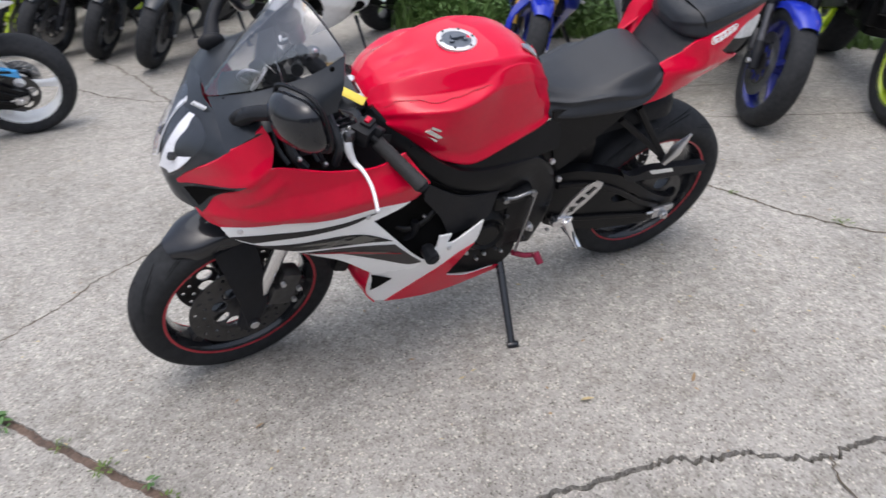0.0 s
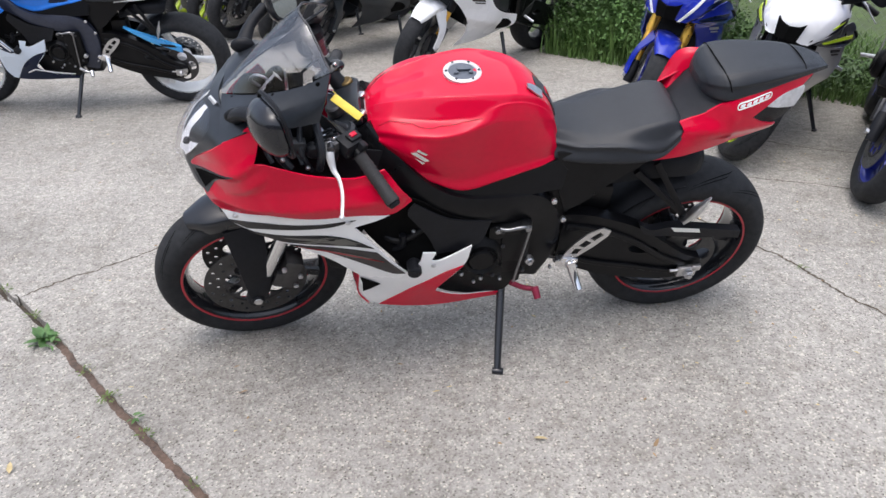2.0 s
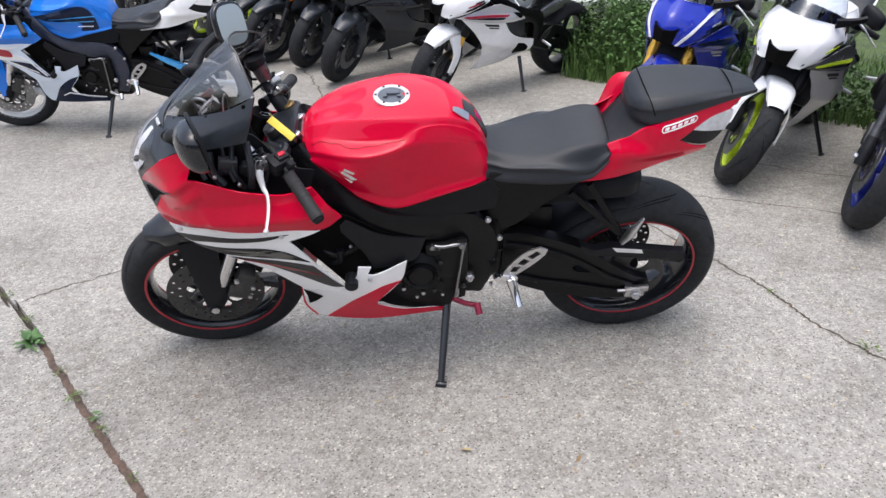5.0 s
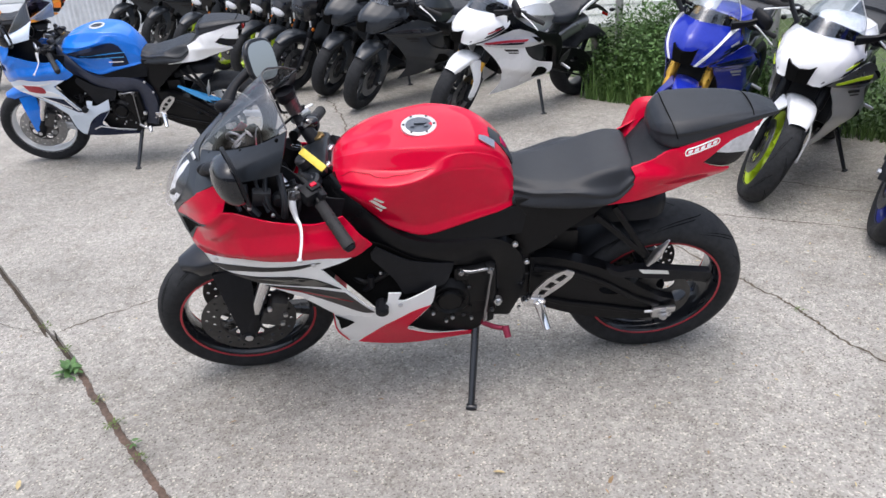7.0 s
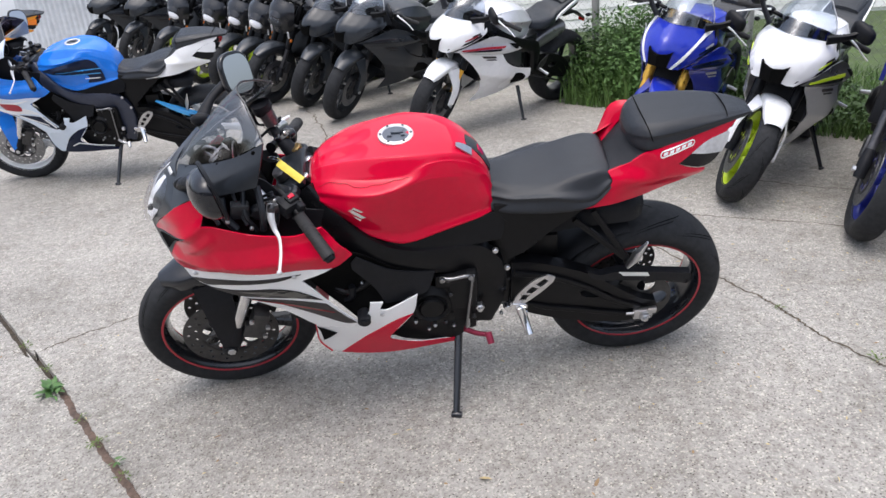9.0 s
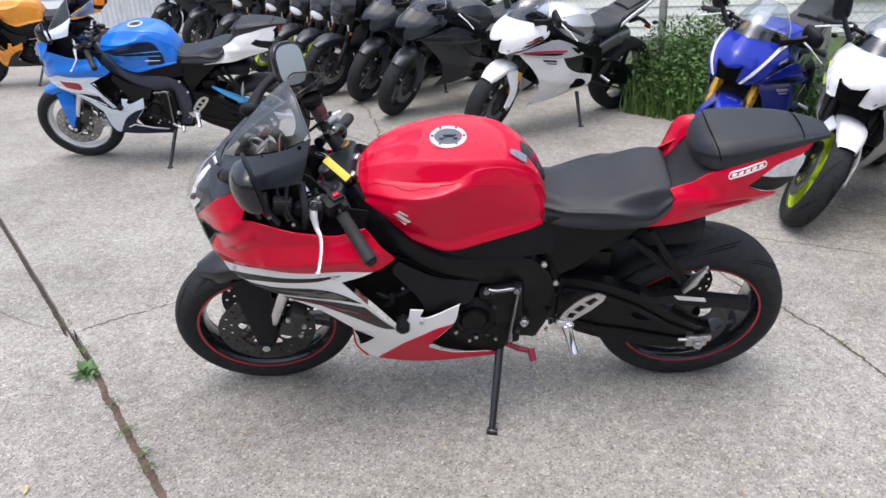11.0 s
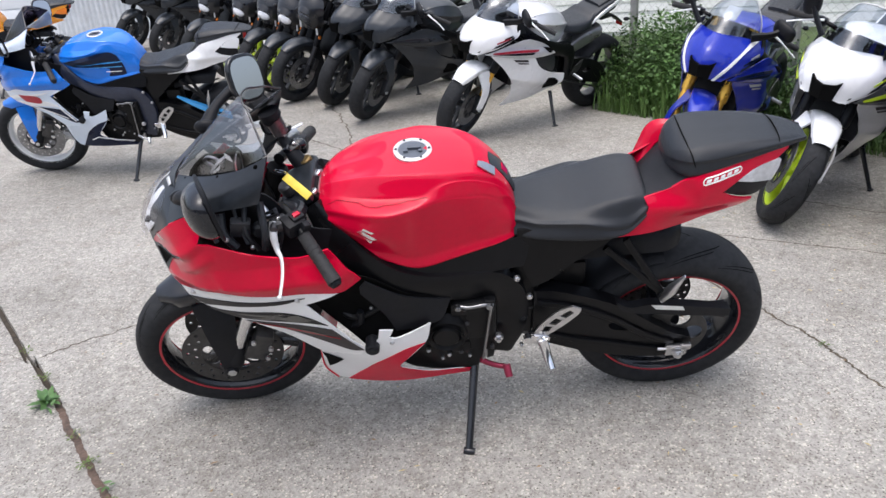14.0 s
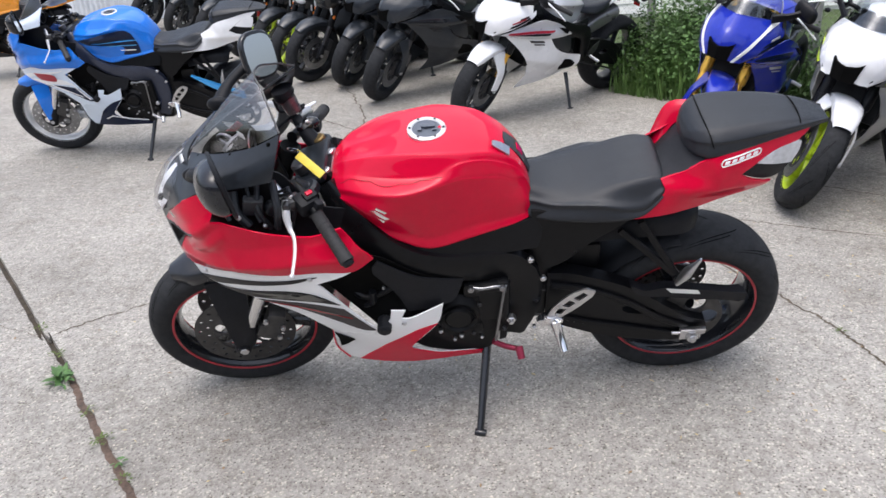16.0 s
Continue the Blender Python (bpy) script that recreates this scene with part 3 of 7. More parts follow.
def grooves(r, hw, count):
    """Curved tread grooves, a hair proud so that they read as cuts; their near-black colour paints the shade inside."""
    out = []
    for k in range(count):
        for side in (-1, 1):
            a0 = 2 * math.pi * (k + (0.5 if side > 0 else 0)) / count
            for lead, p0, p1 in ((0.0, 0.12, 0.95), (0.09, 0.45, 1.15)):
                v, f = [], []
                for i in range(9):
                    s = i / 8
                    ph = p0 + (p1 - p0) * s
                    a = a0 + lead + 0.52 * s**1.3
                    w = 0.0080 * math.sin(math.pi * min(max(s, 0.06), 0.94)) ** 0.5 / r
                    rr = tyre_r(ph, r) + 0.0009
                    y = side * hw * math.sin(ph)
                    for d in (-w / 2, w / 2):
                        v.append((rr * math.cos(a + d), y, rr * math.sin(a + d)))
                f = [[2 * i, 2 * i + 1, 2 * i + 3, 2 * i + 2] for i in range(8)]
                out.append((v, f if side > 0 else [q[::-1] for q in f]))
    return out


def rim_barrel(hw):
    w = hw * 0.78
    return lathe([(0.223, -w), (0.223, -w + 0.006), (0.213, -w + 0.014), (0.207, -w * 0.45), (0.207, w * 0.45), (0.213, w - 0.014), (0.223, w - 0.006), (0.223, w),
                  (0.217, w), (0.206, w - 0.016), (0.200, w * 0.45), (0.200, -w * 0.45), (0.206, -w + 0.016), (0.217, -w)], 64)


def spoke_set(spokes, twin, width=0.022, start=1.45):
    out = []
    for k in range(spokes):
        a = 2 * math.pi * k / spokes + start
        for d in ((-0.17, 0.17) if twin else (0.0,)):
            p0 = (0.038 * math.cos(a + d * 0.6), 0, 0.038 * math.sin(a + d * 0.6))
            p1 = (0.115 * math.cos(a + d * 0.9), 0, 0.115 * math.sin(a + d * 0.9))
            p2 = (0.204 * math.cos(a + d * 1.6), 0, 0.204 * math.sin(a + d * 1.6))
            out.append(beam([p0, p1, p2], [(width * 1.2, 0.05), (width, 0.035), (width * 1.3, 0.05)], 6))
    return out


def brake_disc(y, r=0.155, n_holes=18, inner=0.098):
    holes = [ring_pts(0, 0, inner, 40)]
    for k in range(n_holes):
        a = 2 * math.pi * k / n_holes
        for rr, d in ((inner + (r - inner) * 0.3, 0), (inner + (r - inner) * 0.7, math.pi / n_holes)):
            holes.append(ring_pts(rr * math.cos(a + d), rr * math.sin(a + d), 0.0062, 7))
    return panel(ring_pts(0, 0, r, 56), y, 0.005, holes=holes)


def disc_carrier(y, inner=0.098):
    n = 9
    holes = [ring_pts(0.072 * math.cos(a), 0.072 * math.sin(a), 0.0225, 12, a) for a in np.arange(n) * 2 * math.pi / n]
    return panel(ring_pts(0, 0, inner + 0.004, 36), y, 0.006, holes=holes)


def wheel(bike, name, axle, r, hw, c, m=Matrix.Identity(4), start=1.45, discs=(-0.062, 0.062), disc_r=0.155, tread=0, stripe=None, fine=64):
    """A cast wheel: the rim is the part; tyre, discs and tape are its pieces."""
    at = m @ Matrix.Translation((axle[0], 0, axle[1]))
    rm = part(name, xf(rim_barrel(hw), at), c["rim"], bike, c.get("rim_label", ""))
    hub = [(0.012, -0.055), (0.040, -0.055), (0.048, -0.03), (0.042, 0), (0.048, 0.03), (0.040, 0.055), (0.012, 0.055)]
    part("hub", xf(lathe(hub, 24), at), c["rim"], rm)
    for g in spoke_set(c["spokes"], c["twin"], 0.034 if c["spokes"] == 3 else 0.022, start):
        part("spoke", xf(g, at), c["rim"], rm)
    part("tyre", xf(tyre(r, hw, fine), at), RUBBER, rm, "black rubber tyre")
    if tread:
        for g in grooves(r, hw, tread):
            part("tread_groove", xf(g, at), GROOVE, rm)
    for y in discs:
        part("brake_disc", xf(brake_disc(y, disc_r, 18 if fine > 50 else 10, disc_r * 0.63), at), c.get("disc", STEEL), rm, "drilled steel brake disc")
        part("disc_carrier", xf(disc_carrier(y + 0.002, disc_r * 0.63), at), c.get("carrier", DARK_METAL), rm)
    if stripe:
        for s in (-1, 1):
            y = s * hw * 0.80
            part("rim_tape", xf(lathe([(0.2300, y), (0.2300, y + s * 0.002), (0.2150, y + s * 0.002), (0.2150, y)], 56), at), stripe, rm, "red rim tape")
    return rm


def bolt(p, r=0.008, d=0.01):
    return join(disc(p, r, d, 10, 0.25), disc((p[0], p[1] - d * 0.5, p[2]), r * 0.55, d * 0.4, 6, 0.1))


def thing(name, label, category, group=""):
    return tagged(new(name), label, category, group)


# ---- sport bike of the first kind (as the red one) ----
FA, RA = (-0.703, 0.294), (0.664, 0.302)
FAIRING = Swell((-0.83, 0.79, -0.03), (-0.795, 0.782, -0.055), (-0.775, 0.72, -0.10), (-0.715, 0.85, -0.165), (-0.69, 0.69, -0.178), (-0.605, 0.985, -0.195), (-0.667, 0.866, -0.215), (-0.60, 0.86, -0.235), (-0.595, 0.68, -0.225), (-0.44, 0.71, -0.253),
                (-0.45, 0.85, -0.245), (-0.31, 0.85, -0.232), (-0.238, 0.75, -0.235), (-0.292, 0.735, -0.255), (-0.386, 0.69, -0.25), (-0.52, 0.57, -0.215), (-0.32, 0.58, -0.255), (-0.24, 0.50, -0.257), (-0.063, 0.565, -0.235), (-0.11, 0.46, -0.238), (-0.159, 0.405, -0.24),
                (-0.35, 0.31, -0.19), (-0.365, 0.40, -0.205), (-0.02, 0.28, -0.19), (0.06, 0.30, -0.18), (-0.44, 0.48, -0.21))


SIDE_A = folded(FAIRING, (-0.79, 0.785, -0.667, 0.862, 0.010, 0.022), (-0.667, 0.862, -0.612, 0.905, 0.008, 0.02), (-0.735, 0.735, -0.575, 0.772, 0.016, 0.040), (-0.575, 0.772, -0.29, 0.785, 0.020, 0.050), (-0.60, 0.86, -0.70, 0.77, 0.008, 0.02))

# the tank's lengthwise lines, station by station: top, edge of the flat top, step, ridge, knee, lower edge
TANK = (
    (-0.338, 0.880, (0.020, 0.880), (0.045, 0.876), (0.058, 0.872), (0.066, 0.866), (0.070, 0.860)),
    (-0.328, 0.903, (0.034, 0.901), (0.066, 0.889), (0.088, 0.877), (0.090, 0.866), (0.086, 0.852)),
    (-0.308, 0.922, (0.046, 0.920), (0.088, 0.902), (0.114, 0.889), (0.114, 0.866), (0.102, 0.839)),
    (-0.278, 0.940, (0.064, 0.938), (0.104, 0.916), (0.137, 0.901), (0.138, 0.862), (0.123, 0.816)),
    (-0.222, 0.957, (0.080, 0.956), (0.120, 0.922), (0.168, 0.911), (0.168, 0.852), (0.146, 0.774)),
    (-0.155, 0.973, (0.096, 0.970), (0.134, 0.925), (0.186, 0.917), (0.172, 0.840), (0.158, 0.740)),
    (-0.100, 0.981, (0.105, 0.976), (0.138, 0.930), (0.178, 0.920), (0.164, 0.830), (0.162, 0.718)),
    (-0.055, 0.984, (0.110, 0.978), (0.140, 0.937), (0.164, 0.925), (0.154, 0.828), (0.158, 0.716)),
    (0.000, 0.982, (0.105, 0.974), (0.123, 0.955), (0.138, 0.925), (0.143, 0.836), (0.148, 0.725)),
    (0.054, 0.973, (0.093, 0.965), (0.107, 0.949), (0.122, 0.914), (0.132, 0.832), (0.137, 0.734)),
    (0.100, 0.953, (0.076, 0.944), (0.090, 0.928), (0.105, 0.898), (0.119, 0.826), (0.124, 0.738)),
    (0.138, 0.922, (0.060, 0.912), (0.073, 0.898), (0.088, 0.870), (0.106, 0.812), (0.113, 0.741)),
    (0.166, 0.880, (0.050, 0.871), (0.060, 0.863), (0.070, 0.851), (0.094, 0.806), (0.101, 0.745)),
    (0.182, 0.834, (0.040, 0.829), (0.052, 0.822), (0.064, 0.813), (0.085, 0.784), (0.092, 0.749)),
    (0.188, 0.800, (0.030, 0.797), (0.042, 0.792), (0.054, 0.786), (0.070, 0.772), (0.078, 0.755)))
TANK_SKIN = Swell(*[(x, q[1], -q[0]) for x, _, *half in TANK[1:-1] for q in half])


def tank_geo():
    s = []
    for x, top, edge, step, ridge, knee, low in TANK:
        soft = max(0.0, min(1.0, (0.03 - x) / 0.12))
        ridge = (ridge[0] - 0.003 * soft, ridge[1] - 0.004 * soft)
        knee = (knee[0] + 0.007 * soft, knee[1])
        dip = 0.007 * math.exp(-((x + 0.225) / 0.045) ** 2)
        inner = (edge[0] * 0.45, top - 0.001 - dip)
        lip = (edge[0] * 0.86, edge[1] + 0.3 * (top - edge[1]))
        s.append((x, [(0, top - dip * 0.2), inner, lip, edge, (0.3 * edge[0] + 0.7 * step[0], 0.24 * edge[1] + 0.76 * step[1]), step, (0.78 * ridge[0] + 0.22 * step[0], ridge[1] + 0.006 + 0.004 * (1 - soft)), ridge, (0.85 * ridge[0] + 0.15 * knee[0] + 0.002 * (1 - soft), ridge[1] - 0.013), knee, (0.35 * knee[0] + 0.65 * low[0], 0.35 * knee[1] + 0.65 * low[1]), low, (0, low[1])]))
    return loft(s, 96, 97)


def seat_geo():
    s = []
    for x, top, edge, wide, low in ((0.176, 0.823, (0.055, 0.816), (0.085, 0.788), (0.098, 0.750)), (0.20, 0.818, (0.064, 0.812), (0.094, 0.787), (0.106, 0.749)), (0.24, 0.812, (0.078, 0.806), (0.110, 0.787), (0.118, 0.748)), (0.30, 0.812, (0.090, 0.808), (0.126, 0.796), (0.132, 0.752)),
                                    (0.36, 0.826, (0.098, 0.822), (0.138, 0.801), (0.141, 0.755)), (0.42, 0.846, (0.100, 0.841), (0.142, 0.792), (0.142, 0.760)), (0.47, 0.857, (0.100, 0.852), (0.138, 0.792), (0.134, 0.769)),
                                    (0.505, 0.859, (0.094, 0.853), (0.126, 0.815), (0.122, 0.796)), (0.522, 0.856, (0.088, 0.850), (0.115, 0.824), (0.110, 0.812)), (0.530, 0.846, (0.080, 0.841), (0.100, 0.828), (0.098, 0.822))):
        s.append((x, [(0, top), (edge[0] * 0.7, top - 0.001), edge, (0.45 * edge[0] + 0.55 * wide[0], 0.36 * edge[1] + 0.64 * wide[1] + 0.003), (wide[0] * 0.985, wide[1] + 0.006), (wide[0], wide[1] - 0.006), low, (0, low[1])]))
    return loft(s, 60, 60)


def pillion_geo():
    s = []
    for x, top, edge, wide, low in ((0.572, 0.940, (0.020, 0.938), (0.030, 0.930), (0.030, 0.918)), (0.582, 0.962, (0.050, 0.958), (0.064, 0.945), (0.066, 0.915)), (0.602, 0.979, (0.072, 0.974), (0.090, 0.955), (0.092, 0.917)), (0.630, 0.988, (0.084, 0.982), (0.104, 0.962), (0.106, 0.922)),
                                    (0.70, 0.993, (0.082, 0.987), (0.100, 0.968), (0.098, 0.936)), (0.80, 0.991, (0.068, 0.985), (0.082, 0.974), (0.078, 0.958)), (0.88, 0.981, (0.048, 0.977), (0.055, 0.970), (0.050, 0.962)), (0.93, 0.966, (0.025, 0.965), (0.030, 0.963), (0.030, 0.960))):
        s.append((x, [(0, top), (edge[0] * 0.75, top - 0.001), edge, (wide[0] * 0.985, wide[1] + 0.005), (wide[0], wide[1] - 0.005), low, (0, low[1])]))
    return loft(s, 54, 44)


TAIL = Swell((0.37, 0.744, -0.130), (0.468, 0.757, -0.132), (0.58, 0.761, -0.118), (0.677, 0.787, -0.105), (0.80, 0.81, -0.080), (0.513, 0.85, -0.092), (0.574, 0.883, -0.104), (0.622, 0.921, -0.109), (0.717, 0.949, -0.098), (0.815, 0.971, -0.074), (0.881, 0.968, -0.050),
             (0.535, 0.815, -0.122), (0.58, 0.835, -0.126), (0.654, 0.836, -0.126), (0.68, 0.905, -0.121), (0.708, 0.872, -0.119), (0.794, 0.818, -0.086), (0.846, 0.88, -0.078))


TAIL_A = folded(TAIL, (0.52, 0.838, 0.655, 0.838, 0.010, 0.032), (0.655, 0.838, 0.79, 0.826, 0.008, 0.03), (0.632, 0.915, 0.655, 0.842, 0.007, 0.026))


def mirror_geo(c, turn, s=1.0, deep=1.0, tall=1.0):
    """A rounded-rectangular mirror housing and its glass, facing +x before it is turned."""
    shell = ball((0, 0, 0), (1, 1, 1), n=16)
    v = np.array(shell[0])
    a = np.arctan2(v[:, 2], v[:, 1])
    sq = 1 / (np.abs(np.cos(a)) ** 3.2 + np.abs(np.sin(a)) ** 3.2) ** (1 / 3.2)
    v[:, 1:] *= sq[:, None]
    v *= np.array((0.030 * s * deep, 0.070 * s, 0.045 * s * tall))
    v[:, 0] = np.minimum(v[:, 0], 0.008)
    angles = np.arange(32) * math.pi / 16
    q = 1 / (np.abs(np.cos(angles)) ** 3.2 + np.abs(np.sin(angles)) ** 3.2) ** (1 / 3.2)
    loop = np.c_[0.062 * s * q * np.cos(angles), 0.038 * s * tall * q * np.sin(angles)].tolist()
    m = turn if isinstance(turn, Matrix) else pose(*c, *turn)
    return xf((v.tolist(), shell[1]), m), xf(panel(loop, 0.0, 0.003), m @ pose(0.0095, 0, 0, 0, 0, 90))


def facing(c, n, roll=0.0):
    """A pose at c whose x axis points along n."""
    n = Vector(n).normalized()
    side = Vector((0, 0, 1)).cross(n).normalized()
    m = Matrix((n, side, n.cross(side))).transposed().to_4x4()
    return Matrix.Translation(c) @ m @ pose(0, 0, 0, roll, 0, 0)


def sport_a(c, label, main=False):
    """A faired sport bike; c gives its colours."""
    bike = thing("motorcycle", label, "motorcycle", "parked motorcycles")
    P = lambda name, g, m, lab="", parent=None, sharp=38: part(name, g, m, parent or bike, lab, sharp)
    st = steering(c.get("steer", 10), FA)
    right = Matrix.Translation((-0.01, -0.02, -0.055)) @ st @ MIRROR @ st.inverted()
    fine = 88 if main else 56
    wheel(bike, "front_wheel", FA, 0.295, 0.060, c, st, 1.83, tread=11 if main else 0, stripe=c.get("tape"), fine=fine)
    wheel(bike, "rear_wheel", RA, 0.300, 0.092, c, start=2.0, discs=(0.075,), disc_r=0.11, tread=11 if main else 0, stripe=c.get("tape"), fine=fine)
    ax = np.array(STEER_AXIS)
    leg = lambda s, y: tuple(np.array((FA[0], y, FA[1])) + ax * s)
    for y in (-0.104, 0.104):
        P("fork_slider", xf(tube([leg(0.05, y), leg(0.36, y)], 0.0215, 16), st), CHROME, "bright fork slider")
        P("fork_tube", xf(tube([leg(0.30, y), leg(0.32, y), leg(0.63, y)], [0.027, 0.03, 0.03], 16), st), FRAME_BLACK)
        P("fork_foot", xf(join(tube([leg(-0.035, y), leg(0.10, y)], [0.026, 0.034, 0.024], 14, 6), disc((FA[0], y - 0.022 * (1 if y < 0 else -1), FA[1]), 0.02, 0.03, 16)), st), PLASTIC)
        caliper = join(block((FA[0] + 0.105, y, FA[1] + 0.085), (0.055, 0.055, 0.115), 0.012, (0, 24, 0)), block((FA[0] + 0.075, y * 1.12, FA[1] + 0.07), (0.04, 0.03, 0.06), 0.01, (0, 24, 0)))
        cal = P("brake_caliper", xf(caliper, st), DISC_DARK, "dark brake caliper")
        for dx, dz in ((0.118, 0.045), (0.092, 0.125), (0.135, 0.085)):
            P("caliper_bolt", xf(disc((FA[0] + dx, y * 1.32, FA[1] + dz), 0.0075, 0.012, 12, 0.2), st), ALU, "", cal)
        P("axle_nut", xf(disc((FA[0], y + (-0.03 if y < 0 else 0.03), FA[1]), 0.014, 0.02, 6, 0.1), st), ALU)
    # fender over the front tyre, with side stays
    rows = []
    for k, a in enumerate(np.radians(np.linspace(121, 58, 7))):
        R, w = 0.316, (0.035, 0.062, 0.068, 0.07, 0.07, 0.066, 0.05)[k]
        x, z = FA[0] + R * math.cos(a), FA[1] + R * math.sin(a)
        x2, z2 = FA[0] + (R - 0.055) * math.cos(a), FA[1] + (R - 0.055) * math.sin(a)
        rows.append(sym([(x2, -w, z2), (FA[0] + (R - 0.016) * math.cos(a), -w * 0.93, FA[1] + (R - 0.016) * math.sin(a)), (x, 0, z)]))
    P("front_fender", xf(sheet(rows, 22, 17, 0.004), st), c["fender"], "glossy front fender")
    for s in (1, -1):
        stay = panel(outline([(FA[0] - 0.06, 0.545), (FA[0] + 0.05, 0.56)], [(FA[0] + 0.05, 0.56), (FA[0] + 0.050, 0.45), (FA[0] + 0.022, 0.33)], [(FA[0] + 0.03, 0.33), (FA[0] - 0.02, 0.31)], [(FA[0] - 0.02, 0.31), (FA[0] - 0.035, 0.43), (FA[0] - 0.06, 0.545)]),
                     Swell((FA[0], 0.55, -0.07), (FA[0], 0.45, -0.118), (FA[0] + 0.05, 0.42, -0.12), (FA[0], 0.32, -0.135)), 0.012, 0.04)
        P("fender_stay", xf(stay if s > 0 else xf(stay, MIRROR), st), c["stay"])
    # nose cowl, lamp, screen
    back = Matrix.Translation((-0.018, 0.006, 0))
    H = lambda name, g, m, lab="", parent=None, sharp=38: part(name, xf(g, back), m, parent or bike, lab, sharp)
    nose = [sym(r) for r in ([(-0.772, -0.100, 0.722), (-0.800, -0.050, 0.716), (-0.812, 0, 0.714)], [(-0.791, -0.062, 0.783), (-0.812, -0.034, 0.785), (-0.820, 0, 0.787)], [(-0.752, -0.118, 0.857), (-0.780, -0.060, 0.862), (-0.792, 0, 0.864)],
                             [(-0.692, -0.178, 0.928), (-0.728, -0.090, 0.923), (-0.747, 0, 0.920)], [(-0.676, -0.130, 0.948), (-0.690, -0.060, 0.957), (-0.699, 0, 0.957)])]
    P("nose_cowl", sheet(nose, 26, 25, 0.004), c["cowl"], "dark nose cowl")
    lamp = [sym(r) for r in ([(-0.797, -0.056, 0.794), (-0.815, -0.030, 0.793), (-0.823, 0, 0.793)], [(-0.764, -0.098, 0.846), (-0.791, -0.050, 0.850), (-0.802, 0, 0.852)], [(-0.705, -0.112, 0.922), (-0.748, -0.060, 0.908), (-0.766, 0, 0.903)], [(-0.704, -0.050, 0.942), (-0.716, -0.025, 0.940), (-0.724, 0, 0.939)])]
    hl = P("headlight", sheet([[(x - 0.018, y * 1.02, z) for x, y, z in r] for r in lamp], 18, 17, 0.003), LENS_CLEAR, "clear headlight lens")
    for s in (1, -1):
        wing = [[(-0.797, -0.050, 0.800), (-0.800, -0.038, 0.801), (-0.812, -0.020, 0.802)], [(-0.766, -0.090, 0.848), (-0.776, -0.055, 0.850), (-0.792, -0.022, 0.852)], [(-0.712, -0.102, 0.915), (-0.735, -0.062, 0.908), (-0.757, -0.024, 0.904)], [(-0.707, -0.055, 0.936), (-0.716, -0.036, 0.935), (-0.724, -0.022, 0.934)]]
        g = sheet([[(x - 0.011, y, z) for x, y, z in r] for r in wing], 12, 9, 0.003)
        rf = P("headlight_reflector", g if s > 0 else xf(g, MIRROR), REFLECTOR, "silvered headlight reflector", hl)
        bulb = xf(disc((0, 0, 0), 0.017, 0.014, 24, 0.3), pose(-0.789, -0.046, 0.846, 62, 0, 62))
        P("lamp_bowl", bulb if s > 0 else xf(bulb, MIRROR), PLASTIC, "dark lamp bowl", rf)
    side = sheet([[(-0.690, -0.012, 0.958), (-0.625, -0.066, 0.988), (-0.555, -0.106, 1.019), (-0.48, -0.135, 1.055), (-0.415, -0.147, 1.094)], [(-0.690, -0.100, 0.951), (-0.632, -0.138, 0.986), (-0.563, -0.158, 1.0), (-0.485, -0.174, 1.022), (-0.430, -0.180, 1.045)], [(-0.692, -0.180, 0.929), (-0.625, -0.197, 0.974), (-0.565, -0.186, 0.967), (-0.50, -0.190, 0.978), (-0.449, -0.193, 0.990)]], 16, 28, 0.004)
    P("cowl_side", side, c.get("flank", c["cowl"]))
    P("cowl_side", xf(side, MIRROR), c.get("flank", c["cowl"]))
    scr = [sym(r) for r in ([(-0.415, -0.147, 1.097), (-0.48, -0.134, 1.059), (-0.555, -0.105, 1.023), (-0.625, -0.065, 0.992), (-0.694, 0, 0.961)], [(-0.424, -0.126, 1.112), (-0.475, -0.112, 1.098), (-0.535, -0.085, 1.078), (-0.590, -0.050, 1.055), (-0.628, 0, 1.035)],
                            [(-0.440, -0.092, 1.138), (-0.475, -0.078, 1.136), (-0.508, -0.056, 1.130), (-0.535, -0.030, 1.120), (-0.552, 0, 1.112)], [(-0.458, -0.050, 1.162), (-0.466, -0.040, 1.168), (-0.472, -0.028, 1.172), (-0.476, -0.014, 1.174), (-0.478, 0, 1.175)])]
    w = P("windscreen", sheet(scr, 22, 37, 0.0025), SCREEN if main else c.get("screen", SCREEN), "smoked windscreen")
    edge = cr(cr(np.array(scr, float), 22, 0), 37, 1)
    P("screen_edge", tube(np.concatenate([edge[:, 0], edge[-1], edge[::-1, -1]]), 0.0026, 6), c.get("edge", DARK_METAL), "", w)
    if main:
        for x, y, z in ((-0.659, -0.046, 0.967), (-0.554, -0.110, 1.014), (-0.445, -0.150, 1.068)):
            for s in (1, -1):
                P("screen_screw", ball((x, y * s, z), (0.006, 0.005, 0.006), n=6), GROOVE, "", w)
    inner = [sym(r) for r in ([(-0.49, -0.105, 0.925), (-0.49, -0.05, 0.92), (-0.49, 0, 0.915)], [(-0.57, -0.105, 0.925), (-0.58, -0.05, 0.925), (-0.59, 0, 0.925)], [(-0.64, -0.085, 0.945), (-0.655, -0.05, 0.948), (-0.665, 0, 0.950)])]
    P("dash_panel", sheet(inner, 10, 15, 0.004), DEEP)
    P("instrument_pod", join(block((-0.555, 0, 0.955), (0.045, 0.15, 0.05), 0.02, (0, -25, 0)), xf(disc((0, 0, 0), 0.036, 0.03, 24), pose(-0.545, -0.01, 0.965, 0, 0, 90))), DEEP)
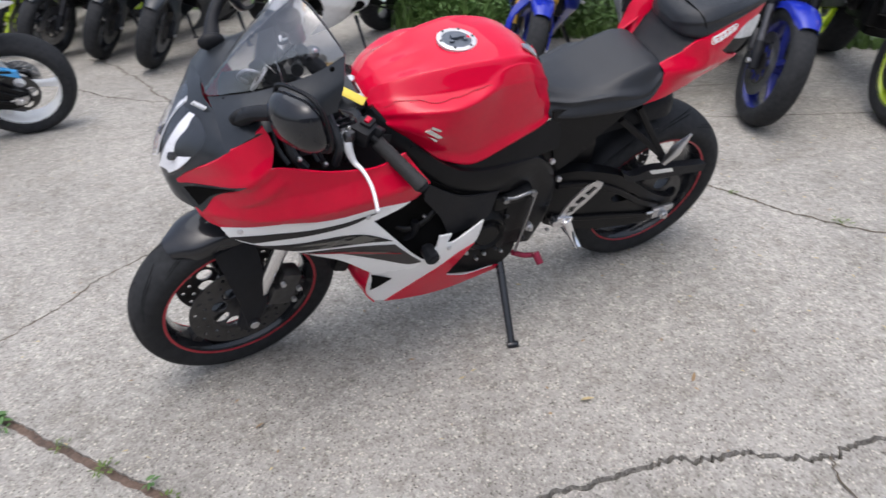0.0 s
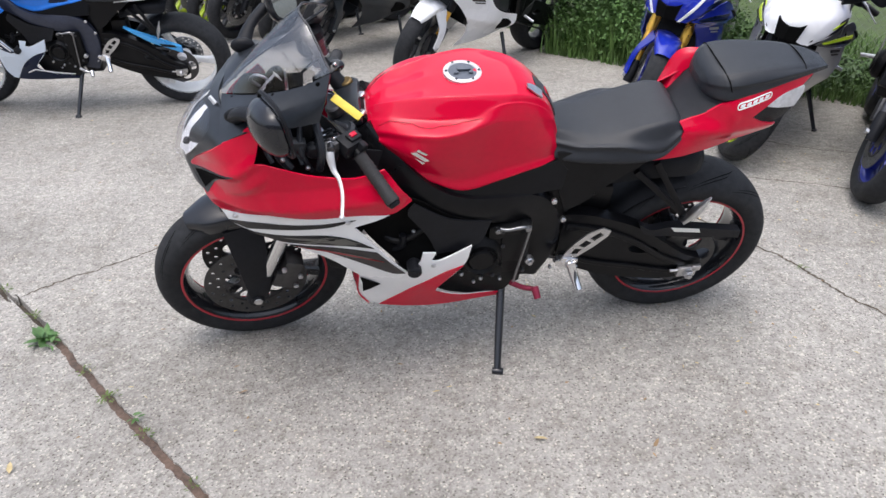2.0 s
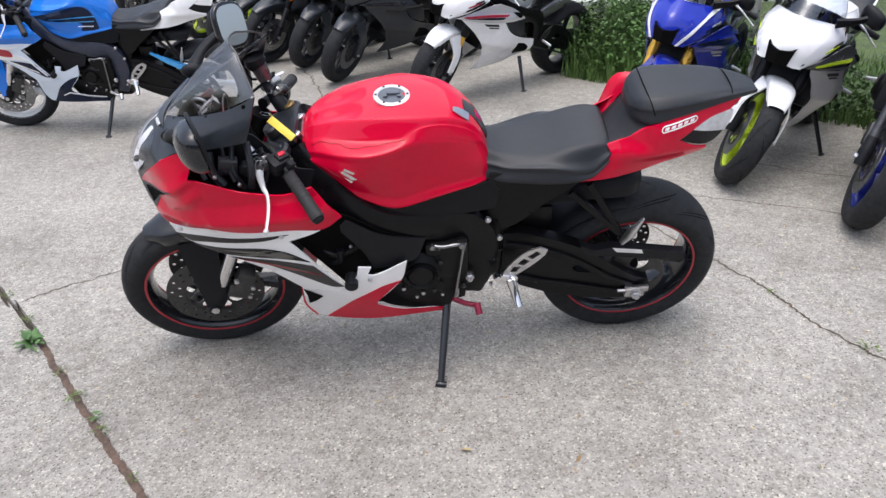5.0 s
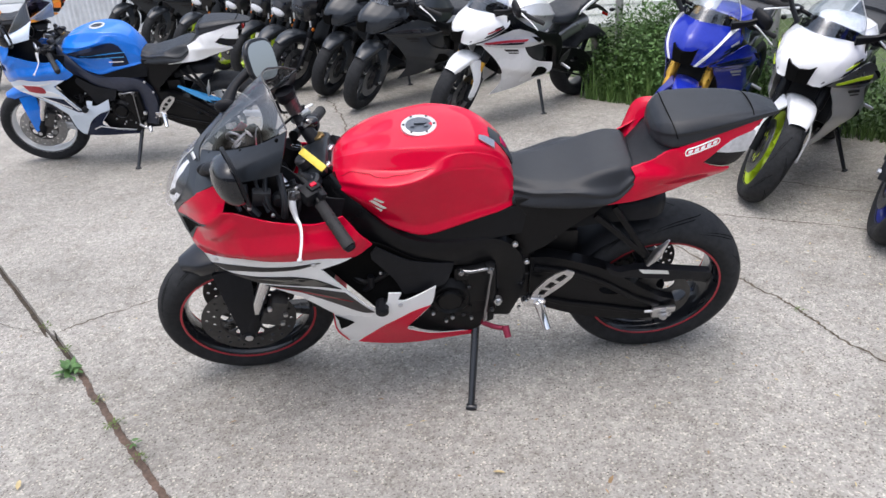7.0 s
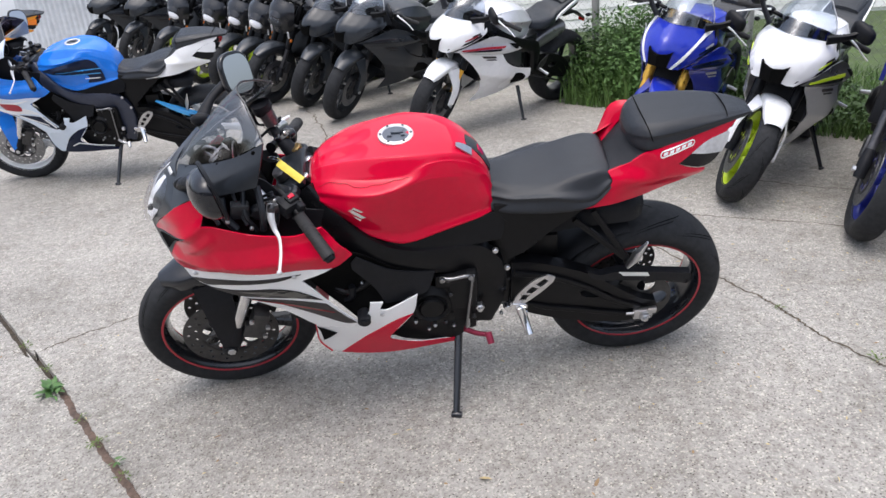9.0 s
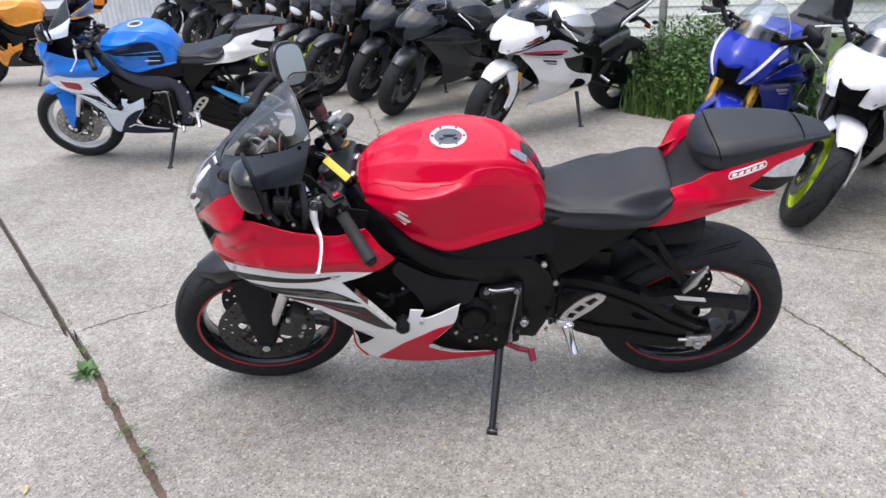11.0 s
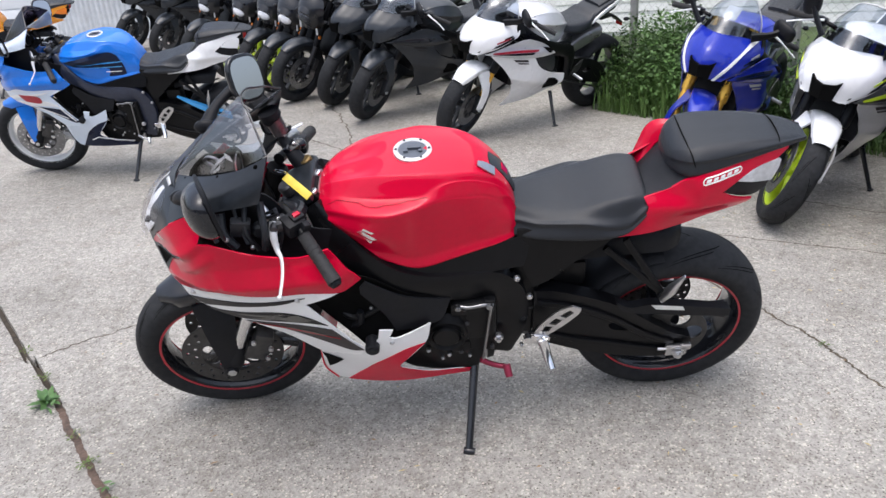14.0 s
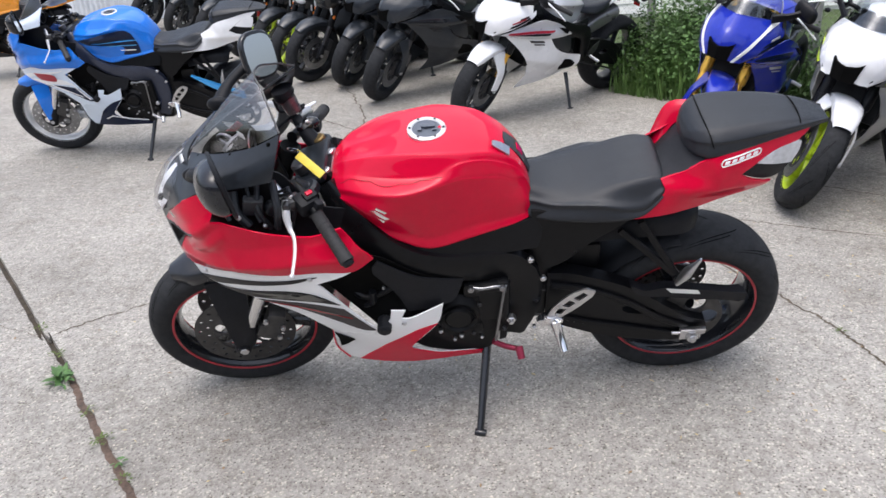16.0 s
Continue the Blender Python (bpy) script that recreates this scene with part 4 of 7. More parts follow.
    P("screen_stay", tube([(-0.560, -0.02, 0.965), (-0.575, -0.02, 1.000), (-0.600, -0.01, 1.005), (-0.615, 0.0, 0.985), (-0.595, 0.0, 0.965)], 0.0045, 8, 20), ALU, "bright screen stay")
    P("dial_edge", xf(lathe([(0.034, -0.002), (0.038, 0), (0.034, 0.002)], 28), pose(-0.528, -0.01, 0.972, 0, -25, 90)), ALU)
    fill = panel(outline([(-0.775, 0.80), (-0.72, 0.885), (-0.63, 0.955), (-0.55, 0.955), (-0.45, 0.965), (-0.37, 0.87), (-0.28, 0.835), (-0.245, 0.775), (-0.47, 0.745), (-0.72, 0.75)]), FAIRING, 0.004, 0.05, lift=-0.095)
    P("inner_cowl", fill, PLASTIC)
    # red sides, lower fairing, stripes
    seam_line = [(-0.292, 0.731), (-0.369, 0.734), (-0.465, 0.732), (-0.527, 0.737), (-0.573, 0.746), (-0.624, 0.735), (-0.681, 0.708), (-0.729, 0.689)]
    cut_line = [(-0.063, 0.568), (-0.083, 0.487), (-0.156, 0.405), (-0.157, 0.378)]
    up = outline([(-0.795, 0.785), (-0.750, 0.857), (-0.690, 0.930), (-0.642, 0.963), (-0.612, 0.989)], [(-0.612, 0.989), (-0.597, 0.949), (-0.612, 0.905)], [(-0.612, 0.905), (-0.551, 0.888), (-0.486, 0.868), (-0.427, 0.856), (-0.374, 0.848), (-0.327, 0.856), (-0.301, 0.861)], [(-0.301, 0.861), (-0.269, 0.812), (-0.232, 0.754)],
                 [(-0.232, 0.754), (-0.262, 0.738), *seam_line], [(-0.729, 0.689), (-0.760, 0.700), (-0.772, 0.730)], [(-0.772, 0.730), (-0.788, 0.755), (-0.795, 0.785)])
    low = outline([(x, z - 0.001) for x, z in seam_line[::-1]], [(-0.292, 0.730), (-0.323, 0.715), (-0.385, 0.687)], [(-0.385, 0.687), (-0.346, 0.634), (-0.285, 0.547), (-0.245, 0.499)], [(-0.245, 0.499), (-0.225, 0.515), (-0.209, 0.541)], [(-0.209, 0.541), (-0.203, 0.575)], [(-0.203, 0.575), (-0.166, 0.567)], [(-0.166, 0.567), (-0.179, 0.539)],
                  [(-0.179, 0.539), (-0.149, 0.534), (-0.063, 0.568)], cut_line, [(-0.157, 0.378), (-0.10, 0.335), (-0.057, 0.316), (0.05, 0.290)], [(0.05, 0.290), (0.045, 0.276)], [(0.045, 0.276), (-0.056, 0.286), (-0.187, 0.292), (-0.298, 0.290), (-0.353, 0.297)], [(-0.353, 0.297), (-0.382, 0.349), (-0.380, 0.464)],
                  [(-0.380, 0.464), (-0.454, 0.540), (-0.518, 0.580), (-0.608, 0.632), (-0.69, 0.650)], [(-0.69, 0.650), (-0.715, 0.660), (-0.729, 0.688)])
    decals = [("side_decal", outline([(-0.665, 0.641), (-0.56, 0.653), (-0.47, 0.660), (-0.40, 0.643), (-0.336, 0.607)], [(-0.336, 0.607), (-0.40, 0.614), (-0.50, 0.618), (-0.575, 0.620)], [(-0.575, 0.620), (-0.62, 0.632), (-0.665, 0.641)]), c["stripe"]),
              ("side_decal", outline([(-0.560, 0.607), (-0.46, 0.605), (-0.38, 0.597), (-0.328, 0.590)], [(-0.328, 0.590), (-0.286, 0.537), (-0.252, 0.498)], [(-0.252, 0.498), (-0.290, 0.497), (-0.354, 0.529), (-0.419, 0.561), (-0.483, 0.590), (-0.560, 0.607)]), c["decal"]),
              ("side_stripe", outline([(-0.712, 0.660), (-0.66, 0.683), (-0.599, 0.700), (-0.50, 0.706), (-0.427, 0.712), (-0.380, 0.717)], [(-0.380, 0.717), (-0.437, 0.699), (-0.502, 0.690), (-0.602, 0.676), (-0.667, 0.652)], [(-0.667, 0.652), (-0.712, 0.660)]), c["stripe"]),
              ("belly_decal", outline([(-0.325, 0.291), (-0.27, 0.365), (-0.221, 0.425), (-0.15, 0.472), (-0.083, 0.489)], [(-0.083, 0.489), (-0.156, 0.407), (-0.157, 0.380)], [(-0.157, 0.380), (-0.10, 0.337), (-0.057, 0.318), (0.05, 0.292)], [(0.05, 0.292), (0.045, 0.274)], [(0.045, 0.274), (-0.056, 0.284), (-0.187, 0.290), (-0.325, 0.291)]), c["belly"]),
              ("duct_cover", outline([(-0.797, 0.776), (-0.735, 0.820), (-0.668, 0.862)], [(-0.668, 0.862), (-0.720, 0.795), (-0.760, 0.725)], [(-0.760, 0.725), (-0.785, 0.742), (-0.797, 0.776)]), c["cowl"])]
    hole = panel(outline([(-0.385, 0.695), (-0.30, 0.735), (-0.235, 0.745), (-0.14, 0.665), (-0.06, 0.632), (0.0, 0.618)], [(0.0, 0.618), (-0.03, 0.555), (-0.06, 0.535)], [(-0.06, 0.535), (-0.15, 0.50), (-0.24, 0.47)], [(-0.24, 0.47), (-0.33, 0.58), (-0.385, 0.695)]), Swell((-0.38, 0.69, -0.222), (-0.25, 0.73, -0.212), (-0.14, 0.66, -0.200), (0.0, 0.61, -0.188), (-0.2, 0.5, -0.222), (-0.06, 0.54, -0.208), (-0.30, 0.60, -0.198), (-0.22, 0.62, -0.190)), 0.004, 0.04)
    scoop = panel(outline([(-0.225, 0.728), (-0.14, 0.662), (-0.06, 0.630), (-0.004, 0.617)], [(-0.004, 0.617), (-0.03, 0.556), (-0.062, 0.545)], [(-0.062, 0.545), (-0.11, 0.535), (-0.16, 0.532)], [(-0.16, 0.532), (-0.185, 0.60), (-0.225, 0.665)], [(-0.225, 0.665), (-0.245, 0.70), (-0.225, 0.728)]), Swell((-0.23, 0.70, -0.222), (-0.14, 0.65, -0.214), (-0.06, 0.60, -0.206), (-0.004, 0.60, -0.194), (-0.06, 0.55, -0.215), (-0.16, 0.55, -0.222), (-0.12, 0.59, -0.216)), 0.005, 0.03)
    for s in (1, -1):
        f = (lambda g: g) if s > 0 else (lambda g: xf(g, Matrix.Translation((0, -0.02, -0.07)) @ MIRROR))
        u = P("upper_fairing", f(panel(up, SIDE_A, 0.005, 0.011 if main else 0.018)), c["body"], "glossy painted side fairing")
        lo = P("lower_fairing", f(panel(low, SIDE_A, 0.005, 0.03)), c["lower"], "glossy painted lower fairing")
        for name, o, m in decals:
            P(name, f(panel(o, SIDE_A, 0.003, 0.02, lift=0.0025)), m, "", lo if name != "duct_cover" else u)
        # no hole is cut: a black plate on the skin paints the duct's shade
        P("duct_mouth", f(panel(outline([(-0.785, 0.772), (-0.735, 0.810), (-0.690, 0.842)], [(-0.690, 0.842), (-0.725, 0.795), (-0.763, 0.740)], [(-0.763, 0.740), (-0.785, 0.772)]), SIDE_A, 0.003, 0.03, lift=0.0045)), DEEP, "", u)
        # inner panel in near-black, so the opening's shade sits in its colour
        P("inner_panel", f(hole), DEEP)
        P("air_scoop", f(scoop), PLASTIC, "black plastic air scoop panel")
        if main and s > 0:
            for q in ((-0.690, 0.692), (-0.400, 0.711), (-0.172, 0.520)):
                P("fairing_bolt", bolt((q[0], float(FAIRING([q[0]], [q[1]])[0]) - 0.003, q[1]), 0.0075, 0.006), ALU, "", lo)
            for x0, z0, x1, z1, h in ((-0.58, 0.643, -0.47, 0.640, 0.010), (-0.55, 0.628, -0.43, 0.632, 0.009), (-0.52, 0.622, -0.45, 0.650, 0.007), (-0.46, 0.630, -0.40, 0.622, 0.008), (-0.44, 0.645, -0.39, 0.628, 0.006), (-0.47, 0.588, -0.36, 0.566, 0.005)):
                P("decal_stroke", panel([(x0, z0), (x0 + 0.03, z0 + h * 0.5), (x1, z1 + h), (x1 + 0.02, z1), (x1 - 0.03, z1 - h * 0.3)], FAIRING, 0.002, 0.03, lift=0.0045), DECAL_GREY, "", lo)
            # intake shade painted as a flat black plate on the fairing
            P("lower_intake", panel([(-0.378, 0.455), (-0.335, 0.432), (-0.322, 0.425), (-0.350, 0.385), (-0.372, 0.365), (-0.372, 0.42)], FAIRING, 0.002, 0.03, lift=0.004), DEEP, "", lo)
            P("red_pinstripe", panel(outline([(-0.545, 0.603), (-0.43, 0.585), (-0.31, 0.552)], [(-0.31, 0.552), (-0.43, 0.578), (-0.545, 0.603)]), FAIRING, 0.002, 0.03, lift=0.0047), RED_DARK, "", lo)
    P("belly_front", sheet([sym([(-0.379, -0.215, 0.462), (-0.390, -0.14, 0.465), (-0.395, 0, 0.465)]), sym([(-0.384, -0.195, 0.360), (-0.396, -0.12, 0.36), (-0.40, 0, 0.36)]), sym([(-0.354, -0.188, 0.295), (-0.370, -0.11, 0.285), (-0.378, 0, 0.28)])], 10, 17, 0.004), c["belly"], "painted belly pan front")
    if c.get("detail"):
        for o in ([(-0.365, 0.628), (-0.332, 0.575), (-0.275, 0.505), (-0.268, 0.512), (-0.325, 0.582), (-0.358, 0.634)], [(-0.62, 0.655), (-0.47, 0.596), (-0.32, 0.532), (-0.316, 0.524), (-0.47, 0.586), (-0.62, 0.648)], [(-0.235, 0.352), (-0.18, 0.378), (-0.07, 0.340), (0.03, 0.314), (0.03, 0.308), (-0.07, 0.332), (-0.18, 0.368), (-0.235, 0.344)]):
            P("white_line", panel(o, SIDE_A, 0.002, 0.02, lift=0.005), WHITE)
    if main:
        for a, b, d, r in (((-0.50, -0.15, 0.95), (-0.50, -0.19, 0.90), (-0.48, -0.19, 0.84), 0.007), ((-0.46, -0.15, 0.96), (-0.45, -0.20, 0.91), (-0.46, -0.20, 0.85), 0.010), ((-0.43, -0.14, 0.93), (-0.415, -0.18, 0.89), (-0.43, -0.19, 0.84), 0.006), ((-0.56, -0.16, 0.94), (-0.555, -0.19, 0.90), (-0.53, -0.20, 0.86), 0.012), ((-0.53, -0.14, 0.96), (-0.52, -0.17, 0.92), (-0.50, -0.20, 0.87), 0.005), ((-0.59, -0.15, 0.95), (-0.585, -0.19, 0.92), (-0.57, -0.21, 0.89), 0.006)):
            P("control_cable", tube([a, b, d], r, 8, 12), SEAT)
        P("relay_box", block((-0.515, -0.175, 0.905), (0.05, 0.03, 0.045), 0.006, (0, 12, 8)), SEAT)
        P("horn", disc((-0.47, -0.165, 0.885), 0.022, 0.03, 18, 0.3), SEAT)
        for x, z in ((-0.487, 0.868), (-0.425, 0.872), (-0.545, 0.898)):
            P("clip_bolt", bolt((x, -0.212, z), 0.006, 0.008), ALU)
        P("gauge_ring", xf(lathe([(0.026, -0.003), (0.031, -0.003), (0.031, 0.003), (0.026, 0.003)], 28), pose(-0.575, -0.02, 0.985, 35, 0, 60)), CAP_SILVER, "silver gauge ring")
        P("warning_label", block((-0.545, -0.02, 1.005), (0.002, 0.022, 0.026), 0.0008, (10, -35, 20)), PAPER, "white label")
    if c.get("logo"):
        P("side_logo", panel(outline([(-0.60, 0.70), (-0.47, 0.69), (-0.46, 0.64), (-0.57, 0.65)]), FAIRING, 0.003, 0.03, lift=0.005), c["logo"], "red block emblem")
    # tank
    tk = P("fuel_tank", tank_geo(), c["tank"], "glossy painted fuel tank", None, 60)
    capm = pose(-0.079, -0.004, 0.9815, 0, 1, 0) @ Matrix.Rotation(radians(90), 4, "X")
    P("cap_ring", xf(lathe([(0.050, -0.004), (0.050, 0.003), (0.047, 0.005), (0.039, 0.005), (0.037, 0.003), (0.037, -0.004)], 44), capm), CAP_SILVER, "silver filler cap ring", tk)
    P("filler_cap", xf(join(lathe([(0.001, 0.006), (0.033, 0.006), (0.037, 0.003), (0.037, -0.003), (0.001, -0.003)], 36, False), block((0.004, -0.008, -0.006), (0.036, 0.006, 0.016), 0.003), block((-0.018, -0.007, 0.010), (0.012, 0.004, 0.008), 0.002), block((0.020, -0.007, 0.010), (0.012, 0.004, 0.008), 0.002)), capm @ Matrix.Diagonal((1, -1, 1, 1))), CAP_GREY, "grey-blue filler cap", tk)
    if c.get("tank_decal"):
        patch = panel(outline([(-0.285, 0.862), (-0.20, 0.892), (-0.08, 0.912), (0.03, 0.912), (0.075, 0.885)], [(0.075, 0.885), (0.100, 0.82), (0.105, 0.762)], [(0.105, 0.762), (-0.02, 0.736), (-0.15, 0.762), (-0.23, 0.808), (-0.285, 0.862)]), TANK_SKIN, 0.003, 0.03, lift=0.005)
        for g in (patch, xf(patch, MIRROR)):
            P("tank_decal", g, c["tank_decal"], "dark tank decal", tk)
        for k in range(3):
            P("tank_line", panel([(-0.16 + 0.02 * k, 0.865 - 0.032 * k), (0.10 - 0.01 * k, 0.845 - 0.03 * k), (0.10 - 0.01 * k, 0.840 - 0.03 * k), (-0.16 + 0.02 * k, 0.859 - 0.032 * k)], TANK_SKIN, 0.002, 0.03, lift=0.0075), SKY_BLUE if k < 2 else WHITE, "", tk)
    if main:
        for k in range(6):
            a = k * math.pi / 3
            P("cap_screw", xf(disc((0.043 * math.cos(a), 0.0065, 0.043 * math.sin(a)), 0.0035, 0.003, 8), capm), DARK_METAL, "", tk)
        tilt = pose(-0.206, -0.1795, 0.853, 4, 0, -9)
        for o in ([(-0.006, 0.026), (0.020, 0.010), (0.013, 0.006), (-0.010, 0.019)], [(-0.024, 0.012), (-0.010, 0.016), (0.024, -0.012), (0.012, -0.016)], [(-0.013, -0.006), (0.006, -0.026), (0.012, -0.020), (-0.019, -0.002)]):
            P("tank_emblem", xf(panel(o, 0, 0.004), tilt), CHROME, "chrome emblem", tk)
        # thin dark red lines drawn along the tank's step and knee edge
        for o in ([(-0.304, 0.900), (-0.272, 0.918), (-0.233, 0.922), (-0.196, 0.921), (-0.119, 0.928), (-0.050, 0.937), (-0.046, 0.928)], [(-0.098, 0.790), (-0.098, 0.765), (-0.085, 0.745), (-0.062, 0.722)]):
            line = cr(np.array(o), 26)
            P("crease_line", tube([(x, y - 0.0004, z) for x, y, z in zip(line[:, 0], TANK_SKIN(line[:, 0], line[:, 1]), line[:, 1])], 0.0008, 5), RED_DARK, "", tk)
        P("tank_pad", sheet([sym([(0.118, -0.026, 0.942), (0.117, -0.013, 0.944), (0.116, 0, 0.945)]), sym([(0.150, -0.030, 0.909), (0.150, -0.015, 0.912), (0.150, 0, 0.913)]), sym([(0.172, -0.028, 0.870), (0.173, -0.014, 0.873), (0.174, 0, 0.874)]), sym([(0.184, -0.020, 0.838), (0.186, -0.010, 0.840), (0.187, 0, 0.841)])], 16, 15, 0.004), BLACK_SATIN, "dark tank pad with red marks", tk)
        P("pad_mark", sheet([[(0.152, -0.016, 0.913), (0.152, 0.010, 0.915)], [(0.166, -0.012, 0.889), (0.166, 0.008, 0.891)]], 4, 4, 0.003), RED, "", tk)
        P("pad_chrome", sheet([[(0.084, -0.060, 0.9645), (0.086, -0.046, 0.9680)], [(0.104, -0.066, 0.952), (0.106, -0.040, 0.957)], [(0.128, -0.062, 0.931), (0.130, -0.036, 0.9365)]], 8, 6, 0.004), ALU, "bright tank trim", tk)
    sw = Swell((-0.14, 0.72, -0.176), (-0.05, 0.70, -0.174), (0.05, 0.70, -0.160), (0.19, 0.70, -0.130), (0.10, 0.74, -0.133), (0.0, 0.725, -0.157))
    for s in (1, -1):
        f = (lambda g: g) if s > 0 else (lambda g: xf(g, MIRROR))
        P("tank_cover", f(panel(outline([(-0.14, 0.733), (-0.09, 0.721), (-0.05, 0.721), (0.03, 0.734), (0.113, 0.743), (0.185, 0.752)], [(0.185, 0.752), (0.215, 0.72), (0.20, 0.672)], [(0.20, 0.672), (0.03, 0.680), (-0.06, 0.692), (-0.14, 0.733)]), sw, 0.006, 0.04)), FRAME_BLACK, "black side cover")
        spar = beam([(-0.345, -0.078, 0.885), (-0.300, -0.120, 0.820), (-0.250, -0.152, 0.765), (-0.200, -0.168, 0.722), (-0.140, -0.174, 0.684), (-0.058, -0.172, 0.656), (0.030, -0.162, 0.640), (0.105, -0.138, 0.610), (0.150, -0.128, 0.540), (0.155, -0.132, 0.440), (0.130, -0.132, 0.330)],
                    [(0.045, 0.04), (0.07, 0.045), (0.085, 0.045), (0.085, 0.045), (0.085, 0.045), (0.09, 0.045), (0.10, 0.045), (0.125, 0.045), (0.125, 0.045), (0.11, 0.045), (0.08, 0.04)], 40)
        P("frame_spar", f(spar), c["frame"], "twin-spar frame rail")
        H("subframe_cover", f(panel(outline([(0.20, 0.775), (0.45, 0.768), (0.50, 0.772)], [(0.50, 0.772), (0.44, 0.715), (0.37, 0.665), (0.30, 0.60), (0.245, 0.57)], [(0.245, 0.57), (0.215, 0.66), (0.20, 0.775)]), Swell((0.2, 0.76, -0.115), (0.45, 0.76, -0.12), (0.25, 0.6, -0.13), (0.35, 0.68, -0.125)), 0.01, 0.06)), FRAME_BLACK)
    # engine block and covers
    H("crankcase", block((-0.08, 0, 0.46), (0.34, 0.30, 0.22), 0.03), ENGINE)
    H("cylinder_block", block((-0.20, 0, 0.58), (0.22, 0.30, 0.20), 0.03, (0, 30, 0)), ENGINE)
    H("gearbox", block((0.10, 0, 0.45), (0.20, 0.26, 0.26), 0.03), ENGINE)
    H("oil_sump", block((-0.01, 0, 0.335), (0.30, 0.31, 0.10), 0.02), ENGINE)
    H("sump_guard", panel(outline([(-0.175, 0.425), (-0.06, 0.44), (0.10, 0.42)], [(0.10, 0.42), (0.105, 0.34), (0.06, 0.285)], [(0.06, 0.285), (-0.05, 0.300), (-0.13, 0.335), (-0.175, 0.425)]), -0.188, 0.014), ENGINE, "black sump guard")
    H("lower_frame", block((0.15, 0, 0.36), (0.10, 0.25, 0.16), 0.02), FRAME_BLACK)
    H("pivot_plate", block((0.222, 0, 0.50), (0.085, 0.23, 0.30), 0.018, (0, 4, 0)), FRAME_BLACK)
    H("radiator", block((-0.37, 0, 0.56), (0.045, 0.32, 0.30), 0.01, (0, 22, 0)), ENGINE)
    for sgn in (-1, 1):
        H("generator_cover", join(disc((-0.005, sgn * 0.172, 0.46), 0.078, 0.06, 32, 0.25), disc((-0.005, sgn * 0.203, 0.46), 0.05, 0.012, 28, 0.3)), ENGINE)
        H("sprocket_cover", join(block((0.085, sgn * 0.165, 0.475), (0.115, 0.05, 0.215), 0.022), block((0.085, sgn * 0.190, 0.50), (0.07, 0.016, 0.12), 0.008)), ENGINE)
    if main or c.get("detail"):
        for x, z in ((-0.075, 0.475), (-0.06, 0.53), (0.055, 0.51), (-0.06, 0.40), (0.035, 0.385), (0.125, 0.565), (0.125, 0.40), (0.05, 0.57), (-0.025, 0.545), (0.0, 0.375), (-0.035, 0.42), (0.02, 0.42)):
            H("cover_bolt", bolt((x, -0.196 if x < 0.1 else -0.198, z), 0.0065, 0.014), DARK_METAL if (x * 1000) % 3 else ALU)
        H("pivot_bolt", join(disc((0.145, -0.186, 0.428), 0.014, 0.02, 6, 0.15), disc((0.145, -0.195, 0.428), 0.007, 0.02, 12)), ALU, "bright pivot bolt")
        for x, z in ((0.198, 0.640), (0.235, 0.564)):
            H("frame_bolt", disc((x, -0.160, z), 0.009, 0.014, 12, 0.3), ALU)
        for k, (x, z) in enumerate(((-0.05, 0.545), (0.06, 0.36), (-0.02, 0.355), (0.222, 0.425), (0.212, 0.395))):
            H("case_bolt", bolt((x, (-0.195 if x < -0.02 and z > 0.5 else -0.192), z), 0.0055, 0.012), ALU if k % 3 else DARK_METAL)
        H("clutch_case", block((0.06, -0.175, 0.56), (0.10, 0.045, 0.05), 0.012), ENGINE)
        H("oil_cap", block((0.035, -0.178, 0.40), (0.06, 0.04, 0.05), 0.014), ENGINE)
        for x, z, r in ((-0.285, 0.665, 0.008), (-0.205, 0.60, 0.007), (-0.265, 0.56, 0.006), (-0.16, 0.56, 0.007), (-0.12, 0.64, 0.006), (-0.31, 0.62, 0.006)):
            H("panel_bolt", bolt((x, -0.200, z), r * 0.75, 0.008), ALU if z < 0.61 else DARK_METAL)
        H("inner_hose", tube([(-0.30, -0.192, 0.60), (-0.26, -0.206, 0.575), (-0.21, -0.205, 0.585), (-0.17, -0.195, 0.61)], 0.009, 8, 12), FRAME_BLACK)
        H("inner_hose", tube([(-0.27, -0.200, 0.535), (-0.24, -0.212, 0.56), (-0.235, -0.21, 0.60)], 0.011, 8, 12), PLASTIC)
        H("crash_bung", join(disc((-0.209, -0.262, 0.517), 0.020, 0.048, 20, 0.2), disc((-0.209, -0.287, 0.517), 0.012, 0.006, 14)), PLASTIC, "black round frame plug")
    H("shift_bracket", join(tube([(0.028, -0.205, 0.592), (0.06, -0.212, 0.590), (0.10, -0.212, 0.596), (0.128, -0.205, 0.588)], 0.0055, 10, 12), disc((0.032, -0.213, 0.59), 0.009, 0.012, 14), disc((0.118, -0.215, 0.592), 0.009, 0.012, 14)), STEEL)
    H("shift_rod", tube([(0.122, -0.218, 0.588), (0.098, -0.212, 0.36)], 0.0040, 8), STEEL, "bright shift rod")
    H("gear_lever", join(tube([(0.092, -0.212, 0.358), (0.13, -0.215, 0.335), (0.168, -0.222, 0.330)], [0.009, 0.0085, 0.008], 10, 10), tube([(0.165, -0.222, 0.342), (0.172, -0.25, 0.318)], [0.012, 0.0125, 0.011], 12)), c.get("lever_colour", MAROON), "gear lever")
    # kickstand
    foot, top = Vector(c.get("kick", (0.040, -0.375, 0.1310))), Vector((0.078, -0.15, 0.315))
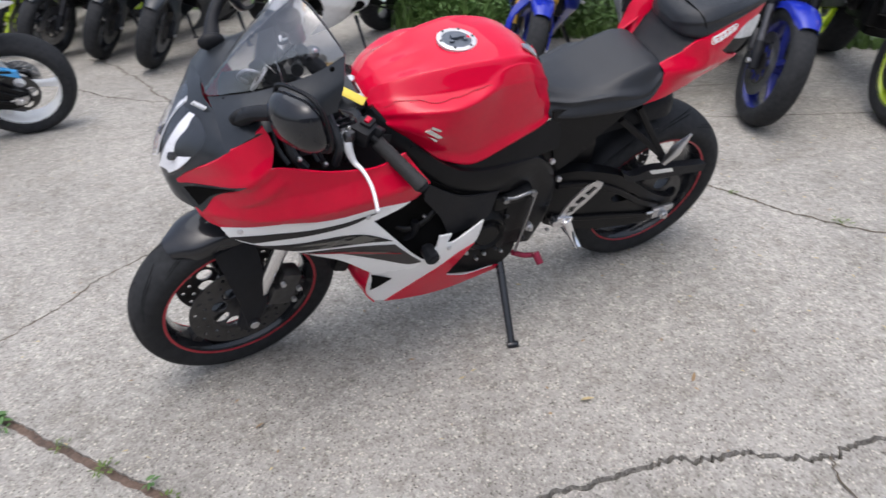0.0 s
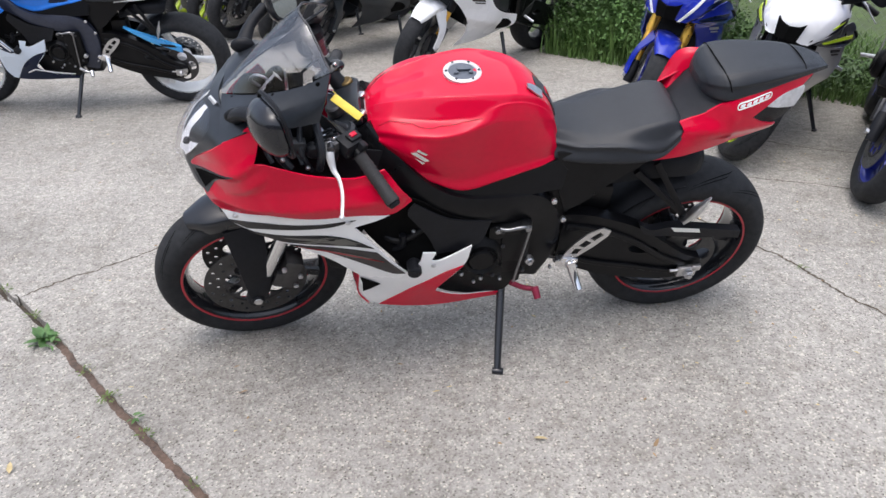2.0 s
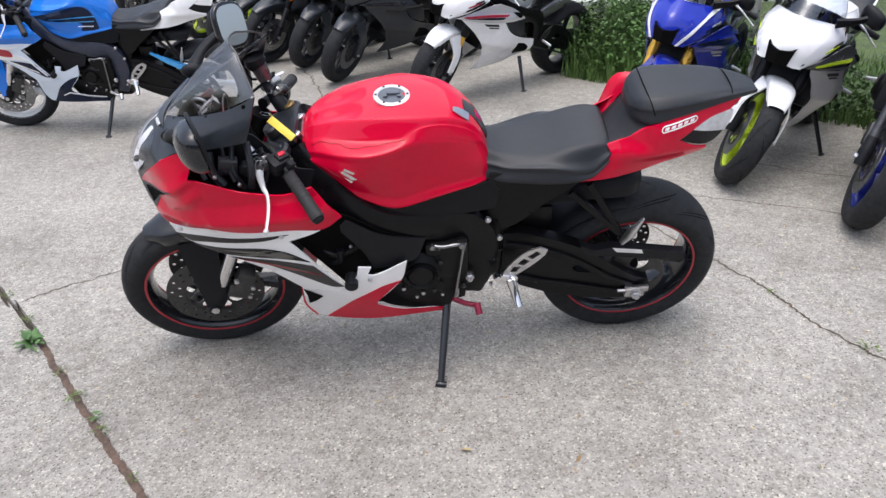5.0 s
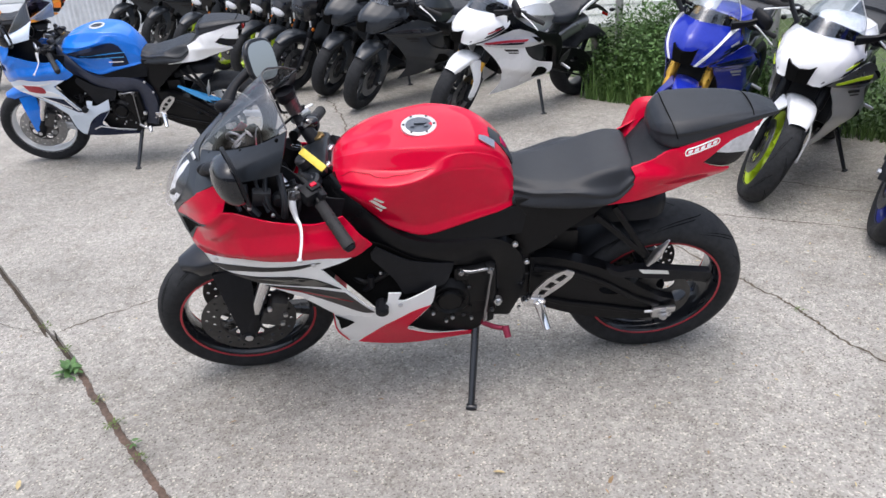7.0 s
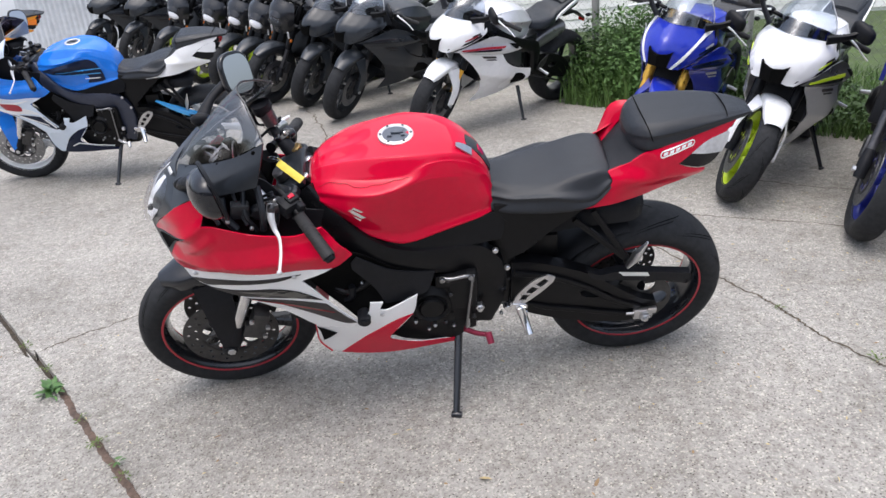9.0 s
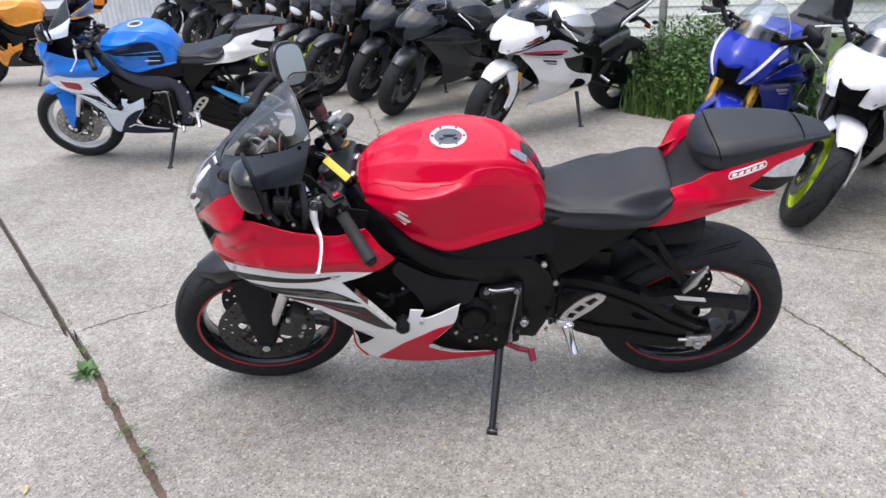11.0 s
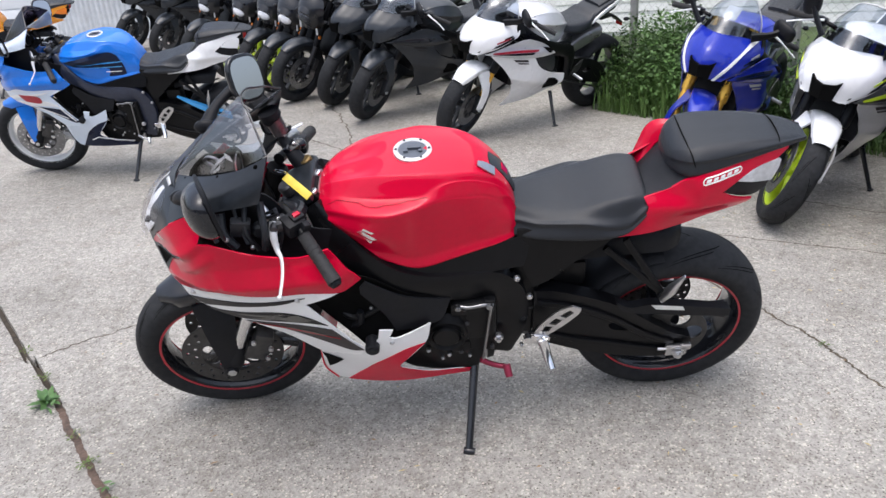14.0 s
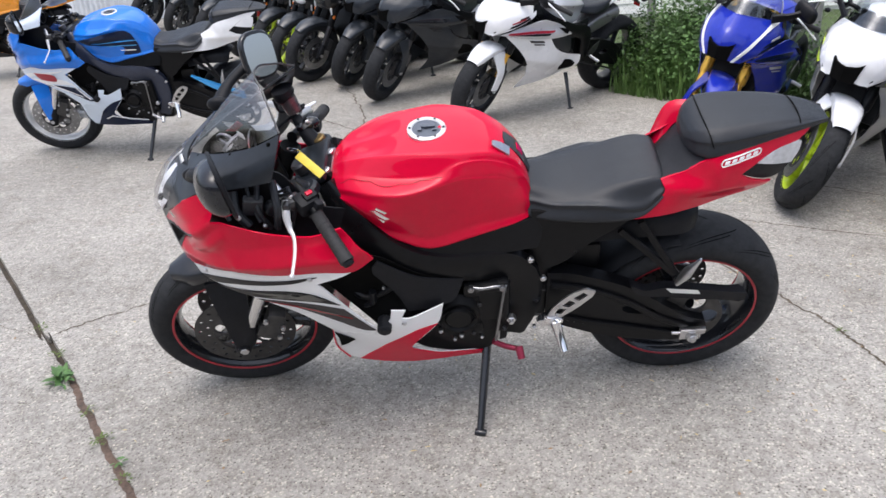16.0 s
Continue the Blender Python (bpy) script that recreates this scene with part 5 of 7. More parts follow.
    ks = H("kickstand", tube([top, top.lerp(foot, 0.15), top.lerp(foot, 0.55), foot], [0.017, 0.0135, 0.0125, 0.011], 12, 14), BLACK_GLOSS, "black kickstand, folded out")
    H("stand_foot", join(tube([foot + Vector((-0.015, 0.004, 0)), foot + Vector((0.018, -0.004, 0))], [0.011, 0.014, 0.011], 10, 6)), BLACK_GLOSS, "", ks)
    H("stand_bracket", block((0.085, -0.145, 0.325), (0.06, 0.04, 0.05), 0.01), ALU)
    # rearset
    guard = panel(outline([(0.245, 0.425), (0.262, 0.47), (0.31, 0.525), (0.355, 0.545)], [(0.355, 0.545), (0.378, 0.532), (0.372, 0.512)], [(0.372, 0.512), (0.335, 0.47), (0.29, 0.43)], [(0.29, 0.43), (0.245, 0.425)]), -0.192, 0.005, holes=[outline([(0.268, 0.445), (0.286, 0.442)], [(0.286, 0.442), (0.300, 0.462), (0.280, 0.468)]), outline([(0.288, 0.478), (0.308, 0.470)], [(0.308, 0.470), (0.326, 0.488), (0.308, 0.500)]), outline([(0.318, 0.508), (0.335, 0.496)], [(0.335, 0.496), (0.358, 0.518), (0.345, 0.530)])])
    rs = H("rearset", guard, ALU, "bare aluminium heel guard with cut-outs")
    H("peg_mount", join(block((0.262, -0.185, 0.412), (0.065, 0.03, 0.04), 0.010, (0, 10, 0)), disc((0.232, -0.195, 0.425), 0.012, 0.022, 12), tube([(0.262, -0.19, 0.42), (0.285, -0.20, 0.395)], 0.014, 10)), CHROME, "", rs)
    H("foot_peg", tube([(0.272, -0.196, 0.412), (0.284, -0.225, 0.376), (0.293, -0.255, 0.350)], [0.017, 0.0135, 0.0125, 0.0125], 12, 8), CHROME, "polished foot peg", rs)
    # swingarm, chain, guard
    arm_y = Swell((0.23, 0.43, -0.115), (0.45, 0.36, -0.132), (0.70, 0.28, -0.132), (0.5, 0.45, -0.136))
    arm = panel(outline([(0.235, 0.545), (0.32, 0.538), (0.474, 0.481), (0.595, 0.388), (0.66, 0.340), (0.715, 0.318)], [(0.715, 0.318), (0.724, 0.268), (0.69, 0.240)], [(0.69, 0.240), (0.60, 0.226), (0.435, 0.256), (0.314, 0.297), (0.235, 0.335)], [(0.235, 0.335), (0.235, 0.545)]), arm_y, 0.042, 0.05,
                holes=[outline([(0.458, 0.396), (0.48, 0.404), (0.53, 0.396), (0.560, 0.374)], [(0.560, 0.374), (0.52, 0.364), (0.47, 0.372), (0.458, 0.396)])])
    for rib, wide in (([(0.245, 0.500), (0.36, 0.478), (0.47, 0.425), (0.575, 0.345), (0.66, 0.300)], 0.020), ([(0.245, 0.372), (0.35, 0.336), (0.47, 0.312), (0.60, 0.275), (0.66, 0.268)], 0.018)):
        P("arm_rib", beam([(x, float(arm_y([x], [z])[0]) - 0.002, z) for x, z in rib], [(wide, 0.016)], 16), c["arm"])
    P("swingarm", arm, c["arm"], "black swingarm")
    P("swingarm", xf(arm, MIRROR), c["arm"])
    P("swingarm_bridge", block((0.30, 0, 0.43), (0.10, 0.22, 0.10), 0.02), c["arm"])
    guard_line = outline([(0.47, 0.495), (0.516, 0.470), (0.576, 0.478), (0.67, 0.464), (0.811, 0.438)], [(0.811, 0.438), (0.813, 0.408)], [(0.813, 0.408), (0.70, 0.420), (0.592, 0.436), (0.50, 0.452), (0.47, 0.495)])
    if not main:
        guard_line = outline([(0.38, 0.585), (0.52, 0.525), (0.70, 0.450)], [(0.70, 0.450), (0.705, 0.410)], [(0.705, 0.410), (0.52, 0.490), (0.38, 0.585)])
    P("chain_guard", panel(guard_line, -0.138, 0.028), c.get("guard", PLASTIC), "chain guard")
    P("guard_label", panel([(0.574, 0.4765), (0.668, 0.4620), (0.676, 0.446), (0.590, 0.458)], -0.1385, 0.002, lift=0.001), PAPER if main else PLASTIC, "white sticker" if main else "")
    spk = xf(panel(ring_pts(0, 0, 0.112, 45), -0.105, 0.006, holes=[ring_pts(0.068 * math.cos(a), 0.068 * math.sin(a), 0.031, 14) for a in np.arange(5) * 1.2566]), Matrix.Translation((RA[0], 0, RA[1])))
    P("rear_sprocket", spk, DISC_DARK, "steel rear sprocket")
    P("drive_chain", join(tube([(0.12, -0.102, 0.475), (RA[0], -0.102, RA[1] + 0.113)], 0.0085, 6), tube([(0.12, -0.102, 0.385), (RA[0], -0.102, RA[1] - 0.113)], 0.0085, 6)), DARK_METAL)
    P("axle_block", join(block((0.672, -0.150, 0.281), (0.066, 0.018, 0.042), 0.006), block((0.700, -0.152, 0.296), (0.03, 0.014, 0.022), 0.004)), ALU, "silver chain adjuster")
    P("axle_nut", join(disc((0.674, -0.162, 0.280), 0.017, 0.022, 6, 0.1), disc((0.674, -0.176, 0.280), 0.009, 0.01, 12)), ALU)
    P("adjuster_bolt", tube([(0.71, -0.15, 0.282), (0.615, -0.152, 0.288)], 0.005, 8), ALU)
    # under-tail fender, struts and pillion peg
    hug = [sym(r) for r in ([(0.36, -0.085, 0.625), (0.36, -0.06, 0.665), (0.36, 0, 0.675)], [(0.45, -0.100, 0.650), (0.45, -0.075, 0.695), (0.45, 0, 0.712)], [(0.52, -0.106, 0.657), (0.52, -0.082, 0.712), (0.52, 0, 0.732)], [(0.60, -0.100, 0.656), (0.605, -0.078, 0.708), (0.61, 0, 0.728)], [(0.638, -0.078, 0.657), (0.648, -0.055, 0.690), (0.652, 0, 0.706)])]
    P("rear_fender", sheet(hug, 22, 17, 0.005), PLASTIC, "black rear fender")
    P("hugger", sheet([sym([(RA[0] + 0.325 * math.cos(a) * 0.97, -0.085, RA[1] + 0.30 * math.sin(a)), (RA[0] + 0.325 * math.cos(a), -0.05, RA[1] + 0.322 * math.sin(a)), (RA[0] + 0.325 * math.cos(a), 0, RA[1] + 0.328 * math.sin(a))]) for a in np.radians((170, 150, 130, 112, 100))], 16, 13, 0.004), PLASTIC)
    P("peg_bracket", join(beam([(0.425, -0.108, 0.690), (0.51, -0.130, 0.615), (0.592, -0.150, 0.540)], [(0.018, 0.014)], 6), beam([(0.478, -0.110, 0.720), (0.535, -0.130, 0.630), (0.594, -0.150, 0.540)], [(0.018, 0.014)], 6), disc((0.592, -0.153, 0.538), 0.014, 0.022, 14)), FRAME_BLACK, "black pillion peg bracket")
    P("pillion_peg", tube([(0.588, -0.166, 0.528), (0.606, -0.180, 0.585), (0.628, -0.194, 0.650)], [0.010, 0.019, 0.004], 10, 9, 0.6), ALU, "bare metal pillion peg, folded up")
    P("shock_linkage", join(tube([(0.33, 0.0, 0.35), (0.30, 0.0, 0.62)], 0.03, 12), block((0.34, -0.04, 0.56), (0.10, 0.08, 0.10), 0.02)), ENGINE)
    # seats and tail
    P("rider_seat", seat_geo(), SEAT, "black vinyl rider seat")
    P("pillion_seat", join(pillion_geo()), SEAT, "black vinyl pillion seat")
    for seam in ([(0.842, -0.069, 0.970), (0.845, -0.0585, 0.9815), (0.848, -0.03, 0.9868), (0.849, 0, 0.9876)], [(0.640, -0.1065, 0.925), (0.626, -0.1045, 0.952), (0.618, -0.093, 0.9745), (0.613, -0.05, 0.9852), (0.612, 0, 0.9862)]):
        P("seat_seam", tube(sym(seam), 0.0018, 6, 36), DEEP)
    step = sheet([[(0.513, -0.090, 0.851), (0.514, -0.03, 0.843), (0.518, 0.03, 0.833), (0.526, 0.078, 0.819)], [(0.572, -0.101, 0.883), (0.555, -0.03, 0.874), (0.553, 0.03, 0.866), (0.564, 0.088, 0.859)], [(0.626, -0.107, 0.920), (0.590, -0.03, 0.919), (0.588, 0.03, 0.917), (0.606, 0.094, 0.908)]], 16, 22, 0.005)
    P("step_panel", step, STEP, "black textured step panel")
    far = sheet([[(0.530, 0.142, 0.795), (0.545, 0.142, 0.850), (0.562, 0.140, 0.908), (0.592, 0.134, 0.934), (0.660, 0.112, 0.942)], [(0.526, 0.112, 0.812), (0.548, 0.114, 0.860), (0.570, 0.115, 0.905), (0.598, 0.112, 0.926), (0.660, 0.100, 0.936)], [(0.526, 0.076, 0.817), (0.546, 0.082, 0.840), (0.565, 0.088, 0.860), (0.592, 0.092, 0.893), (0.660, 0.085, 0.925)]], 12, 22, 0.004)
    P("tail_shoulder", far, c["tail"])
    tail = outline([(0.37, 0.751), (0.464, 0.772), (0.494, 0.797), (0.524, 0.826), (0.513, 0.851)], [(0.513, 0.851), (0.574, 0.884), (0.622, 0.920), (0.717, 0.949), (0.815, 0.970), (0.881, 0.970)], [(0.881, 0.970), (0.876, 0.955), (0.848, 0.935)], [(0.848, 0.935), (0.79, 0.926), (0.744, 0.898)], [(0.744, 0.898), (0.706, 0.872)], [(0.706, 0.872), (0.745, 0.846), (0.800, 0.826)], [(0.800, 0.826), (0.802, 0.811)], [(0.802, 0.811), (0.762, 0.802), (0.677, 0.784), (0.58, 0.759), (0.468, 0.752), (0.37, 0.743)])
    for s in (1, -1):
        f = (lambda g: g) if s > 0 else (lambda g: xf(g, MIRROR))
        t = P("tail_cowl", f(panel(tail, TAIL_A, 0.006, 0.016)), c["tail"], "glossy painted tail cowl")
        P("tail_indicator", f(panel(outline([(0.745, 0.897), (0.79, 0.925), (0.849, 0.935)], [(0.849, 0.935), (0.862, 0.920), (0.844, 0.872)], [(0.844, 0.872), (0.79, 0.883), (0.745, 0.897)]), TAIL, 0.006, 0.03, lift=0.001)), c.get("indicator", LENS_GREY), "clear indicator lens", t)
        P("tail_inset", f(panel(outline([(0.707, 0.872), (0.743, 0.896)], [(0.743, 0.896), (0.79, 0.882), (0.843, 0.871)], [(0.843, 0.871), (0.828, 0.842), (0.800, 0.828), (0.75, 0.846), (0.707, 0.872)]), TAIL, 0.006, 0.03, lift=-0.004)), PLASTIC, "", t)
        if main and s > 0:
            ring = lambda grow: [(0.6985 + p[0], 0.9215 + 0.215 * p[0] + p[1]) for p in [((0.041 if math.cos(a) > 0 else -0.041) + grow * math.cos(a), grow * math.sin(a)) for a in np.linspace(-math.pi / 2, 1.5 * math.pi, 22, endpoint=False) + 0.07]]
            P("badge", panel(ring(0.0092), TAIL_A, 0.002, 0.02, holes=[ring(0.0068)], lift=0.003), WHITE, "white outlined badge", t)
            for k in range(5):
                x = 0.6985 + 0.0175 * (k - 2)
                z = 0.9215 + 0.215 * (x - 0.6985)
                P("badge_mark", panel([(x - 0.0065, z - 0.0046), (x + 0.0045, z - 0.0024), (x + 0.0065, z + 0.0046), (x - 0.0045, z + 0.0024)], TAIL_A, 0.002, 0.03, lift=0.0035), WHITE, "", t)
    P("tail_light", block((0.878, 0, 0.935), (0.02, 0.06, 0.04), 0.008), RED_LENS)
    P("tail_inner", loft([(0.46, [(0, 0.80), (0.08, 0.80), (0.09, 0.775), (0, 0.77)]), (0.60, [(0, 0.845), (0.07, 0.842), (0.085, 0.81), (0, 0.80)]), (0.70, [(0, 0.94), (0.07, 0.93), (0.08, 0.85), (0, 0.84)]), (0.88, [(0, 0.97), (0.03, 0.968), (0.04, 0.93), (0, 0.92)])], 18, 14), PLASTIC)
    # cockpit: yokes, bars, levers, mirrors
    P("top_yoke", join(block((-0.388, 0, 0.884), (0.095, 0.17, 0.022), 0.018, (0, -24, 0)), xf(disc((0, 0, 0), 0.034, 0.03, 20, 0.2), pose(-0.392, -0.098, 0.880, 66, 0, 90)), xf(disc((0, 0, 0), 0.034, 0.03, 20, 0.2), pose(-0.372, 0.092, 0.880, 66, 0, 90))), BLACK_SATIN, "dark grey top yoke")
    P("fork_cap", xf(disc((0, 0, 0), 0.018, 0.042, 18, 0.2), pose(-0.372, 0.092, 0.888, 66, 0, 90)), BRASS, "dull brass fork cap")
    P("fork_cap", xf(disc((0, 0, 0), 0.018, 0.036, 18, 0.2), pose(-0.392, -0.098, 0.880, 66, 0, 90)), DARK_METAL)
    P("ignition_lock", join(xf(disc((0, 0, 0), 0.024, 0.03, 20, 0.2), pose(-0.412, -0.030, 0.906, 66, 0, 90)), xf(lathe([(0.016, -0.018), (0.021, -0.018), (0.021, -0.012), (0.016, -0.012)], 24), pose(-0.412, -0.030, 0.906, 66, 0, 90))), DARK_METAL)
    P("clamp", tube([(-0.440, 0.140, 0.948), (-0.418, 0.116, 0.918), (-0.388, 0.094, 0.882)], [0.013, 0.016, 0.021, 0.024], 14, 10), PLASTIC)
    P("bar_clamp", join(block((-0.412, 0.118, 0.925), (0.042, 0.030, 0.030), 0.010, (20, -20, 30)), disc((-0.425, 0.108, 0.932), 0.009, 0.026, 12), ball((-0.40, 0.150, 0.915), (0.022, 0.018, 0.016), n=10)), BLACK_GLOSS)
    P("clamp_bolt", xf(disc((0, 0, 0), 0.006, 0.010, 12, 0.3), pose(-0.405, 0.112, 0.944, 66, 0, 60)), CHROME)
    P("clamp_bolt", xf(disc((0, 0, 0), 0.005, 0.010, 12, 0.3), pose(-0.432, 0.135, 0.958, 66, 0, 60)), CHROME)
    P("clamp", tube([(-0.425, -0.100, 0.905), (-0.398, -0.100, 0.880), (-0.390, -0.100, 0.850)], [0.018, 0.026, 0.026], 14, 8), PLASTIC)
    H("head_cover", block((-0.335, 0, 0.865), (0.07, 0.14, 0.05), 0.015, (0, -40, 0)), FRAME_BLACK)
    if main:
        H("collar_bolt", xf(disc((0, 0, 0), 0.012, 0.012, 16, 0.3), pose(-0.328, -0.052, 0.900, 66, 0, 90)), ALU)
        H("collar_bolt", xf(disc((0, 0, 0), 0.012, 0.012, 16, 0.3), pose(-0.324, 0.026, 0.900, 66, 0, 90)), ALU)
        H("collar_plate", block((-0.325, 0, 0.882), (0.035, 0.11, 0.02), 0.008, (0, -30, 0)), ALU)
    g0, g1 = Vector((-0.366, -0.186, 0.892)), Vector((-0.284, -0.297, 0.811))
    for s in (1, -1):
        if main and s < 0:
            continue
        f = (lambda g: g) if s > 0 else (lambda g: xf(g, right))
        P("clip_on", f(tube([(-0.425, -0.105, 0.905), (-0.398, -0.140, 0.910), g0, g1], [0.016, 0.012, 0.011, 0.011], 12, 14)), FRAME_BLACK)
        P("switch_gear", f(join(block((-0.384, -0.172, 0.902), (0.055, 0.050, 0.046), 0.012, (10, 0, 40)), block((-0.372, -0.170, 0.922), (0.034, 0.028, 0.020), 0.006, (10, 0, 40)), block((-0.352, -0.185, 0.905), (0.022, 0.024, 0.022), 0.006, (10, 20, 40)))), PLASTIC)
        grip = P("grip", f(tube([g0.lerp(g1, 0.08), g0.lerp(g1, 0.16), g0.lerp(g1, 0.92), g0.lerp(g1, 0.95)], [0.0205, 0.0165, 0.0165, 0.019, 0.017], 16, 16)), GRIP, "black rubber grip")
        for k in range(7):
            P("grip_ring", f(tube([g0.lerp(g1, 0.26 + 0.09 * k), g0.lerp(g1, 0.30 + 0.09 * k)], 0.0178, 14)), GRIP, "", grip)
        P("bar_end", f(tube([g0.lerp(g1, 0.95), g0.lerp(g1, 1.05)], [0.012, 0.0165, 0.013], 14, 5)), PLASTIC)
        P("lever_perch", f(join(block((-0.418, -0.170, 0.906), (0.045, 0.040, 0.030), 0.01, (0, 0, 30)), disc((-0.428, -0.186, 0.912), 0.010, 0.030, 12))), DARK_METAL)
        P("perch_bolt", f(xf(disc((0, 0, 0), 0.0065, 0.010, 12, 0.3), pose(-0.419, -0.172, 0.924, 70, 0, 0))), ALU, "bright perch bolt")
        P("cable_adjuster", f(tube([(-0.440, -0.165, 0.915), (-0.452, -0.150, 0.930), (-0.462, -0.135, 0.948)], [0.009, 0.011, 0.004], 10, 8)), ALU, "bright cable adjuster")
        lever_path = [(-0.428, -0.176, 0.916), (-0.432, -0.200, 0.898), (-0.425, -0.225, 0.868), (-0.413, -0.250, 0.858), (-0.408, -0.295, 0.846), (-0.413, -0.346, 0.822)]
        P("clutch_lever" if s > 0 else "brake_lever", f(join(tube(lever_path, [0.0140, 0.0115, 0.0070, 0.0050, 0.0045, 0.0045], 10, 26, 0.6), ball((-0.413, -0.346, 0.822), (0.0075, 0.0075, 0.0075), n=8))), c.get("lever", CAP_SILVER), "bare silver lever")
    if main:
        P("kill_switch", block((-0.372, -0.172, 0.933), (0.018, 0.012, 0.007), 0.002, (10, 0, 40)), RED)
        H("brake_reservoir", tube([(-0.432, 0.13, 1.010), (-0.437, 0.13, 1.018), (-0.441, 0.13, 1.036)], [0.026, 0.031, 0.029], 20, 5), PLASTIC, "black brake reservoir")
        H("reservoir_cup", tube([(-0.420, 0.13, 0.965), (-0.433, 0.13, 1.012)], [0.021, 0.024], 18), TAN, "translucent reservoir cup")
        for k in range(6):
            P("cowl_mark", xf(block((0, 0, 0), (0.0065, 0.003, 0.011), 0.001), pose(-0.722 + 0.0035 * k, -0.006 - 0.0085 * k, 0.9445 + 0.0022 * k, 45, 0, 60)), WHITE, "white mark")
        a, b = Vector((-0.417, -0.022, 0.940)), Vector((-0.346, -0.088, 0.915))
        d = (b - a).normalized()
        n = Vector((0.05, -0.62, 0.78))
        w = n.cross(d).normalized()
        n = d.cross(w)
        P("key_tag", xf(block((0, 0, 0), (0.094, 0.022, 0.003), 0.0014), Matrix.Translation((a + b) / 2) @ Matrix((d, w, n)).transposed().to_4x4()), YELLOW_TAG, "yellow key tag")
        P("key_ring", xf(lathe([(0.016, -0.0012), (0.0175, 0), (0.016, 0.0012), (0.0145, 0)], 24), pose(-0.424, -0.018, 0.950, 40, 20, 0)), CHROME)
        for k, (a, b, d) in enumerate((((-0.40, -0.19, 0.96), (-0.47, -0.12, 0.88), (-0.45, -0.05, 0.80)), ((-0.39, -0.20, 0.955), (-0.45, -0.16, 0.90), (-0.40, -0.10, 0.80)), ((-0.40, 0.17, 0.95), (-0.49, 0.10, 0.90), (-0.46, 0.05, 0.80)), ((-0.47, 0.135, 1.0), (-0.46, 0.15, 0.95), (-0.40, 0.18, 0.95)))):
            H("control_cable", tube([a, b, d], 0.0042, 6, 14), PLASTIC)
        H("coolant_hose", tube([(-0.40, -0.13, 0.90), (-0.44, -0.15, 0.84), (-0.41, -0.14, 0.76)], 0.014, 10, 12), PLASTIC)
        H("brake_master", join(tube([(-0.432, 0.165, 0.915), (-0.415, 0.265, 0.868)], [0.017, 0.014, 0.016], 14, 6), block((-0.43, 0.185, 0.925), (0.03, 0.05, 0.022), 0.006, (-25, 0, 0))), ALU, "silver brake master cylinder")
        H("right_switch", block((-0.400, 0.215, 0.862), (0.055, 0.055, 0.05), 0.012, (-20, 0, 0)), PLASTIC)
        a, b = Vector((-0.404, 0.20, 0.862)), Vector((-0.380, 0.32, 0.832))
        H("clip_on", tube([(-0.435, 0.10, 0.90), (-0.42, 0.15, 0.885), a, b], [0.016, 0.012, 0.011, 0.011], 12, 12), FRAME_BLACK)
        H("grip", tube([a.lerp(b, 0.2), a.lerp(b, 0.28), b], [0.0195, 0.0165, 0.0175], 16, 12), GRIP, "black rubber grip")
        H("bar_end", tube([b, b + (b - a) * 0.12], [0.012, 0.017, 0.014], 14, 5), PLASTIC)
        H("brake_lever", tube([(-0.425, 0.235, 0.875), (-0.428, 0.29, 0.862), (-0.41, 0.36, 0.835)], [0.010, 0.0075, 0.006], 10, 14, 0.7), WHITE_RIM, "bare silver lever")
    for s in (1, -1):
        cm = Vector((-0.553, -0.262, 1.040) if s > 0 else (-0.537, 0.28, 1.055))
        turn = facing(cm, (0.90, 0.42, 0.10), -12) if s > 0 else facing(cm, (0.88, -0.43, 0.38), -18)
        shell, pane = mirror_geo(cm, turn, 1.06 if s > 0 else 0.88, 1.5 if s > 0 else 1.2, 1.25 if s > 0 else 1.70)
        mr = P("mirror", shell, BLACK_GLOSS, "black mirror")
        P("mirror_glass", pane, MIRROR_GLASS, "mirror glass", mr)
        if s > 0:
            P("mirror_rim", xf(tube([(0.012, 0.076 * math.cos(a) / (abs(math.cos(a)) ** 3.2 + abs(math.sin(a)) ** 3.2) ** 0.3125, 0.070 * math.sin(a) / (abs(math.cos(a)) ** 3.2 + abs(math.sin(a)) ** 3.2) ** 0.3125) for a in np.linspace(0, 2 * math.pi, 33)], 0.005, 6), turn), PLASTIC, "", mr)
        foot = Vector((-0.640, -0.150 * s, 0.990))
        tip = cm + (Vector((-0.035, 0.045, -0.002)) if s > 0 else Vector((-0.045, 0.005, -0.035)))
        P("mirror_stalk", tube([foot, foot.lerp(tip, 0.5) + Vector((-0.008, 0, 0.006)), tip], [0.026, 0.021, 0.022] if s > 0 else [0.022, 0.015, 0.018], 12, 12, 0.75), PLASTIC, "", mr)
        P("stalk_boot", ball(foot, (0.032, 0.016, 0.022), n=10), PLASTIC, "", mr)
    return bike


# ---- sport bike of the second kind, and unfaired bikes ----
FB, RB = (-0.690, 0.297), (0.685, 0.308)
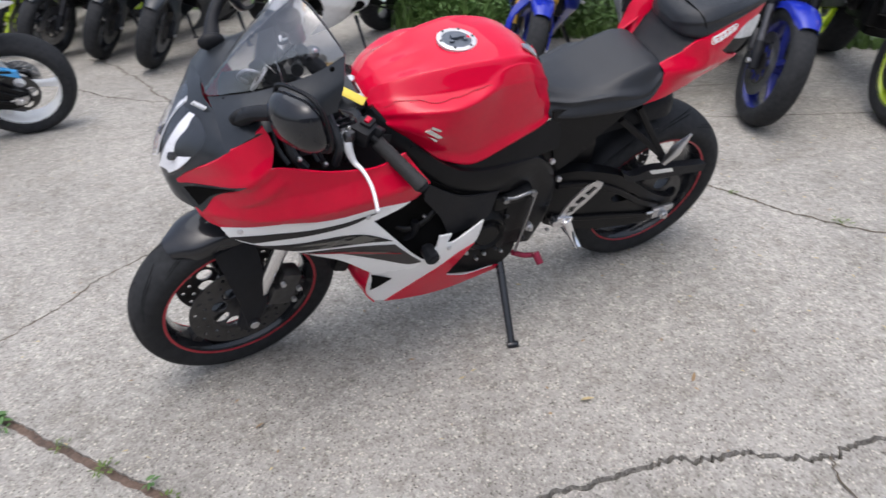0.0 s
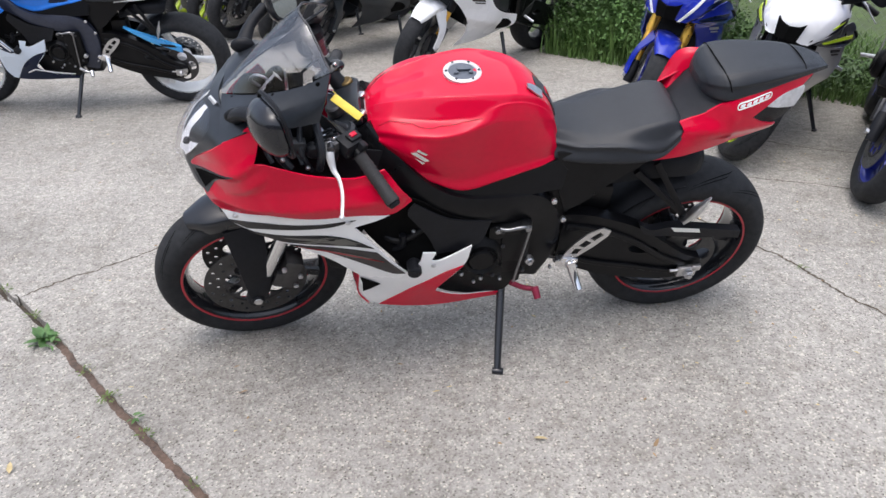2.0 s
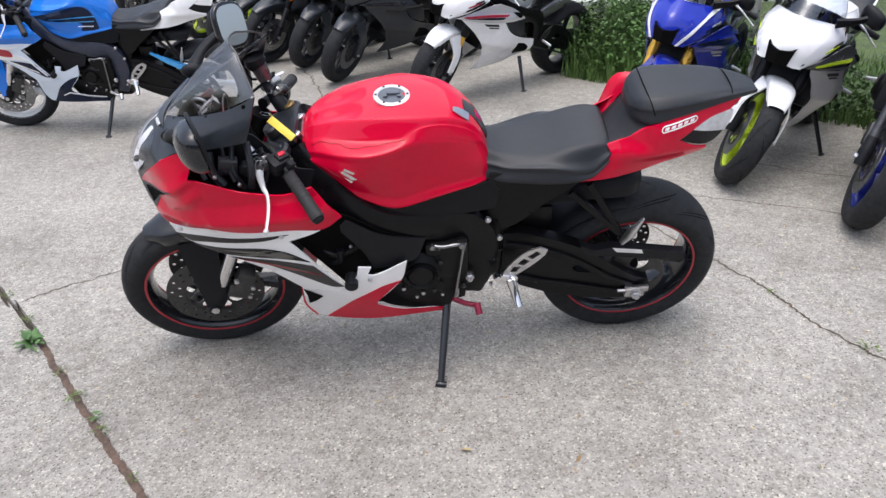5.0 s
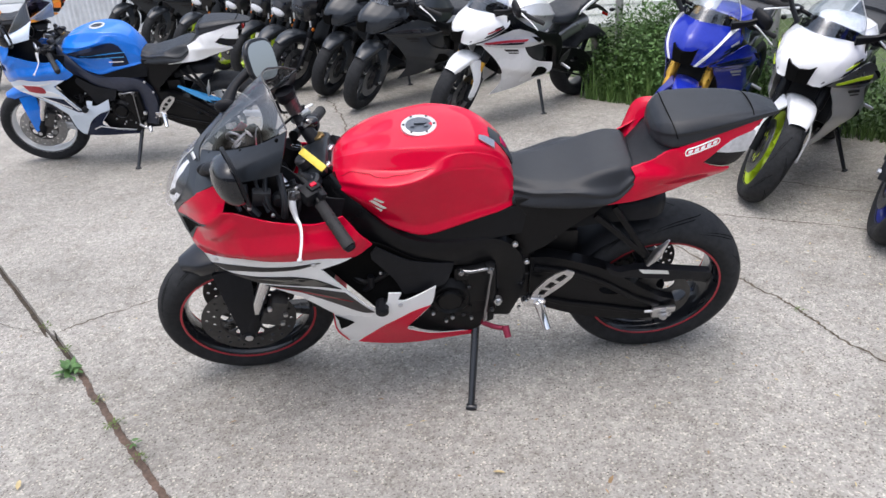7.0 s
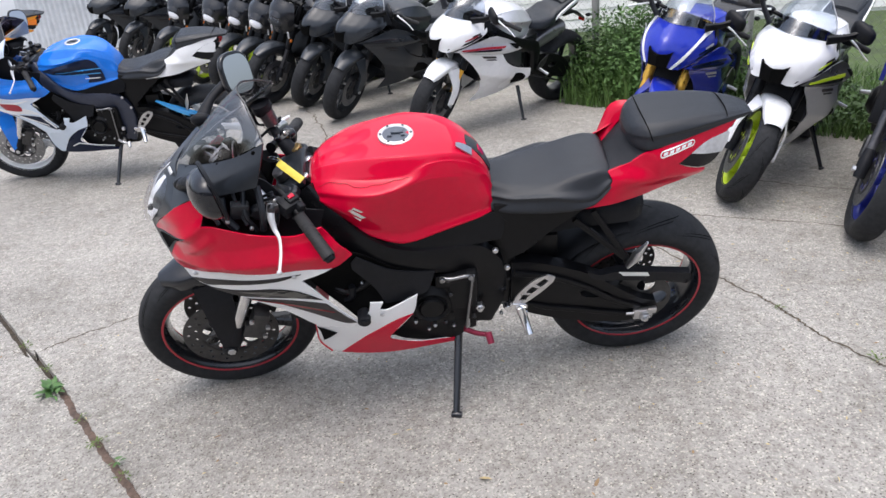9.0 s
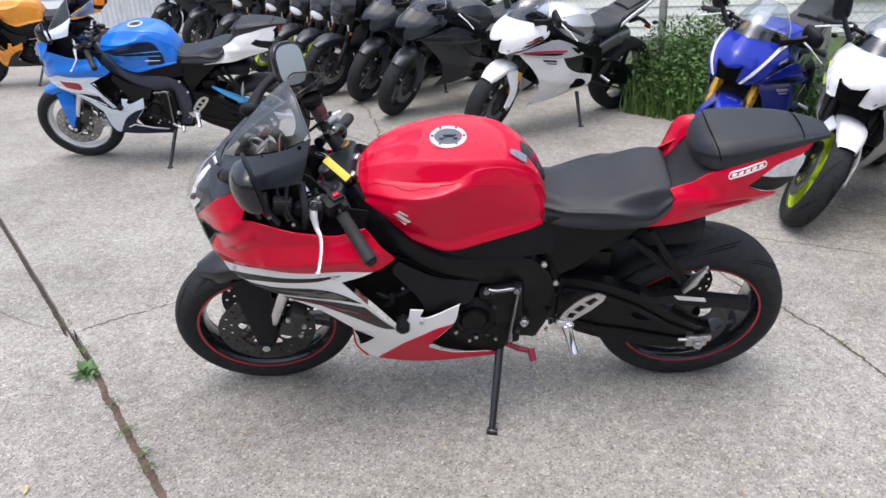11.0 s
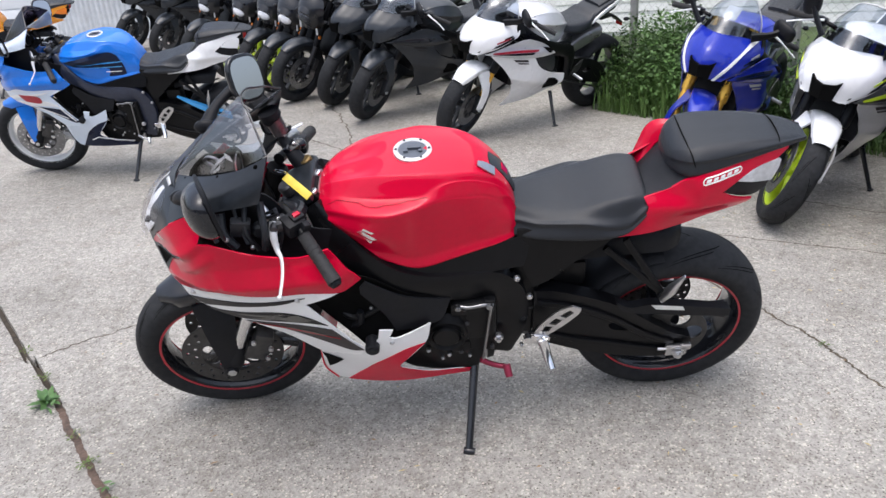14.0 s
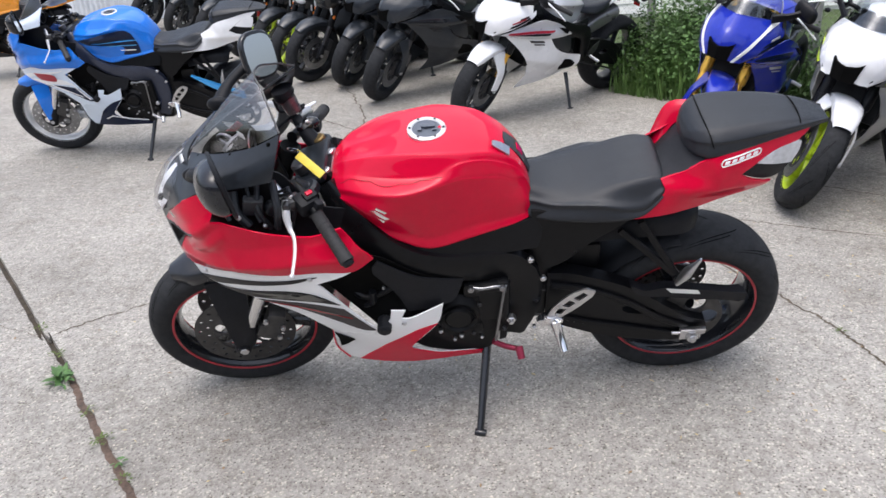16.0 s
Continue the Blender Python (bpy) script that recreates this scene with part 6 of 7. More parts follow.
SIDE_B = Swell((-0.66, 0.80, -0.12), (-0.66, 0.70, -0.12), (-0.55, 0.80, -0.165), (-0.60, 0.74, -0.15), (-0.45, 0.80, -0.20), (-0.40, 0.70, -0.215), (-0.25, 0.75, -0.24), (-0.12, 0.66, -0.25), (-0.45, 0.52, -0.165), (-0.38, 0.42, -0.155), (-0.20, 0.50, -0.245), (-0.37, 0.27, -0.10), (-0.15, 0.32, -0.16), (0.06, 0.40, -0.215), (0.02, 0.34, -0.165), (0.05, 0.55, -0.235))


SIDE_BF = folded(SIDE_B, (-0.66, 0.705, -0.10, 0.690, 0.020, 0.045), (-0.42, 0.50, 0.06, 0.40, 0.012, 0.06))


def front_end(bike, c, axle, st, guards=True):
    """Fork, fender, brakes and front wheel."""
    P = lambda name, g, m, lab="", parent=None: part(name, xf(g, st), m, parent or bike, lab)
    wheel(bike, "front_wheel", axle, 0.297, 0.060, c, st, tread=9 if c.get("tread") else 0, fine=56)
    ax = np.array(STEER_AXIS)
    leg = lambda s, y: tuple(np.array((axle[0], y, axle[1])) + ax * s)
    for y in (-0.102, 0.102):
        P("fork_slider", tube([leg(0.03, y), leg(0.34, y)], 0.021, 14), c.get("slider", CHROME), "fork slider")
        P("fork_tube", tube([leg(0.28, y), leg(0.30, y), leg(0.70, y)], [0.027, 0.030, 0.030], 14), c["fork"], "upper fork tube")
        P("fork_foot", tube([leg(-0.035, y), leg(0.10, y)], [0.025, 0.032, 0.024], 12, 6), PLASTIC)
        P("brake_caliper", block((axle[0] + 0.10, y, axle[1] + 0.08), (0.055, 0.055, 0.11), 0.012, (0, 24, 0)), DARK_METAL)
        P("axle_nut", disc((axle[0], y * 1.3, axle[1]), 0.014, 0.02, 6, 0.1), ALU)
    rows = []
    for k, a in enumerate(np.radians(np.linspace(128, 42, 7))):
        R, w = 0.318, (0.045, 0.062, 0.07, 0.072, 0.072, 0.066, 0.05)[k]
        rows.append(sym([(axle[0] + (R - 0.05) * math.cos(a), -w, axle[1] + (R - 0.05) * math.sin(a)), (axle[0] + (R - 0.014) * math.cos(a), -w * 0.92, axle[1] + (R - 0.014) * math.sin(a)), (axle[0] + R * math.cos(a), 0, axle[1] + R * math.sin(a))]))
    fd = P("front_fender", sheet(rows, 18, 15, 0.004), c["fender"], "painted front fender")
    if guards:
        for s in (1, -1):
            g = panel(outline([(axle[0] - 0.02, 0.565), (axle[0] + 0.09, 0.57)], [(axle[0] + 0.09, 0.57), (axle[0] + 0.07, 0.44), (axle[0] + 0.015, 0.31)], [(axle[0] + 0.015, 0.31), (axle[0] - 0.035, 0.315)], [(axle[0] - 0.035, 0.315), (axle[0] + 0.0, 0.44), (axle[0] - 0.02, 0.565)]),
                      Swell((axle[0], 0.56, -0.074), (axle[0] + 0.02, 0.45, -0.130), (axle[0] + 0.06, 0.45, -0.134), (axle[0], 0.32, -0.142)), 0.010, 0.05)
            P("fork_guard", g if s > 0 else xf(g, MIRROR), c["fender"], "painted fork guard", fd)
    P("lower_yoke", block((axle[0] + 0.225, 0, axle[1] + 0.42), (0.07, 0.25, 0.03), 0.01, (0, -24, 0)), FRAME_BLACK)


def rear_end(bike, c, axle):
    """Rear wheel, swingarm, engine, frame and stand."""
    P = lambda name, g, m, lab="", parent=None: part(name, g, m, parent or bike, lab)
    wheel(bike, "rear_wheel", axle, 0.308, 0.090, c, discs=(0.075,), disc_r=0.11, fine=56)
    arm = panel(outline([(0.20, 0.50), (0.36, 0.51), (0.55, 0.46), (0.72, 0.33)], [(0.72, 0.33), (0.73, 0.26), (0.68, 0.25), (0.45, 0.30), (0.20, 0.36)], [(0.20, 0.36), (0.20, 0.50)]), Swell((0.23, 0.43, -0.105), (0.45, 0.4, -0.128), (0.7, 0.29, -0.128), (0.5, 0.47, -0.13)), 0.04, 0.08, holes=[ring_pts(0.46, 0.40, 0.03, 12, 0, 1.6, 0.7)])
    P("swingarm", arm, c.get("arm", FRAME_BLACK))
    P("swingarm", xf(arm, MIRROR), c.get("arm", FRAME_BLACK))
    P("rear_sprocket", xf(panel(ring_pts(0, 0, 0.11, 36), -0.105, 0.006, holes=[ring_pts(0.07 * math.cos(a), 0.07 * math.sin(a), 0.02, 8) for a in np.arange(5) * 1.2566]), Matrix.Translation((axle[0], 0, axle[1]))), STEEL)
    P("drive_chain", join(tube([(0.12, -0.102, 0.47), (axle[0], -0.102, axle[1] + 0.11)], 0.008, 6), tube([(0.12, -0.102, 0.38), (axle[0], -0.102, axle[1] - 0.11)], 0.008, 6)), DARK_METAL)
    P("crankcase", block((-0.06, 0, 0.46), (0.34, 0.28, 0.24), 0.03), ENGINE)
    P("cylinder_block", block((-0.18, 0, 0.60), (0.22, 0.30, 0.22), 0.03, (0, 28, 0)), ENGINE)
    P("gearbox", block((0.12, 0, 0.45), (0.20, 0.24, 0.26), 0.03), ENGINE)
    P("oil_sump", block((-0.02, 0, 0.33), (0.24, 0.18, 0.10), 0.03), ENGINE)
    rad = P("radiator", block((-0.36, 0, 0.58), (0.045, 0.32, 0.30), 0.01, (0, 20, 0)), ENGINE)
    for k in range(6):
        P("radiator_fin", block((-0.398 + 0.014 * k, 0, 0.48 + 0.036 * k), (0.012, 0.29, 0.008), 0.002, (0, 20, 0)), DARK_METAL, "", rad)
    for sgn in (-1, 1):
        P("generator_cover", join(disc((-0.01, sgn * 0.165, 0.45), 0.075, 0.06, 26, 0.25), disc((-0.01, sgn * 0.196, 0.45), 0.048, 0.012, 22, 0.3)), ENGINE)
        spar = beam([(-0.36, sgn * 0.07, 0.86), (-0.22, sgn * 0.15, 0.75), (0.0, sgn * 0.16, 0.66), (0.17, sgn * 0.15, 0.60), (0.20, sgn * 0.14, 0.40)], [(0.07, 0.045), (0.09, 0.045), (0.09, 0.045), (0.11, 0.045), (0.08, 0.04)], 16)
        P("frame_spar", spar, c.get("frame", FRAME_BLACK))
        P("heel_guard", panel(outline([(0.22, 0.42), (0.25, 0.48), (0.33, 0.53)], [(0.33, 0.53), (0.31, 0.46), (0.26, 0.41)], [(0.26, 0.41), (0.22, 0.42)]), sgn * 0.18, 0.006), DARK_METAL)
        P("foot_peg", tube([(0.25, sgn * 0.18, 0.42), (0.27, sgn * 0.26, 0.40)], 0.011, 8), ALU)
    P("muffler", loft([(0.22, [(0, 0.60), (0.07, 0.59), (0.08, 0.55), (0.06, 0.51), (0, 0.50)]), (0.36, [(0, 0.69), (0.09, 0.68), (0.10, 0.62), (0.08, 0.56), (0, 0.55)]), (0.56, [(0, 0.745), (0.085, 0.735), (0.115, 0.69), (0.09, 0.645), (0, 0.635)])], 14, 14), DARK_SILVER, "dark exhaust muffler")
    foot, top = Vector(c.get("kick", (0.02, -0.30, 0.075))), Vector((0.06, -0.14, 0.30))
    ks = P("kickstand", tube([top, top.lerp(foot, 0.5), foot], [0.016, 0.0125, 0.011], 10, 8), BLACK_GLOSS, "black kickstand, folded out")
    P("stand_foot", tube([foot + Vector((-0.02, 0.004, 0)), foot + Vector((0.025, -0.006, 0))], [0.010, 0.014, 0.010], 8, 5), BLACK_GLOSS, "", ks)


def controls(bike, st, z=0.93, x=-0.40, up=0.0, lever=WHITE_RIM):
    """Bars, grips, levers and switchgear."""
    P = lambda name, g, m, lab="": part(name, xf(g, st), m, bike, lab)
    P("top_yoke", block((x - 0.005, 0, z), (0.07, 0.25, 0.025), 0.01, (0, -24, 0)), FRAME_BLACK)
    for s in (1, -1):
        g0, g1 = Vector((x + 0.04, -0.235 * s, z + 0.01 + up)), Vector((x + 0.11, -0.365 * s, z - 0.02 + up))
        P("handlebar", tube([(x, -0.10 * s, z), (x + 0.01, -0.16 * s, z + 0.015 + up), g0, g1], 0.011, 10, 12), FRAME_BLACK)
        P("grip", tube([g0, g0.lerp(g1, 0.1), g1], [0.02, 0.0165, 0.0165], 12, 8), GRIP)
        P("switch_gear", block((x + 0.03, -0.215 * s, z + 0.012 + up), (0.05, 0.05, 0.045), 0.01, (0, 0, 30 * s)), PLASTIC)
        P("lever", tube([(x - 0.01, -0.215 * s, z + 0.03 + up), (x + 0.0, -0.26 * s, z + 0.01 + up), (x + 0.025, -0.31 * s, z - 0.02 + up), (x + 0.03, -0.365 * s, z - 0.05 + up)], [0.010, 0.008, 0.006, 0.006], 8, 12, 0.7), lever, "bare metal lever")


def sport_b(c, label):
    """A sharp-nosed faired sport bike; c gives its colours."""
    bike = thing("motorcycle", label, "motorcycle", "parked motorcycles")
    P = lambda name, g, m, lab="", parent=None, sharp=38: part(name, g, m, parent or bike, lab, sharp)
    st = steering(c.get("steer", 12), FB)
    front_end(bike, c, FB, st)
    rear_end(bike, c, RB)
    controls(bike, st, 0.92, -0.405, 0.0, c.get("lever", WHITE_RIM))
    # nose with its hooked mouth
    dn = Matrix.Translation((0.012, 0, -0.065)) @ Matrix.Diagonal((1, 0.92, 1, 1))
    N = lambda name, g, m, lab="", parent=None: part(name, xf(g, dn), m, parent or bike, lab)
    nose = []
    for o, cr0, ce in (((-0.43, -0.190, 0.958), (-0.520, -0.152, 0.970), (-0.662, 0, 0.986)), ((-0.44, -0.224, 0.908), (-0.592, -0.166, 0.920), (-0.725, 0, 0.932)), ((-0.49, -0.222, 0.872), (-0.655, -0.156, 0.880), (-0.768, 0, 0.885)),
                       ((-0.595, -0.192, 0.818), (-0.705, -0.132, 0.825), (-0.782, 0, 0.832)), ((-0.712, -0.118, 0.764), (-0.735, -0.092, 0.762), (-0.748, 0, 0.775))):
        o, cr0, ce = np.array(o), np.array(cr0), np.array(ce)
        mid, quarter = (cr0 * 0.55 + ce * 0.45) + (-0.012, 0, 0.004), (cr0 * 0.86 + ce * 0.14) + (-0.005, 0, 0.001)
        nose.append(sym([tuple(p) for p in (o, o * 0.5 + cr0 * 0.5 + (0, -0.008, 0), o * 0.06 + cr0 * 0.94, quarter, mid, ce)]))
    part("nose_cowl", xf(sheet(nose, 30, 45, 0.005), dn), c["nose"], bike, "painted pointed nose cowl", 22)
    # the mouth is a closed black solid; its inner shade is painted
    front = [(-0.777, -0.076, 0.862), (-0.786, -0.05, 0.846), (-0.812, 0, 0.838), (-0.786, 0.05, 0.846), (-0.777, 0.076, 0.862), (-0.766, 0.060, 0.764), (-0.786, 0, 0.766), (-0.766, -0.060, 0.764)]
    back = [(x + 0.035, y, z) for x, y, z in front]
    N("air_intake", (front + back, [[0, 1, 7], [1, 2, 6, 7], [2, 3, 5, 6], [3, 4, 5]] + [[i + 8 for i in q[::-1]] for q in ([0, 1, 7], [1, 2, 6, 7], [2, 3, 5, 6], [3, 4, 5])] + [[(i + 1) % 8, i, i + 8, (i + 1) % 8 + 8] for i in range(8)]), DEEP, "angular air intake, filled black for its inner shade")
    for s in (1, -1):
        f = (lambda g: g) if s > 0 else (lambda g: xf(g, MIRROR))
        N("light_slit", f(sheet([[(-0.660, -0.152, 0.826), (-0.712, -0.118, 0.824)], [(-0.664, -0.147, 0.800), (-0.712, -0.110, 0.792)]], 4, 8, 0.008)), DEEP)
        up = outline([(-0.665, 0.702), (-0.52, 0.750), (-0.40, 0.792), (-0.33, 0.800)], [(-0.33, 0.800), (-0.20, 0.755), (-0.09, 0.678)], [(-0.09, 0.678), (-0.23, 0.662), (-0.42, 0.670), (-0.665, 0.702)])
        lo = outline([(-0.62, 0.693), (-0.42, 0.667), (-0.27, 0.660)], [(-0.27, 0.660), (-0.20, 0.575), (-0.06, 0.512), (0.080, 0.480)], [(0.080, 0.480), (0.085, 0.42), (0.04, 0.355)], [(0.04, 0.355), (-0.15, 0.295), (-0.40, 0.238)], [(-0.40, 0.238), (-0.360, 0.35), (-0.390, 0.45)], [(-0.385, 0.45), (-0.48, 0.57), (-0.62, 0.693)])
        u = P("upper_fairing", f(panel(up, SIDE_BF, 0.006, 0.025)), c["upper"], "painted upper fairing")
        lf = P("lower_fairing", f(panel(lo, SIDE_BF, 0.006, 0.025)), c["lower"], "painted lower fairing")
        # vent shade painted as a black plate over the closed fairing
        P("fairing_vent", f(panel(outline([(-0.215, 0.735), (-0.16, 0.728), (-0.125, 0.705)], [(-0.125, 0.705), (-0.155, 0.690), (-0.215, 0.735)]), SIDE_BF, 0.004, 0.03, lift=0.004)), DEEP, "", u)
        P("frame_opening", f(panel(outline([(-0.255, 0.650), (-0.13, 0.660), (-0.06, 0.640)], [(-0.06, 0.640), (-0.04, 0.52), (-0.18, 0.568)], [(-0.18, 0.568), (-0.255, 0.650)]), SIDE_B, 0.004, 0.05, lift=-0.012)), c.get("inset", DARK_SILVER), "", lf)
        # black plate again paints the shade inside a vent
        P("belly_vent", f(panel(outline([(-0.085, 0.470), (-0.01, 0.455), (0.035, 0.425)], [(0.035, 0.425), (0.025, 0.375), (-0.075, 0.365)], [(-0.075, 0.365), (-0.105, 0.41), (-0.085, 0.470)]), SIDE_BF, 0.004, 0.03, lift=0.004)), DEEP, "belly vent drawn as a black plate for shade", lf)
        P("side_stripe", f(panel(outline([(-0.60, 0.716), (-0.42, 0.728), (-0.25, 0.722)], [(-0.25, 0.722), (-0.28, 0.710), (-0.42, 0.713), (-0.60, 0.706), (-0.60, 0.716)]), SIDE_BF, 0.004, 0.02, lift=0.0045)), c.get("stripe_two", c["stripe"]), "", u)
        P("side_stripe", f(panel(outline([(-0.60, 0.703), (-0.42, 0.709), (-0.29, 0.705)], [(-0.29, 0.705), (-0.32, 0.694), (-0.42, 0.695), (-0.60, 0.703)]), SIDE_BF, 0.004, 0.02, lift=0.0045)), c["stripe"], "", u)
        P("side_mark", f(panel([(-0.44, 0.655), (-0.33, 0.648), (-0.315, 0.632), (-0.42, 0.637)], SIDE_BF, 0.004, 0.03, lift=0.0045)), c["mark"], "", lf)
        P("side_mark", f(panel([(-0.40, 0.627), (-0.32, 0.622), (-0.31, 0.614), (-0.39, 0.618)], SIDE_BF, 0.004, 0.03, lift=0.0045)), c["mark"], "", lf)
        N("nose_mark", f(sheet([[(-0.56, -0.208, 0.885), (-0.50, -0.2285, 0.908)], [(-0.56, -0.209, 0.872), (-0.50, -0.2295, 0.894)]], 3, 6, 0.004)), c["mark"])
        N("nose_stripe", f(sheet([[(-0.700, -0.136, 0.812), (-0.60, -0.197, 0.860), (-0.52, -0.223, 0.890)], [(-0.704, -0.134, 0.804), (-0.60, -0.198, 0.850), (-0.52, -0.224, 0.881)]], 3, 10, 0.004)), c.get("stripe_two", c["stripe"]))
        N("nose_stripe", f(sheet([[(-0.715, -0.128, 0.792), (-0.60, -0.200, 0.842), (-0.49, -0.234, 0.895)], [(-0.722, -0.122, 0.781), (-0.60, -0.202, 0.828), (-0.49, -0.234, 0.880)]], 4, 10, 0.006)), c["stripe"])
        if c.get("edge_stripe"):
            N("edge_stripe", f(sheet([[(-0.470, -0.193, 0.966), (-0.595, -0.180, 0.925), (-0.664, -0.166, 0.882), (-0.716, -0.139, 0.825), (-0.746, -0.094, 0.764)], [(-0.500, -0.168, 0.976), (-0.615, -0.164, 0.926), (-0.682, -0.150, 0.882), (-0.732, -0.122, 0.825), (-0.755, -0.080, 0.764)]], 4, 22, 0.006)), c["edge_stripe"], "white nose stripe")
        N("screen_flank", f(sheet([[(-0.40, -0.185, 1.0), (-0.45, -0.192, 0.99)], [(-0.37, -0.21, 0.90), (-0.46, -0.218, 0.905)]], 5, 4, 0.006)), PLASTIC)
        P("tank_shroud", f(panel(outline([(-0.33, 0.80), (-0.20, 0.745), (0.05, 0.70), (0.20, 0.72)], [(0.20, 0.72), (0.16, 0.62), (-0.08, 0.60)], [(-0.08, 0.60), (-0.22, 0.70), (-0.33, 0.80)]), Swell((-0.3, 0.78, -0.14), (0.0, 0.70, -0.165), (0.2, 0.7, -0.14), (0.0, 0.62, -0.17)), 0.008, 0.08)), PLASTIC)
        cm = Vector((-0.465, -0.305, 1.050)) if s > 0 else Vector((-0.535, 0.275, 1.125))
        turn = (18, -15, -20) if s > 0 else (75, -20, 25)
        shell, pane = mirror_geo(cm, turn, 1.05, 1.1)
        mr = N("mirror", shell, PLASTIC, "black mirror")
        N("mirror_glass", pane, MIRROR_GLASS, "", mr)
        foot = Vector((-0.545, -0.160 * s, 0.985))
        N("mirror_stalk", beam([foot, foot.lerp(cm, 0.55) + Vector((0, 0, -0.008)), cm], [(0.050, 0.022), (0.040, 0.020), (0.045, 0.022)], 8), PLASTIC, "", mr)
    scr = [sym(r) for r in ([(-0.43, -0.176, 0.968), (-0.52, -0.150, 0.978), (-0.62, -0.085, 0.986), (-0.660, 0, 0.990)], [(-0.42, -0.152, 1.055), (-0.485, -0.125, 1.075), (-0.555, -0.070, 1.085), (-0.580, 0, 1.090)], [(-0.405, -0.085, 1.145), (-0.415, -0.06, 1.155), (-0.425, -0.03, 1.16), (-0.43, 0, 1.163)])]
    ws = N("windscreen", sheet(scr, 14, 21, 0.0025), c.get("screen", SCREEN_CLEAR), "clear windscreen")
    rim = cr(cr(np.array(scr, float), 14, 0), 21, 1)
    # silver tube paints the bright glint along the edge of the clear pane
    N("screen_edge", tube(np.concatenate([rim[:, 0], rim[-1], rim[::-1, -1]]), 0.003, 6), CAP_SILVER, "", ws)
    if c.get("paper"):
        N("paper_tag", sheet([[(-0.585, -0.05, 1.055), (-0.595, 0.03, 1.057)], [(-0.505, -0.05, 1.110), (-0.515, 0.03, 1.112)]], 3, 4, 0.001), PAPER, "white paper tag")
    N("instrument_pod", block((-0.47, 0, 0.985), (0.05, 0.14, 0.06), 0.02, (0, -25, 0)), DEEP)
    N("inner_cowl", sheet([sym([(-0.44, -0.17, 0.99), (-0.44, 0, 1.0)]), sym([(-0.60, -0.13, 0.90), (-0.66, 0, 0.92)]), sym([(-0.58, -0.16, 0.76), (-0.62, 0, 0.78)])], 8, 9, 0.006), DEEP)
    # tank, seat, tail
    B = lambda name, g, m, lab="", parent=None, sharp=38: part(name, xf(g, Matrix.Translation((0, 0, -0.03))), m, parent or bike, lab, sharp)
    sec = []
    for x, top, cz, w, lo_ in ((-0.31, 0.87, 0.86, 0.07, 0.82), (-0.26, 0.955, 0.94, 0.145, 0.80), (-0.17, 0.985, 0.965, 0.178, 0.765), (-0.06, 0.985, 0.962, 0.178, 0.735), (0.05, 0.955, 0.93, 0.150, 0.725), (0.13, 0.895, 0.875, 0.115, 0.745), (0.17, 0.835, 0.825, 0.08, 0.76)):
        sec.append((x, [(0, top), (w * 0.45, top - 0.008), (w * 0.74, cz), (w * 0.80, cz - 0.012), (w * 0.985, (cz + lo_) / 2 + 0.042), (w, (cz + lo_) / 2 + 0.026), (w * 0.86, (cz + lo_) / 2 - 0.022), (w * 0.84, lo_), (0, lo_)]))
    B("fuel_tank", loft(sec, 34, 44), c["tank"], "painted fuel tank", None, 34)
    B("rider_seat", loft([(0.14, [(0, 0.83), (0.07, 0.825), (0.09, 0.80), (0.09, 0.77), (0, 0.77)]), (0.24, [(0, 0.835), (0.10, 0.828), (0.13, 0.80), (0.13, 0.76), (0, 0.76)]), (0.36, [(0, 0.855), (0.11, 0.848), (0.14, 0.82), (0.13, 0.77), (0, 0.77)]), (0.43, [(0, 0.90), (0.10, 0.89), (0.12, 0.86), (0.11, 0.80), (0, 0.80)])], 24, 20), SEAT, "black seat")
    tail = [(0.36, [(0, 0.84), (0.10, 0.83), (0.13, 0.80), (0.10, 0.76), (0, 0.755)]), (0.50, [(0, 0.915), (0.09, 0.91), (0.115, 0.885), (0.09, 0.82), (0, 0.81)]), (0.66, [(0, 0.975), (0.085, 0.972), (0.105, 0.955), (0.07, 0.905), (0, 0.895)]), (0.80, [(0, 1.01), (0.075, 1.008), (0.085, 1.0), (0.05, 0.965), (0, 0.955)]), (0.86, [(0, 1.015), (0.05, 1.013), (0.055, 1.008), (0.03, 0.995), (0, 0.992)])]
    B("tail_cowl", loft(tail, 26, 20), c["tail"], "painted tail cowl")
    for s in (1, -1):
        B("tail_wing", beam([(0.37, -0.132 * s, 0.800), (0.50, -0.122 * s, 0.872), (0.66, -0.108 * s, 0.940), (0.80, -0.092 * s, 1.010), (0.87, -0.070 * s, 1.022)], [(0.014, 0.012), (0.026, 0.014), (0.030, 0.014), (0.036, 0.014), (0.012, 0.010)], 18), c.get("wing", c["tail"]), "painted tail wing")
    B("tail_core", block((0.60, 0, 0.865), (0.28, 0.12, 0.10), 0.03, (0, -22, 0)), PLASTIC)
    B("pillion_pad", loft([(0.50, [(0, 0.935), (0.06, 0.93), (0.075, 0.915), (0, 0.91)]), (0.62, [(0, 0.985), (0.065, 0.98), (0.08, 0.965), (0, 0.955)]), (0.78, [(0, 1.025), (0.055, 1.02), (0.065, 1.008), (0, 1.0)])], 14, 14), SEAT)
    B("plate_holder", join(beam([(0.60, 0, 0.80), (0.75, 0, 0.80), (0.86, 0, 0.74)], [(0.03, 0.10), (0.02, 0.08), (0.012, 0.10)], 10)), PLASTIC, "black plate holder")
    B("tail_light", block((0.845, 0, 0.985), (0.03, 0.07, 0.025), 0.008), RED_LENS)
